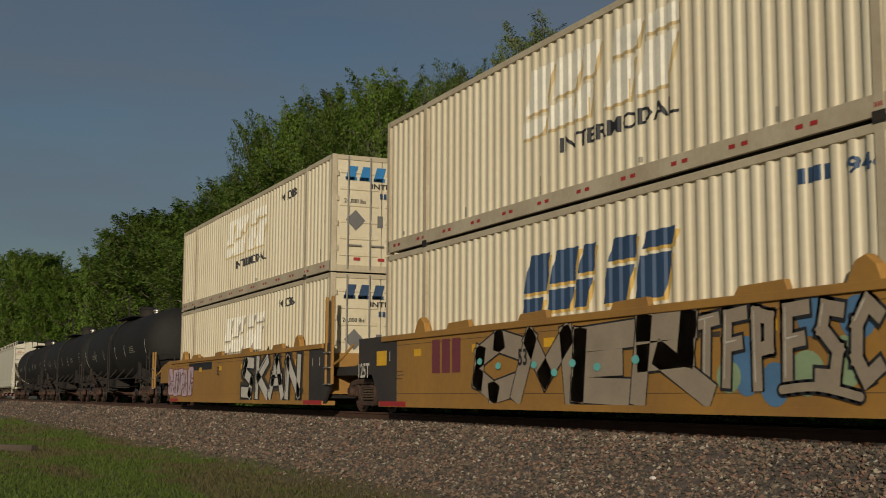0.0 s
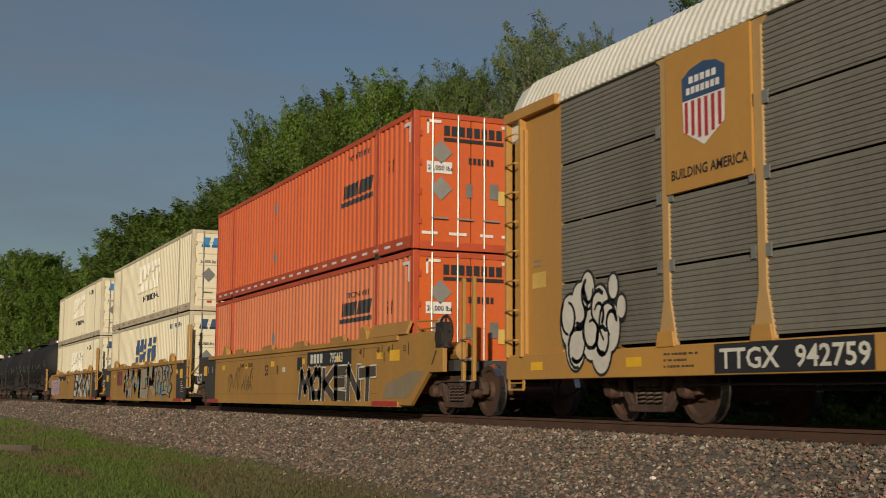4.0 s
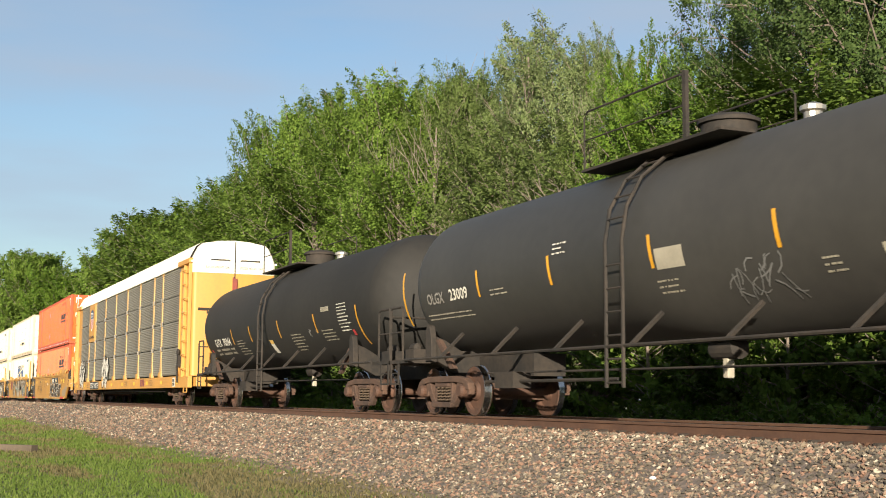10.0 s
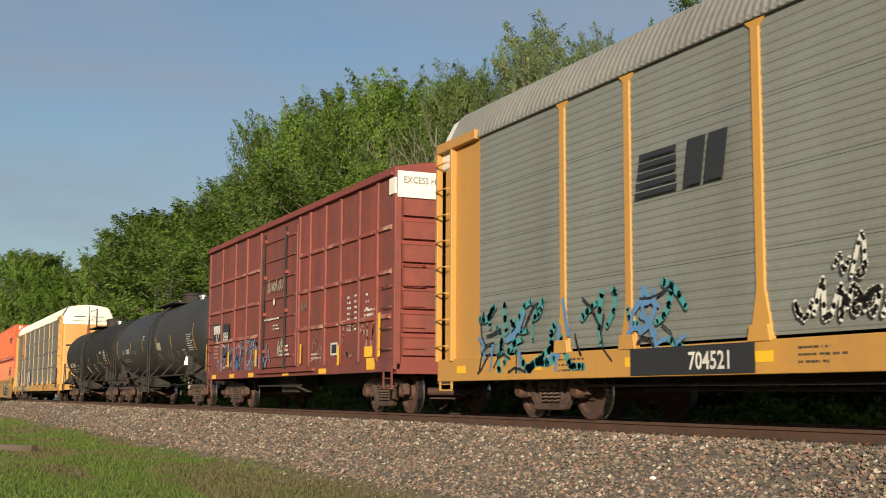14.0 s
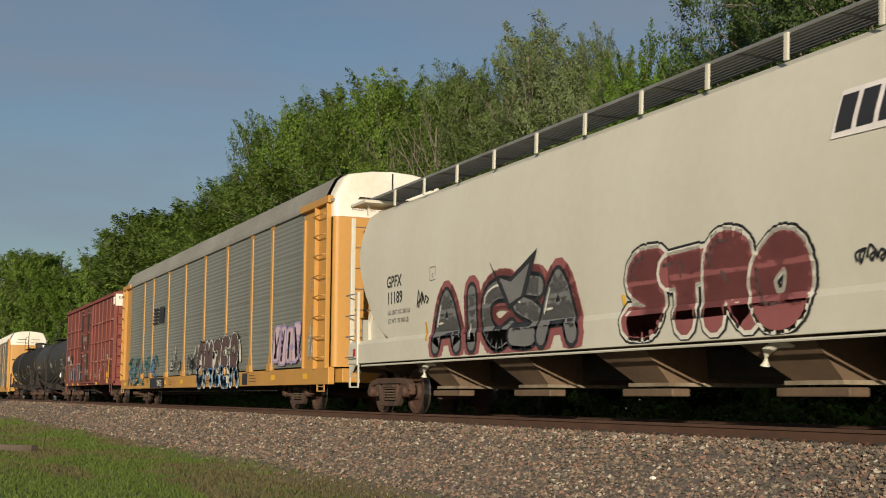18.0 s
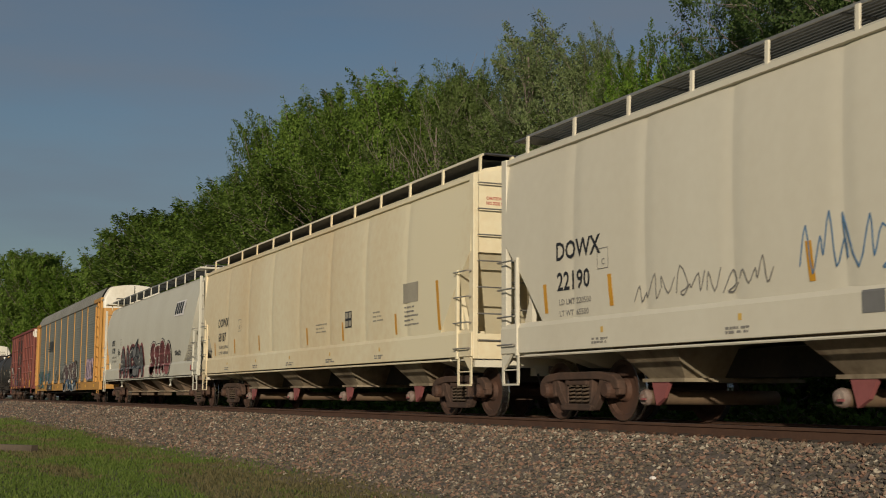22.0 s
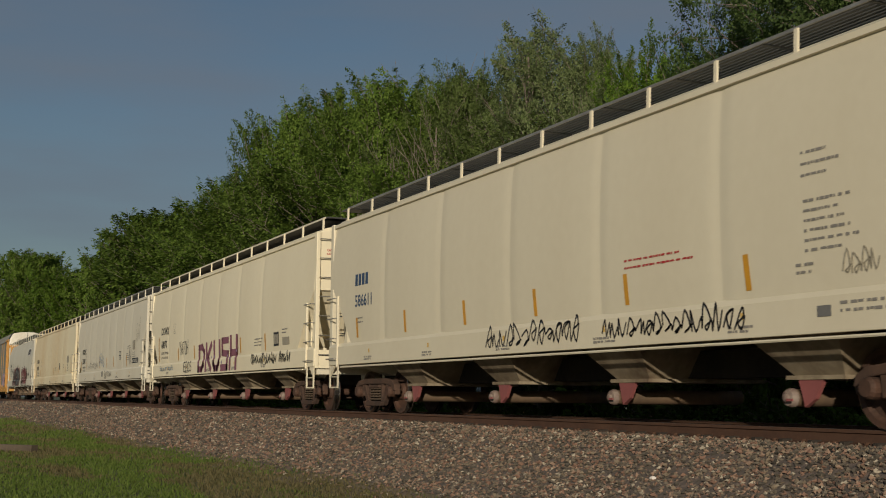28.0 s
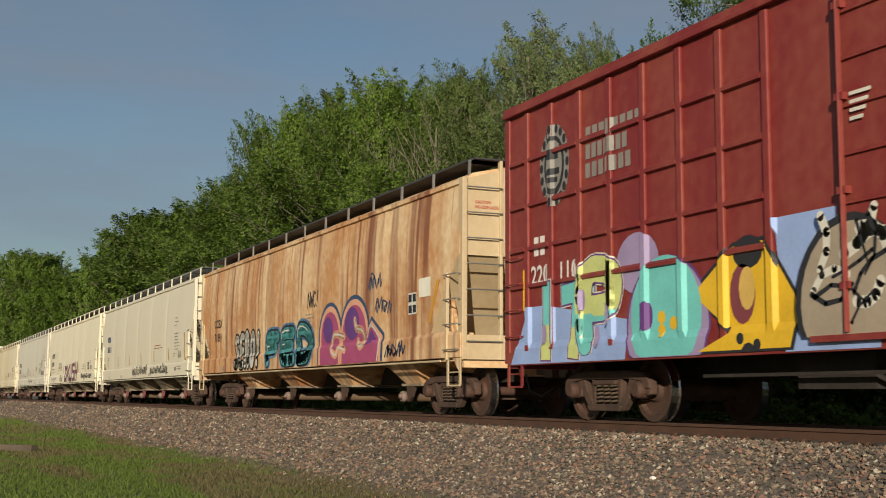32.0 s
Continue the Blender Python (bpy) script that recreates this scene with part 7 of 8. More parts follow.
decal("print_columns", rows_of_bars(12.92, 2.53, 0.25, 7, 0.12, 0.05, 1) + rows_of_bars(13.38, 2.54, 0.25, 7, 0.12, 0.05, 2) + rows_of_bars(14.08, 2.52, 0.2, 3, 0.15, 0.06, 3) + rows_of_bars(14.00, 2.18, 0.9, 2, 0.1, 0.05, 4) + rows_of_bars(10.44, 1.35, 0.8, 2, 0.09, 0.04, 5), red, WHITE_INK, bx, 0.005)
decal("load_print", rows_of_bars(0.88, 1.86, 0.72, 4, 0.11, 0.055, 71), red, FADED_INK, bx, 0.01)
decal("warning_label", [rect(14.06, 1.17, 14.55, 1.39)], red, YELLOW_TAPE, bx, 0.02)
for sd, mt, w, off, n in ((61, WORN_BLUE, 0.075, 0.006, 26), (66, DENIM_INK, 0.055, 0.009, 20), (67, STEEL_INK, 0.03, 0.012, 18), (68, PINK_INK, 0.022, 0.014, 14)):
    splash(bx, 1.37, 1.02, 5.96, 1.95, n, mt, red, sd, w, off)
splash(bx, 5.96, 1.1, 7.32, 1.75, 6, WORN_BLUE, flat(-1.64), 69, 0.04)
scrawl(bx, 6.92, 3.03, 8.5, 3.40, 8, FADED_INK, flat(-1.64), 62, 0.022)
scrawl(bx, 9.56, 2.38, 10.08, 2.77, 3, FADED_INK, red, 63, 0.022)
splash(bx, 12.6, 1.15, 15.1, 2.1, 12, WORN_PINK, red, 64, 0.045)
splash(bx, 9.9, 1.15, 11.7, 2.0, 10, WORN_PINK, red, 641, 0.03)
scrawl(bx, 7.9, 1.35, 8.5, 1.9, 3, FADED_INK, flat(-1.64), 65, 0.03)
decal("door_lettering", rows_of_bars(6.6, 2.36, 2.0, 1, 0.1, 0.05, 7) + rows_of_bars(7.5, 2.18, 0.6, 2, 0.09, 0.045, 8) + rows_of_bars(8.1, 1.62, 1.0, 3, 0.11, 0.05, 9) + [disc(7.55, 2.78, 0.09, 12)], flat(-1.64), WHITE_INK, bx, 0.006)

cp = boxcar(249.6, 15.6, 5.08, 2.25, 13.4, CP_RED, CP_RED, "deep red boxcar with bright multicoloured spray painting on its lower half",
            [0.78, 1.56, 2.41, 3.25, 4.10, 4.95, 5.80, 6.68, 12.6, 13.7, 14.7],
            (7.55, 12.0), [2.06, 2.65, 3.35, 4.08], False)
truck(cp, 2.25, 249.6)
truck(cp, 13.4, 249.6)
plug_door(cp, 7.82, 11.8, 1.08, 4.7, CP_RED, CP_RED, [7.99, 9.6, 10.3, 11.2])
cr = over_posts([0.78, 1.56, 2.41, 3.25, 4.10, 4.95, 5.80, 6.68])
decal("emblem", [disc(1.63, 3.89, 0.46, 24, 0.64)], cr, GREY_INK, cp, 0.006, 0.05, 0.1, label="grey oval railway emblem with a dark wreath")
decals("wreath_leaf", [disc(1.63 + 0.40 * math.cos(a * 0.349), 3.89 + 0.57 * math.sin(a * 0.349), 0.055, 8, 0.075) for a in range(18)], cr, BLACK_INK, cp, 0.009, 0.05, 0.1)
decal("emblem_ring", [disc(1.63, 3.89, 0.31, 22, 0.46)], cr, BLACK_INK, cp, 0.009, 0.05, 0.1)
decal("emblem_field", [disc(1.63, 3.90, 0.25, 20, 0.38)], cr, GREY_INK, cp, 0.012, 0.05, 0.1)
decals("emblem_bar", [rect(1.50, 3.98, 1.76, 4.14), rect(1.46, 3.74, 1.80, 3.84), rect(1.52, 3.62, 1.74, 3.70)], cr, BLACK_INK, cp, 0.015, 0.05, 0.1)
decals("railway_name", blocks(2.57, 4.07, 8, 1.5, 0.22) + blocks(2.57, 3.81, 7, 1.15, 0.22) + blocks(2.56, 3.53, 7, 1.25, 0.22), cr, GREY_INK, cp, 0.006, 0.05, 0.1, label="faded railway name as plain bars")
decal("owner_mark", blocks(0.97, 2.54, 2, 0.4, 0.3), cr, WHITE_TAPE, cp, 0.006, 0.05, 0.1)
lettering(cp, "220", 0.93, 2.09, 0.29, WHITE_TAPE, cr, 0.95, 0.040, 0.05)
lettering(cp, "110", 1.79, 2.08, 0.29, WHITE_TAPE, cr, 0.95, 0.040, 0.05)
decals("yellow_stripe", [rect(0.60, 1.7, 0.72, 2.35)], cr, YELLOW_TAPE, cp, 0.006, 0.05, 0.1)
decal("door_print", [rect(8.11, 3.25 + 0.09 * k, 8.11 + 0.2 + 0.04 * k, 3.25 + 0.04 + 0.09 * k) for k in range(4)], flat(-1.63), WHITE_INK, cp, 0.006)
decals("blue_ground", [[(0.25, 0.86), (3.62, 0.86), (3.71, 1.4), (1.33, 1.75), (0.77, 1.75)], [(6.93, 0.86), (8.39, 0.86), (8.45, 2.4), (6.74, 2.4)]], cr, BABY_INK, cp, 0.005, 0.05, 0.1, label="pale blue painted ground")
graffiti(cp, "IT", 0.95, 2.75, 0.88, 2.15, 0.15, AQUA_INK, PURPLE_INK, cr, 71, edge=0.025, halo=WHITE_INK, glow=0.02, shade=LIME_INK, overlap=1.15, zstep=0.1, step=0.05, square=True, label="aqua and lime spray-painted letters")
graffiti(cp, "P", 2.2, 3.75, 0.95, 2.32, 0.19, LIME_INK, PURPLE_INK, cr, 78, edge=0.025, halo=WHITE_INK, glow=0.02, shade=AQUA_INK, zstep=0.1, step=0.05, off=0.018, label="lime green spray-painted letter")
decals("lilac_drip", [disc(x, z, 0.07, 10, 0.16) for x, z in ((2.5, 1.75), (2.9, 1.2), (3.2, 1.5), (1.35, 1.3))], cr, LILAC_INK, cp, 0.036, 0.05, 0.1)
decal("painted_circle", [above(disc(4.58, 1.28, 0.95, 30, 0.92), 0.87)], cr, PURPLE_INK, cp, 0.012, 0.05, 0.1, label="large aqua painted disc with violet rim")
decal("disc_rim", [above(disc(4.58, 1.28, 0.91, 30, 0.88), 0.87)], cr, LILAC_INK, cp, 0.015, 0.05, 0.1)
decal("disc_fill", [above(disc(4.55, 1.40, 0.80, 30, 0.80), 0.88)], cr, AQUA_INK, cp, 0.018, 0.05, 0.1)
decal("disc_hole", [disc(4.13, 1.42, 0.15, 14, 0.2)], cr, PURPLE_INK, cp, 0.021, 0.05, 0.1)
decals("disc_spot", [disc(4.57 + 0.18 * math.cos(2.1 * k), 1.3 + 0.1 * math.sin(2.1 * k), 0.09, 10) for k in range(3)], cr, SUN_INK, cp, 0.021, 0.05, 0.1)
decal("lilac_dome", [disc(3.90, 2.16, 0.52, 22, 0.42)], cr, LILAC_INK, cp, 0.008, 0.05, 0.1)
yel = [[(5.24, 0.58), (5.93, 1.11), (5.09, 1.65), (5.97, 2.20), (6.60, 2.22), (7.24, 1.36), (7.07, 0.62), (5.91, 0.61)]]
yel[0] = above(yel[0], 0.88)
decal("yellow_figure", yel, cr, BLACK_INK, cp, 0.012, 0.05, 0.1, label="yellow painted shape with black spots")
decal("yellow_fill", [[(6.26 + (x - 6.26) * 0.94, 1.36 + (z - 1.36) * 0.94) for x, z in yel[0]]], cr, SUN_INK, cp, 0.016, 0.05, 0.1)
decals("black_spot", [above(q, 0.88) for q in [disc(6.27, 2.06, 0.28, 14, 0.2), disc(6.29, 0.85, 0.14, 12), disc(6.14, 1.04, 0.07, 10), disc(6.45, 0.96, 0.07, 10), [(5.80, 0.59), (6.98, 0.59), (6.79, 0.72), (6.34, 0.67), (6.03, 0.71)]]], cr, BLACK_INK, cp, 0.020, 0.05, 0.1)
decal("red_mouth", [disc(6.16, 1.57, 0.24, 16, 0.36)], cr, MAROON_INK, cp, 0.020, 0.05, 0.1)
decal("yellow_tongue", [disc(6.25, 1.63, 0.15, 14, 0.26)], cr, GOLD_INK, cp, 0.024, 0.05, 0.1)
decal("pale_disc", [above(disc(8.03, 1.34, 0.85, 26, 0.95), 1.0)], flat(-1.63), BLACK_INK, cp, 0.008, label="pale round painted shape with dark rim")
decal("pale_disc_fill", [above(disc(8.03, 1.34, 0.76, 26, 0.86), 1.0)], flat(-1.63), SILVER_INK, cp, 0.012)
splash(cp, 7.61, 1.1, 8.50, 2.3, 7, BLACK_INK, flat(-1.63), 701, 0.028, 0.016)
splash(cp, 7.61, 1.2, 8.50, 2.3, 6, WHITE_INK, flat(-1.63), 702, 0.07, 0.014)


# ------------------------------------------------------------------ covered hoppers
SIDE = [(1.05, 1.50), (1.50, 1.54), (1.85, 1.555), (2.5, 1.565), (3.2, 1.555), (3.8, 1.525), (4.22, 1.48)]


def on_hopper(x, z):
    z = min(4.22, max(1.05, z))
    for (za, ya), (zb, yb) in zip(SIDE, SIDE[1:]):
        if za <= z <= zb:
            return -(ya + (yb - ya) * (z - za) / (zb - za))
    return -1.5


HZ = 0.08
WORN_CAP = paint("worn_pale_cap", (0.24, 0.19, 0.155), (0.12, 0.065, 0.05), 0.7, big=5, small=20, bump=0.1)
CHUTE = paint("dirty_chute_paint", (0.31, 0.255, 0.17), (0.13, 0.09, 0.055), 0.7, big=1.0, small=8, bump=0.1, streak=True, amount=0.6)


def on_face(x, z):
    """The side as paint meets it: the sill below, the body above."""
    if z < 1.44:
        return -1.576
    return min(on_hopper(x, z), -1.576 + 0.046 * (z - 1.44) / 0.08) if z < 1.53 else on_hopper(x, z)


ROUND = [(1.05, 1.48), (1.6, 1.53), (2.2, 1.56), (2.8, 1.56), (3.3, 1.53), (3.8, 1.44), (4.22, 1.29)]


def on_round(x, z):
    """The side of the hopper with the rounded shoulder."""
    return -float(np.interp(z, [a for a, b in ROUND], [b for a, b in ROUND]))


def hopper(s0, length, tl, tr, mat, dark, board, label, gates="pipe", ribs=(), rounded=False, trim=None, e0=0.0):
    """Covered hopper: side sheets with cut lower corners, sills, end ladders, running boards, outlets."""
    car = rail_car("covered_hopper", s0, label, "hopper car")
    a = e0 + (0.5 if rounded else 0.12)
    trim = trim or mat
    levels = [0.0, 0.12, 0.28, 0.45, 0.62, 0.8, 1.0]

    def ring(x, zb):
        zs = [zb + (4.22 - zb) * k for k in levels]
        near = [(x, (on_round if rounded else on_hopper)(x, z), z) for z in zs]
        roof = [(x, -1.08 if rounded else -1.30, 4.36), (x, -0.7, 4.50), (x, 0.0, 4.53), (x, 0.7, 4.50), (x, 1.08 if rounded else 1.30, 4.36)]
        return near + roof + [(x, -y, z) for x, y, z in near[::-1]]
    z_lo = 1.12
    if rounded:
        steps = [(a, 3.4), (a + 0.2, 2.98), (a + 0.5, 2.52), (a + 0.97, 1.99), (a + 1.5, 1.64), (a + 2.1, 1.38), (a + 2.6, z_lo)]
    else:
        steps = [(a, 2.88), (a + 0.5, 2.42), (a + 1.3, 1.5), (a + 1.6, z_lo)]
    def seam(x):
        """A shallow groove where two sheets are welded together."""
        rows = []
        for dx, k in ((-0.30, 1.0), (-0.10, 0.9965), (-0.02, 0.9905), (0.02, 0.9905), (0.10, 0.9965), (0.30, 1.0)):
            rows.append([(px, py * k, pz) for px, py, pz in ring(x + dx, z_lo)])
        return rows

    middle = [r for x in ribs for r in seam(x)]
    rings = [ring(x, z) for x, z in steps] + middle + [ring(length - (x - e0), z) for x, z in steps[::-1]]
    shell = Geo().loft(rings)
    around, last = len(rings[0]), len(rings) - 1
    for k in range(len(steps) - 1):
        for seg in (k, last - 1 - k):
            shell.mi[seg * around + around - 1] = 1
    part("body", shell, [mat, trim], car, "smooth welded hopper body", smooth=True)
    for s in (-1, 1):
        y0, y1 = sorted((s * 1.575, s * 1.50))
        part("side_sill", Geo().along_x([(s * 1.50, 1.04), (s * 1.575, 1.04), (s * 1.575, 1.44), (s * 1.53, 1.52), (s * 1.48, 1.52)], e0 + 0.05, length - 0.05), mat, car, "flat side sill", bevel=0.01)
        part("sill_pipe", Geo().tube([(e0 + 0.9, s * 1.57, 0.99), (length - 0.9, s * 1.57, 0.99)], 0.02, 6), trim, car, "thin pipe under the sill")
        if not rounded:
            part("top_chord", Geo().along_x([(s * 1.44, 4.14), (s * 1.535, 4.16), (s * 1.535, 4.235), (s * 1.40, 4.29)], e0 + 0.1, length - 0.1), mat, car, "raised top chord")
    # roof walk
    for s in (-1, 1):
        walkway = Geo()
        if board is GRATING_GREY:
            for k in range(8):
                y = s * (0.64 + 0.087 * k)
                walkway.box(e0 + 0.5, length - 0.12, *sorted((y, y + s * 0.05)), 4.60, 4.62)
            for k in range(11):
                x = e0 + 0.6 + (length - e0 - 0.9) * k / 10
                walkway.box(x, x + 0.06, *sorted((s * 1.30, s * 0.62)), 4.585, 4.60)
        else:
            walkway.box(e0 + 0.5, length - 0.12, *sorted((s * 1.30, s * 0.62)), 4.60, 4.63)
        part("running_board", walkway, board, car, "grated roof walkway")
        part("board_edge", Geo().box(e0 + 0.5, length - 0.12, *sorted((s * 1.325, s * 1.30)), 4.595, 4.635), STAINLESS if board is GRATING_GREY else GRATING if mat is HOP_RUST else dark, car)
        for k in range(13):
            x = e0 + 0.56 + (length - e0 - 0.75) * k / 12
            part("board_bracket", Geo().along_y([(x - 0.03, 4.27), (x + 0.03, 4.27), (x + 0.05, 4.60), (x - 0.01, 4.60)], *sorted((s * 1.36, s * 1.325))), STAINLESS if mat is HOP_RUST else trim, car)
    part("hatch_cover", Geo().box(1.2, length - 1.2, -0.35, 0.35, 4.52, 4.66), mat, car, "long trough hatch")
    for x, sg in ((e0, 1), (length, -1)):
        X = lambda d: x + sg * d
        for y in (-1.55, 1.45):
            part("corner_post", Geo().box(*sorted((X(0.02), X(0.09 if rounded else 0.20))), y, y + 0.10, 1.0, 4.26), trim, car, "upright corner post", bevel=0.012)
        if not rounded:
            part("end_sheet", Geo().add([(X(0.075), -1.46, 2.86), (X(0.075), 1.46, 2.86), (X(0.075), 1.46, 4.24), (X(0.075), 0.7, 4.46), (X(0.075), -0.7, 4.46), (X(0.075), -1.46, 4.24), (X(0.118), -1.46, 2.86), (X(0.118), 1.46, 2.86), (X(0.118), 1.46, 4.24), (X(0.118), 0.7, 4.46), (X(0.118), -0.7, 4.46), (X(0.118), -1.46, 4.24)],
             [(0, 1, 2, 3, 4, 5), (6, 11, 10, 9, 8, 7), (0, 6, 7, 1), (1, 7, 8, 2), (2, 8, 9, 3), (3, 9, 10, 4), (4, 10, 11, 5), (5, 11, 6, 0)]), trim, car, "upper end sheet")
        if not rounded:
            part("end_sill_panel", Geo().box(*sorted((X(0.03), X(0.07))), -1.45, 1.45, 1.0, 1.44), trim, car, "flat panel of the end sill", bevel=0.01)
        part("crossover_board", Geo().box(*sorted((X(0.02), X(0.48))), -1.30, 1.30, 4.60, 4.63), board, car, "grated end walkway")
        if not rounded:
            for words, z in (("CAUTION", 3.80), ("NO SIDE LADDER", 3.71)):
                note = lettering(car, words, 0, 0, 0.055, RED_INK, flat(0), 0.9, name="caution_words")
                note.matrix_basis = pose(X(0.070), -1.28 if sg < 0 else 1.28, z, 0, 0, -90 * sg)
        part("end_post", Geo().box(*sorted((X(0.02), X(0.12))), -0.80, -0.74, 1.0, 4.62), trim, car, bevel=0.01)
        for y in (-0.35, 0.25):
            part("slope_post", Geo().box(*sorted((X(0.12), X(0.3))), y, y + 0.1, 1.0, 2.95), trim, car, bevel=0.01)
        part("end_platform", Geo().box(*sorted((X(0.08), X(1.2))), -1.48, 1.48, 0.98, 1.10).box(*sorted((X(0.08), X(0.16))), -1.48, 1.48, 0.86, 1.0), dark, car)
        part("slope_brace", Geo().along_y([(X(0.35), 1.1), (X(0.5), 1.1), (X(0.95), 2.1), (X(0.85), 2.15)], -1.40, -1.33).box(*sorted((X(0.75), X(0.85))), -1.42, -1.34, 1.1, 1.95), mat, car)
        part("brake_box", Geo().box(*sorted((X(0.42), X(0.8))), -1.45, -1.12, 1.1, 1.5), mat, car, bevel=0.02)
        # end ladder beside the corner and low grab irons on the side
        grab_irons(car, [((X(0.05), -1.47, 1.32 + 0.46 * k), (X(0.05), -0.77, 1.32 + 0.46 * k), (-sg * 0.07, 0, 0)) for k in range(7)], STAINLESS)
        part("side_ladder_post", Geo().box(*sorted((X(0.59), X(0.66))), -1.60, -1.54, 1.0, 2.58), trim, car, bevel=0.008)
        grab_irons(car, [((X(0.08), -1.56, 1.18 + 0.45 * k), (X(0.63), -1.56, 1.18 + 0.45 * k), (0, -0.09, 0)) for k in range(4)], STAINLESS)
        stirrup(car, X(0.36), 0.52, 1.02, trim, -1.55, 0.46)
        part("stirrup_gusset", Geo().along_y([(X(0.12), 1.03), (X(0.40), 1.03), (X(0.14), 0.8)], -1.56, -1.52), mat, car)
        coupler(car, x, -sg)
        bx = tl if sg > 0 else tr
        part("bolster", Geo().along_x([(-1.45, 1.02), (1.45, 1.02), (0.7, 0.80), (-0.7, 0.80)], bx - 0.22, bx + 0.22).box(*sorted((X(0.1), X(3.2))), -0.28, 0.28, 0.72, 1.02), dark, car)
    # outlets
    lo, hi = (tl + 0.3, tr + 0.1) if gates == "pipe" else (tl + 1.25, tr - 1.25)
    n = 4
    d = (hi - lo) / n
    for k in range(n):
        c = lo + d * (k + 0.5)
        zb = 0.56 if gates == "pipe" else 0.50
        a0, a1 = (0.78, 0.78) if gates == "pipe" else (d * 0.31, d * 0.11)
        top = [(c - a0, -1.36, 1.06), (c + a1, -1.36, 1.06), (c + a1, 1.36, 1.06), (c - a0, 1.36, 1.06)]
        mid = [(c - 0.42, -0.95, zb + 0.05), (c + 0.42, -0.95, zb + 0.05), (c + 0.42, 0.95, zb + 0.05), (c - 0.42, 0.95, zb + 0.05)]
        ch = part("outlet_chute", Geo().loft([mid, top]), dark if gates != "pipe" else mat if mat is HOP_RUST else CHUTE, car, "funnel-shaped discharge chute")
        part("chute_flange", Geo().box(c - 0.5, c + 0.5, -1.02, 1.02, zb, zb + 0.05), CHUTE, ch)
        if gates == "pipe":
            part("outlet_pipe", Geo().lathe_y([(-1.0, 0.02), (-1.0, 0.105), (1.25, 0.105), (1.25, 0.02)], 16, (c - 0.42, 0.35)), PIPE, ch, "tan discharge pipe lying across the car", smooth=True)
            part("pipe_cap", Geo().lathe_y([(-1.12, 0.02), (-1.11, 0.045), (-1.08, 0.05), (-1.07, 0.095), (-1.03, 0.115), (-0.99, 0.115)], 16, (c - 0.42, 0.35)), WORN_CAP, ch, "pale round pipe cap", smooth=True)
            part("gate_tag", Geo().box(c - 0.36, c - 0.25, -1.145, -1.13, 0.31, 0.34), BRICK_INK, ch, "red gate marking")
            part("gate_bracket", Geo().along_y([(c - 0.30, zb), (c + 0.12, zb), (c - 0.02, 0.34), (c - 0.2, 0.24)], -1.0, -0.94), TRUCK if mat is HOP_RUST else BRICK_INK, ch, "red gate bracket")
        else:
            part("gate_board", Geo().box(c - 0.62, c + 0.62, -1.05, -0.75, 0.36, 0.47), PIPE, ch, bevel=0.02)
            if k in (0, 3):
                part("elbow_pipe", Geo().tube([(c - 0.5, -1.3, 0.72), (c - 0.46, -1.3, 0.90), (c - 0.3, -1.28, 0.98), (c + 0.1, -1.2, 0.98)], 0.06, 10), mat, ch, "bent pipe with red end")
    if rounded:
        for x, sg in ((e0, 1), (length, -1)):
            part("end_skirt", Geo().along_y([(x + sg * u, z) for u, z in ((2.8, 1.1), (0.3, 1.1), (0.3, 2.0), (1.2, 1.95))], -1.36, -1.32), mat, car, "flat plate behind the rounded body end")
    # center sill drawn large and black to carry the shade between the chutes
    part("center_sill", Geo().box(e0 + 0.3, length - 0.3, -0.3, 0.3, 0.62, 1.0), BLACK_STEEL, car)
    return car


def stripes(car, xs, z0, z1, w=0.10, lean=-0.10, mat=None):
    for x in xs:
        decal("reflector_stripe", [rect(x, z0, x + w, z1, lean)], on_face, mat or AMBER_TAPE, car, 0.006, 0, HZ, "upright amber reflective stripe")


def hprint(car, x, z, width, n, seed, mat=None, pitch=0.085):
    decal("small_print", rows_of_bars(x, z, width, n, pitch, 0.035, seed), on_face, mat or GREY_INK, car, 0.006, 0, HZ)


def marks(car, x, z, digits, size=0.24, mat=None, gap=0.42, n=4, code="", load=()):
    """Owner's code, number and load lines."""
    if code:
        lettering(car, code, x - 0.03, z, size, mat or BLACK_INK, on_face, 1.0, 0.006, 0, HZ)
    else:
        decal("owner_mark", blocks(x, z, n, size * 3.3, size, 0.28), on_face, mat or BLACK_INK, car, 0.006, 0, HZ)
    lettering(car, digits, x, z - gap, size, mat or BLACK_INK, on_face, 1.0, 0.006, 0, HZ)
    for k, words in enumerate(load):
        lettering(car, words, x + 0.05, z - gap - 0.22 - 0.17 * k, 0.085, GREY_INK, on_face, 1.15, 0.006, 0, HZ, name="load_print")


def plate_box(car, x, z, size=0.34):
    """Thin square frame with a clearance letter in it."""
    t = 0.012
    decal("plate_box", [rect(x, z, x + size, z + t), rect(x, z + size - t, x + size, z + size), rect(x, z + t, x + t, z + size - t), rect(x + size - t, z + t, x + size, z + size - t)], on_face, GREY_INK, car, 0.006, 0, HZ)
    lettering(car, "C", x + size * 0.38, z + size * 0.2, size * 0.3, GREY_INK, on_face, 1.0, 0.006, 0, HZ)


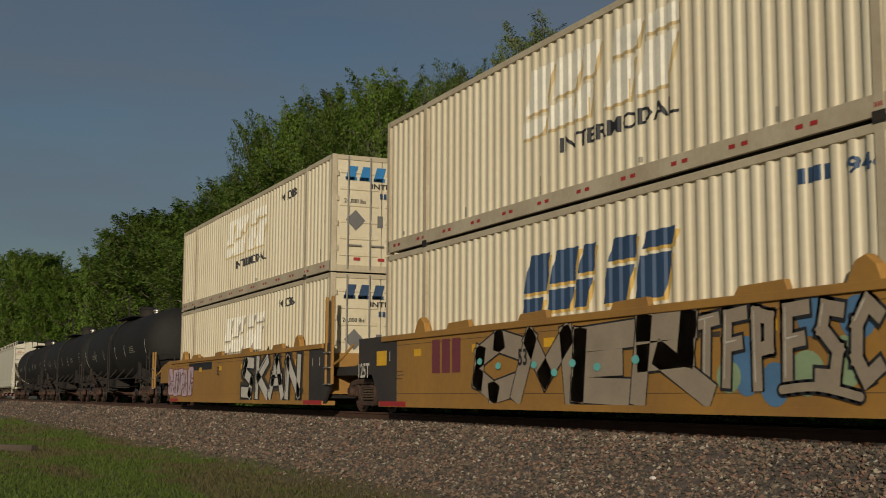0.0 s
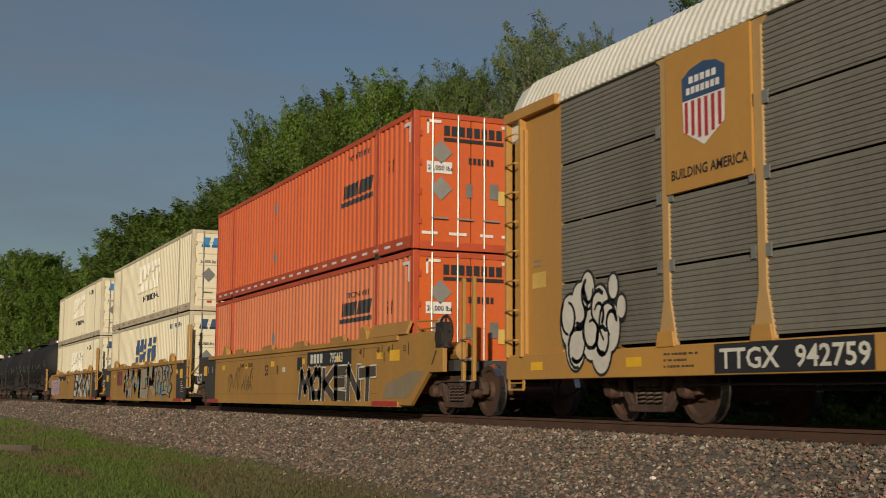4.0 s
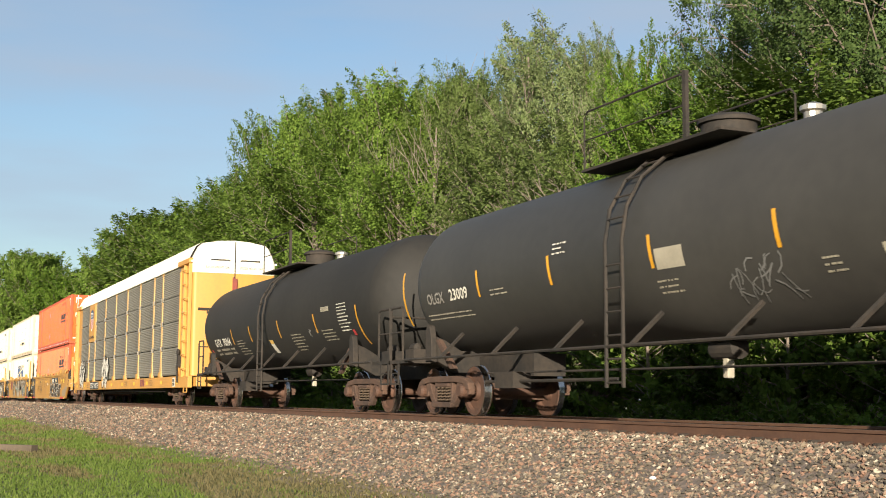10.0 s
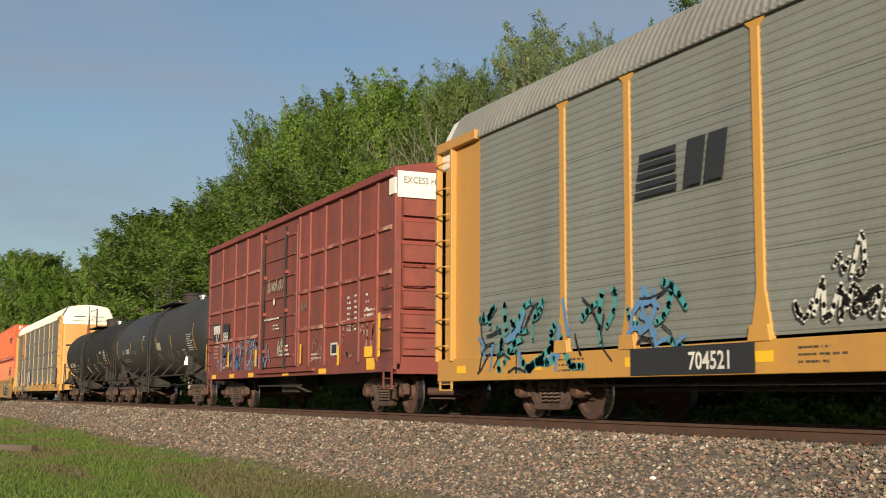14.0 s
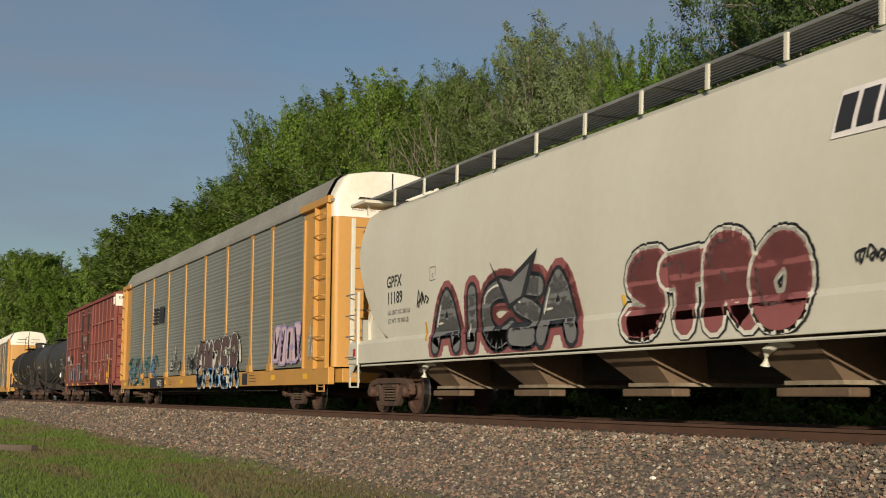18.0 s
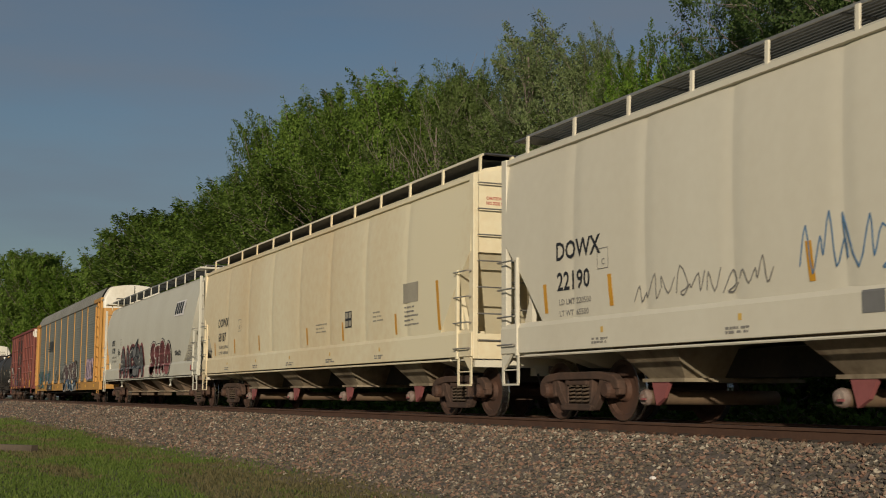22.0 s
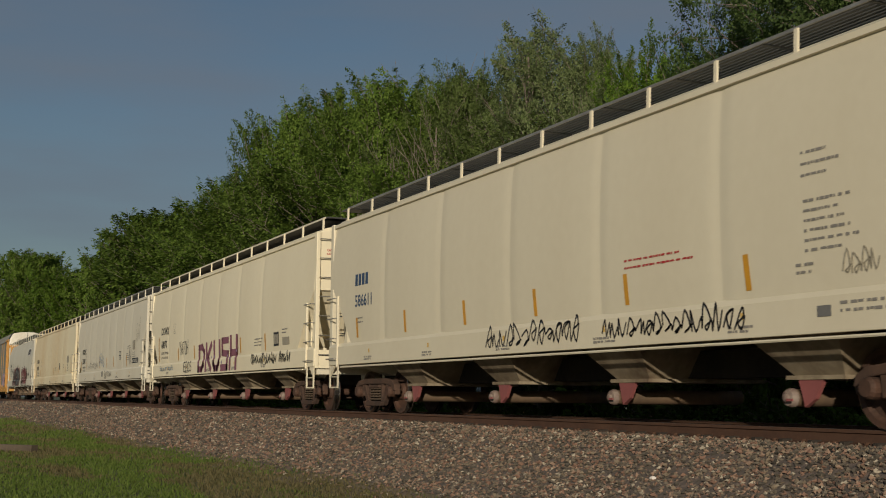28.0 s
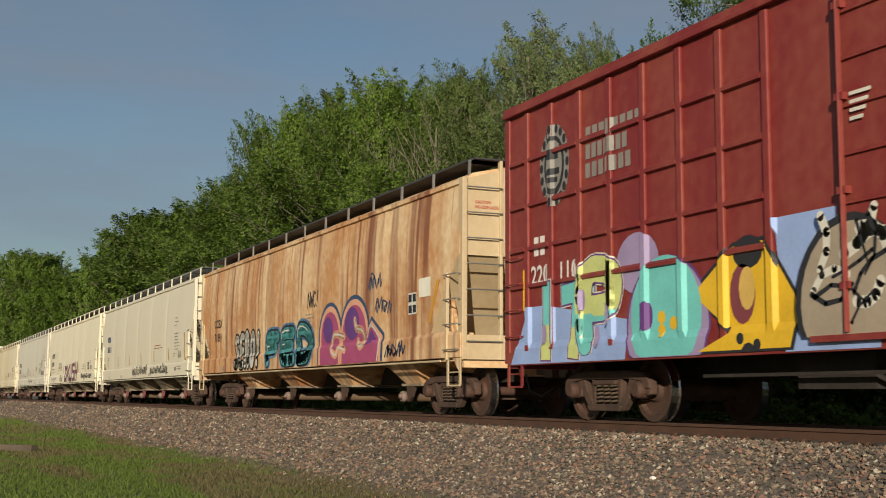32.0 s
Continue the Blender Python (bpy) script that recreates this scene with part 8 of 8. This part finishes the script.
def panel(car, x, z, w, h, mat, field=None, grid=(2, 1)):
    decal("data_panel", [rect(x, z, x + w, z + h)], on_face, mat, car, 0.007, 0, HZ)
    if field:
        fw, fh = w / grid[0], h / grid[1]
        decals("data_panel_field", [rect(x + fw * i + fw * 0.12, z + fh * j + fh * 0.15, x + fw * (i + 0.88), z + fh * (j + 0.85)) for i in range(grid[0]) for j in range(grid[1])], on_face, field, car, 0.010, 0, HZ)


h1 = hopper(125.35, 19.87, 1.9, 17.95, HOP_GREY, PIPE, GRATING_GREY, "pale grey covered hopper with rounded ends and spray paintings", gates="board", rounded=True, e0=0.75)
truck(h1, 1.9, 125.35)
truck(h1, 17.95, 125.35)
marks(h1, 3.04, 2.53, "11189", 0.23, gap=0.33, code="GPFX", load=("LD LMT 215 300 LB", "LT WT  70 900 LB"))
plate_box(h1, 5.2, 2.5, 0.26)
graffiti(h1, "AICSA", 5.5, 10.6, 1.06, 2.34, 0.155, STEEL_INK, BLACK_INK, on_face, 81, edge=0.07, halo=BRICK_INK, glow=0.12, shine=WHITE_INK, overlap=1.45, zstep=HZ, bounce=0.12, label="grey spray-painted letters with black outlines and red halo")
decal("painted_arrow", [[(7.75, 2.62), (8.2, 2.2), (8.55, 2.28), (9.45, 2.66), (9.05, 1.95), (8.45, 1.75)]], on_face, BLACK_INK, h1, 0.030, 0, HZ)
decal("arrow_fill", [[(8.15, 2.30), (8.55, 2.20), (9.2, 2.45), (8.9, 1.95), (8.5, 1.85)]], on_face, STEEL_INK, h1, 0.033, 0, HZ)
graffiti(h1, "STRO", 11.95, 15.6, 1.06, 2.36, 0.21, BRICK_INK, WHITE_INK, on_face, 84, edge=0.06, halo=BLACK_INK, glow=0.035, shine=UMBER_INK, overlap=1.42, lean=0.03, zstep=HZ, bounce=0.08, label="dull red spray-painted letters with white outlines")
stripes(h1, [5.05], 1.38, 1.74, 0.08, -0.25)
stripes(h1, [8.67, 11.90], 1.36, 1.75, 0.08, -0.25, YELLOW_TAPE)
decal("logo_card", [[(16.01, 3.13), (17.52, 3.10), (17.72, 3.64), (16.16, 3.65)]], on_round, WHITE_TAPE, h1, 0.012, 0, HZ, "white card with slanted black brand bars")
decals("logo_bar", [rect(16.08 + 0.32 * k, 3.19, 16.08 + 0.25 + 0.32 * k, 3.59, 0.22) for k in range(4)], on_round, BLACK_INK, h1, 0.016, 0, HZ)
scrawl(h1, 16.35, 1.72, 17.23, 1.95, 6, BLACK_INK, on_face, 85, 0.018, 0, HZ)
scrawl(h1, 4.58, 2.04, 5.15, 2.40, 4, BLACK_INK, on_face, 86, 0.02, 0, HZ)
hprint(h1, 18.38, 2.03, 0.8, 4, 5)
hprint(h1, 18.20, 1.70, 1.0, 3, 6)
decals("red_square", [rect(1.1, 1.2, 1.25, 1.36), rect(18.9, 1.2, 19.05, 1.36)], flat(-1.575), RED_INK, h1, 0.006)
for u in (0.75, 18.95):
    part("crossover_platform", Geo().box(u, u + 0.9, -1.55, 1.55, 4.50, 4.56), HOP_GREY, h1, "end walkway platform")

h2 = hopper(146.1, 19.84, 1.65, 18.15, HOP_CREAM, HOP_PALE, GRATING, "cream covered hopper with rust-stained sides", ribs=(2.9, 5.2, 7.5, 9.9, 12.2, 14.5, 16.8), e0=-0.22)
truck(h2, 1.65, 146.1)
truck(h2, 18.15, 146.1)
marks(h2, 1.85, 2.41, "68187", 0.25, gap=0.43, code="DOWX", load=("LD LMT 219700 LB", "LT WT  66300 LB"))
plate_box(h2, 4.14, 2.19)
stripes(h2, [1.39, 3.73, 6.32, 10.54, 13.10, 16.24], 1.57, 1.98)
stripes(h2, [18.35], 1.56, 2.48, 0.11, -0.12)
panel(h2, 13.29, 1.84, 0.42, 0.36, BLACK_INK, FADED_INK, (2, 2))
hprint(h2, 11.26, 2.02, 0.8, 3, 2, FADED_INK)
hprint(h2, 15.00, 2.09, 0.6, 3, 3, FADED_INK)
panel(h2, 16.67, 2.16, 0.75, 0.38, FADED_INK)
hprint(h2, 16.73, 2.09, 0.7, 5, 4)

h3 = hopper(166.75, 19.19, 1.85, 17.65, HOP_PALE, HOP_PALE, GRATING_GREY, "off-white covered hopper with thin scrawled tags", ribs=(2.6, 4.5, 6.4, 8.3, 10.2, 12.1, 14.0, 15.9), e0=0.22)
truck(h3, 1.85, 166.75)
truck(h3, 17.65, 166.75)
marks(h3, 2.13, 2.40, "22190", 0.27, gap=0.46, code="DOWX", load=("LD LMT 220500", "LT WT  65500"))
plate_box(h3, 3.3, 2.16, 0.3)
stripes(h3, [1.74, 3.61, 7.73, 9.79, 11.67], 1.62, 2.07)
stripes(h3, [14.90], 1.57, 2.03, 0.11, -0.12)
panel(h3, 13.14, 1.89, 0.40, 0.36, BLACK_INK, WHITE_INK, (3, 2))
hprint(h3, 15.13, 2.42, 0.85, 2, 12)
hprint(h3, 14.88, 2.11, 0.6, 4, 13)
panel(h3, 16.33, 2.22, 0.55, 0.38, FADED_INK)
hprint(h3, 16.34, 2.13, 0.75, 4, 14)
panel(h3, 16.24, 1.67, 1.35, 0.20, BLACK_INK)
lettering(h3, "PLASTIC GRANULES", 16.29, 1.70, 0.13, WHITE_INK, on_face, 0.72, 0.012, 0, HZ)
panel(h3, 8.55, 1.22, 0.33, 0.24, STEEL_INK)
scrawl(h3, 4.21, 1.61, 7.14, 2.03, 9, GREY_INK, on_face, 91, 0.014, 0, HZ)
scrawl(h3, 7.55, 1.6, 9.07, 2.5, 4, DENIM_INK, on_face, 92, 0.014, 0, HZ)
scrawl(h3, 9.32, 1.2, 11.24, 1.5, 7, GREY_INK, flat(-1.575), 93, 0.018)
scrawl(h3, 17.07, 2.5, 17.85, 3.5, 2, FADED_INK, on_face, 94, 0.012, 0, HZ)
scrawl(h3, 15.46, 1.6, 16.03, 2.4, 3, GREY_INK, on_face, 95, 0.015, 0, HZ)

h4 = hopper(187.0, 19.9, 1.65, 17.9, HOP_WHITE, HOP_PALE, GRATING, "warm white covered hopper with a maroon painted word and black tags", ribs=(3.2, 5.6, 8.0, 10.4, 12.8, 15.2), e0=-0.13)
truck(h4, 1.65, 187.0)
truck(h4, 17.9, 187.0)
marks(h4, 1.94, 2.54, "68070", 0.27, gap=0.48, code="DOWX", load=("LD LMT 219900 LBS", "LT WT  66100 LBS"))
plate_box(h4, 4.0, 2.52)
stripes(h4, [1.53], 1.58, 2.48)
stripes(h4, [4.82, 7.27], 1.56, 1.98)
stripes(h4, [13.09, 15.62], 1.56, 2.01)
lx = 7.85
lw = (12.89 - lx) / 5
glyphs = ([[(0.12, 0.0), (0.12, 1.0), (0.6, 1.0), (0.84, 0.78), (0.84, 0.2), (0.6, 0.0), (0.12, 0.0)]], [[(0.12, 0.0), (0.12, 1.0)], [(0.8, 1.0), (0.3, 0.52), (0.84, 0.0)]], [[(0.12, 1.0), (0.12, 0.2), (0.3, 0.0), (0.66, 0.0), (0.84, 0.2), (0.84, 1.0)]],
          [[(0.84, 1.0), (0.12, 1.0), (0.12, 0.55), (0.84, 0.5), (0.84, 0.0), (0.12, 0.0)]], [[(0.12, 0.0), (0.12, 1.0)], [(0.84, 0.0), (0.84, 1.0)], [(0.12, 0.5), (0.84, 0.5)]])


for k, lines in enumerate(glyphs):
    decal("spray_letter", sum([square_stroke([(lx + lw * (k + 0.05 + 0.92 * u), 1.19 + (0.70 + 0.035 * k) * v) for u, v in q], 0.10) for q in lines], []), on_face, PLUM_INK, h4, 0.008 + 0.001 * k, 0, HZ, "angular maroon spray-painted letter")
    decals("lilac_drip", [disc(lx + lw * (k + 0.2), 1.35 + 0.1 * (k % 3), 0.05, 9), disc(lx + lw * (k + 0.8), 1.65 - 0.12 * (k % 2), 0.04, 9)], on_face, LILAC_INK, h4, 0.016, 0, HZ)
panel(h4, 16.45, 1.64, 0.45, 0.36, BLACK_INK, FADED_INK, (2, 1))
hprint(h4, 14.59, 1.91, 0.8, 3, 22)
hprint(h4, 17.19, 2.06, 0.5, 2, 23)
panel(h4, 17.23, 1.64, 0.6, 0.2, FADED_INK)
tag_word(h4, "YATOH", 5.06, 1.75, 0.42, 6.45 - 5.06, on_face)
tag_word(h4, "EPOS", 5.86, 1.16, 0.30, 7.09 - 5.86, flat(-1.578), 0.018)
scrawl(h4, 1.87, 1.22, 4.15, 1.42, 10, DENIM_INK, flat(-1.575), 103, 0.012)
scrawl(h4, 14.33, 1.2, 16.79, 1.5, 14, BLACK_INK, flat(-1.575), 104, 0.02)
scrawl(h4, 17.00, 1.2, 18.0, 1.5, 5, BLACK_INK, flat(-1.575), 105, 0.02)

h5 = hopper(207.9, 19.07, 1.65, 17.45, HOP_TAN, HOP_PALE, GRATING_GREY, "greyish cream covered hopper with black tags along its sill", ribs=(3.4, 6.2, 9.0, 11.8, 14.6))
truck(h5, 1.65, 207.9)
truck(h5, 17.45, 207.9)
marks(h5, 1.72, 2.72, "586611", 0.25, BLUE_INK, gap=0.45)
hprint(h5, 1.82, 2.03, 0.6, 2, 31)
stripes(h5, [1.82, 4.51, 7.24, 9.84], 1.60, 2.03)
stripes(h5, [12.46, 15.08], 1.60, 2.03)
stripes(h5, [17.71], 1.58, 2.50, 0.12, -0.1)
hprint(h5, 16.10, 3.08, 0.65, 3, 32, None, 0.13)
hprint(h5, 16.13, 2.53, 0.9, 6, 33, None, 0.11)
decal("red_print", rows_of_bars(12.46, 2.22, 1.6, 2, 0.1, 0.03, 34), on_face, RED_INK, h5, 0.006, 0, HZ)
hprint(h5, 15.97, 1.83, 0.35, 2, 35)
scrawl(h5, 16.69, 1.65, 17.25, 1.93, 4, FADED_INK, on_face, 110, 0.012, 0, HZ)
scrawl(h5, 8.16, 1.15, 11.26, 1.55, 12, BLACK_INK, flat(-1.578), 111, 0.02)
scrawl(h5, 11.88, 1.15, 15.08, 1.52, 15, BLACK_INK, flat(-1.578), 112, 0.02)
panel(h5, 16.32, 1.22, 0.22, 0.12, STEEL_INK)
hprint(h5, 16.68, 1.37, 0.9, 2, 36)

h6 = hopper(228.15, 19.78, 1.85, 18.1, HOP_RUST, HOP_RUST, GRATING, "tan covered hopper heavily streaked with rust, with colourful spray paintings", ribs=(3.0, 5.2, 7.4, 9.6, 11.8, 14.0, 16.2), trim=HOP_TRIM, e0=-0.24)
truck(h6, 1.85, 228.15)
truck(h6, 18.1, 228.15)
marks(h6, 1.75, 2.40, "71891", 0.25, gap=0.42, code="CCBX")
plate_box(h6, 4.25, 2.0, 0.24)
graffiti(h6, "SERO!", 4.2, 7.0, 1.06, 2.18, 0.10, GREY_PALE, BLACK_INK, on_face, 121, edge=0.06, overlap=1.2, zstep=HZ, label="white spray-painted letters with black outlines")
graffiti(h6, "FED", 7.4, 11.5, 1.06, 2.12, 0.15, TEAL_INK, BLACK_INK, on_face, 123, edge=0.05, halo=DENIM_INK, glow=0.06, shade=SEA_INK, shine=WHITE_INK, overlap=1.14, zstep=HZ, label="teal spray-painted letters with dark outlines")
arch = lambda x0, x1, z1, k: [(x0 - k, 1.06)] + [((x0 + x1) / 2 + ((x1 - x0) / 2 + k) * math.cos(t * math.pi / 12), z1 - 0.62 + (0.62 + k) * math.sin(t * math.pi / 12)) for t in range(12, -1, -1)] + [(x1 + k, 1.06)]
for k, mat, off in ((0.22, BLUE_INK, 0.006), (0.13, PEACH_INK, 0.010), (0.0, ROSE_INK, 0.014)):
    decal("arched_shape", [arch(12.05, 13.30, 2.26, k), arch(13.55, 15.0, 2.32, k), [(14.85 - k, 1.06), (15.75 + k, 1.06), (15.80 + k, 1.52 + k * 0.5), (15.32, 1.80 + k), (14.9, 1.6)]], on_face, mat, h6, off, 0, HZ, "rounded magenta spray painting with peach and navy rims")
decals("violet_fill", [disc(14.15, 1.92, 0.46, 20, 0.36), disc(12.55, 1.85, 0.34, 20, 0.30), [(15.0, 1.42), (15.62, 1.50), (15.32, 1.74)]], on_face, PURPLE_INK, h6, 0.018, 0, HZ)
for pts in ([(13.65, 1.66), (13.0, 1.72), (12.85, 1.40), (13.15, 1.26), (13.35, 1.42), (13.75, 1.36)], [(14.35, 1.98), (14.45, 1.80), (14.80, 1.74), (14.95, 1.52), (14.70, 1.40), (14.55, 1.52)]):
    decal("peach_line", stroke(curve_through(pts), 0.09), on_face, PEACH_INK, h6, 0.022, 0, HZ)
    decal("pale_line", stroke(curve_through(pts), 0.025), on_face, WHITE_INK, h6, 0.026, 0, HZ)
decal("pale_edge", stroke(curve_through([(15.72, 1.08), (15.80, 1.50), (15.32, 1.82), (15.1, 1.60)], 5), 0.03), on_face, WHITE_INK, h6, 0.026, 0, HZ)
tag_word(h6, "NWC!", 11.0, 2.46, 0.36, 0.85, on_face, 0.020)
panel(h6, 17.31, 1.92, 0.42, 0.42, WHITE_INK, BLACK_INK, (2, 2))
panel(h6, 17.85, 2.22, 0.55, 0.36, GHOST_WHITE)
decal("amber_stripe", [[(18.26, 1.69), (18.38, 1.72), (18.82, 2.49), (18.68, 2.50)]], on_face, AMBER_TAPE, h6, 0.008, 0, HZ)
scrawl(h6, 15.08, 2.53, 15.90, 2.92, 4, BLUE_INK, on_face, 132, 0.025, 0, HZ)
scrawl(h6, 15.49, 2.03, 16.43, 2.45, 4, BLUE_INK, on_face, 133, 0.025, 0, HZ)
scrawl(h6, 16.11, 1.12, 17.19, 1.45, 5, BLUE_INK, flat(-1.578), 134, 0.03)
hprint(h6, 10.84, 2.31, 0.7, 3, 42)

# stencilled notices along the sills
for car, u0 in ((h2, 3.0), (h3, 3.4), (h4, 3.2), (h5, 2.6), (h6, 3.0)):
    for k in range(5):
        panel(car, u0 + 3.1 * k, 1.26, 0.07, 0.08, GOLD_INK)
        hprint(car, u0 + 3.1 * k - 0.25, 1.19, 0.6, 2, 60 + k, GREY_INK, 0.05)

# two pale hoppers far ahead
for s0 in (-124.2, -143.4):
    far = hopper(s0, 18.6, 1.8, 16.8, HOP_PALE, HOP_PALE, GRATING, "pale grey covered hopper far ahead in the train")
    truck(far, 1.8, s0)
    truck(far, 16.8, s0)


# ------------------------------------------------------------------ small things by the track
LOG = paint("weathered_timber", (0.115, 0.085, 0.058), (0.07, 0.052, 0.036), 0.9, big=2, small=20, bump=0.6)
log = Geo()
for a in (0.0, 0.14):
    log.box(-1.1 + a, 0.9 - a, -0.11 + a * 0.02, 0.11, 0.0 + a * 0.3, 0.19 - a * 0.1)
tagged(new("fallen_timber", log.mesh("fallen_timber", LOG)), "weathered old timber lying on the grass", "timber").matrix_basis = pose(-36.0, 3.2, -1.2, 0, 0, 38)
g = Geo().loft([[(0.07 * math.cos(t) * r + 0.02 * math.sin(3 * t), 0.035 * math.sin(t) * r, z) for t in [k * 0.785 for k in range(8)]] for r, z in ((0.6, -0.02), (1.0, 0.0), (0.7, 0.03), (0.2, 0.04))])
tagged(new("white_stone", g.mesh("white_stone", WHITE_TAPE)), "single white stone lying on the ballast slope", "stone").matrix_basis = pose(-12.60, 8.42, -0.615, 30, 0, 10) @ Matrix.Scale(0.72, 4)


# ------------------------------------------------------------------ the train rolls
def run(t):
    """How far the train has rolled at t seconds."""
    u = (t - 16.0) / 16.0
    return 8.4236 * t + -0.6560 * u ** 2 + -1.4947 * u ** 3 + -1.6971 * u ** 4 + 1.2136 * u ** 5 + 0.6432 * u ** 6


def motions():
    for car, x0, z0 in CARS:
        walk(car, [(t, pose(x0 - run(t), TRACK_Y, z0)) for t in range(0, 33)])
    # each wheelset turns while it is near enough to be seen turning
    for wheel, dx, s in WHEELS:
        times = [k / 15 for k in range(481) if -48 < s - run(k / 15) < 14]
        if not times:
            walk(wheel, [(0.0, pose(dx, 0, 0.457)), (32.0, pose(dx, 0, 0.457))])
            continue
        times = sorted({0.0, *times, 32.0})
        first = run(times[1])
        spin = lambda t: -math.degrees((min(run(times[-2]), max(first, run(t))) - first) / 0.457)
        walk(wheel, [(t, pose(dx, 0, 0.457, 0, spin(t), 0)) for t in times])


motions()
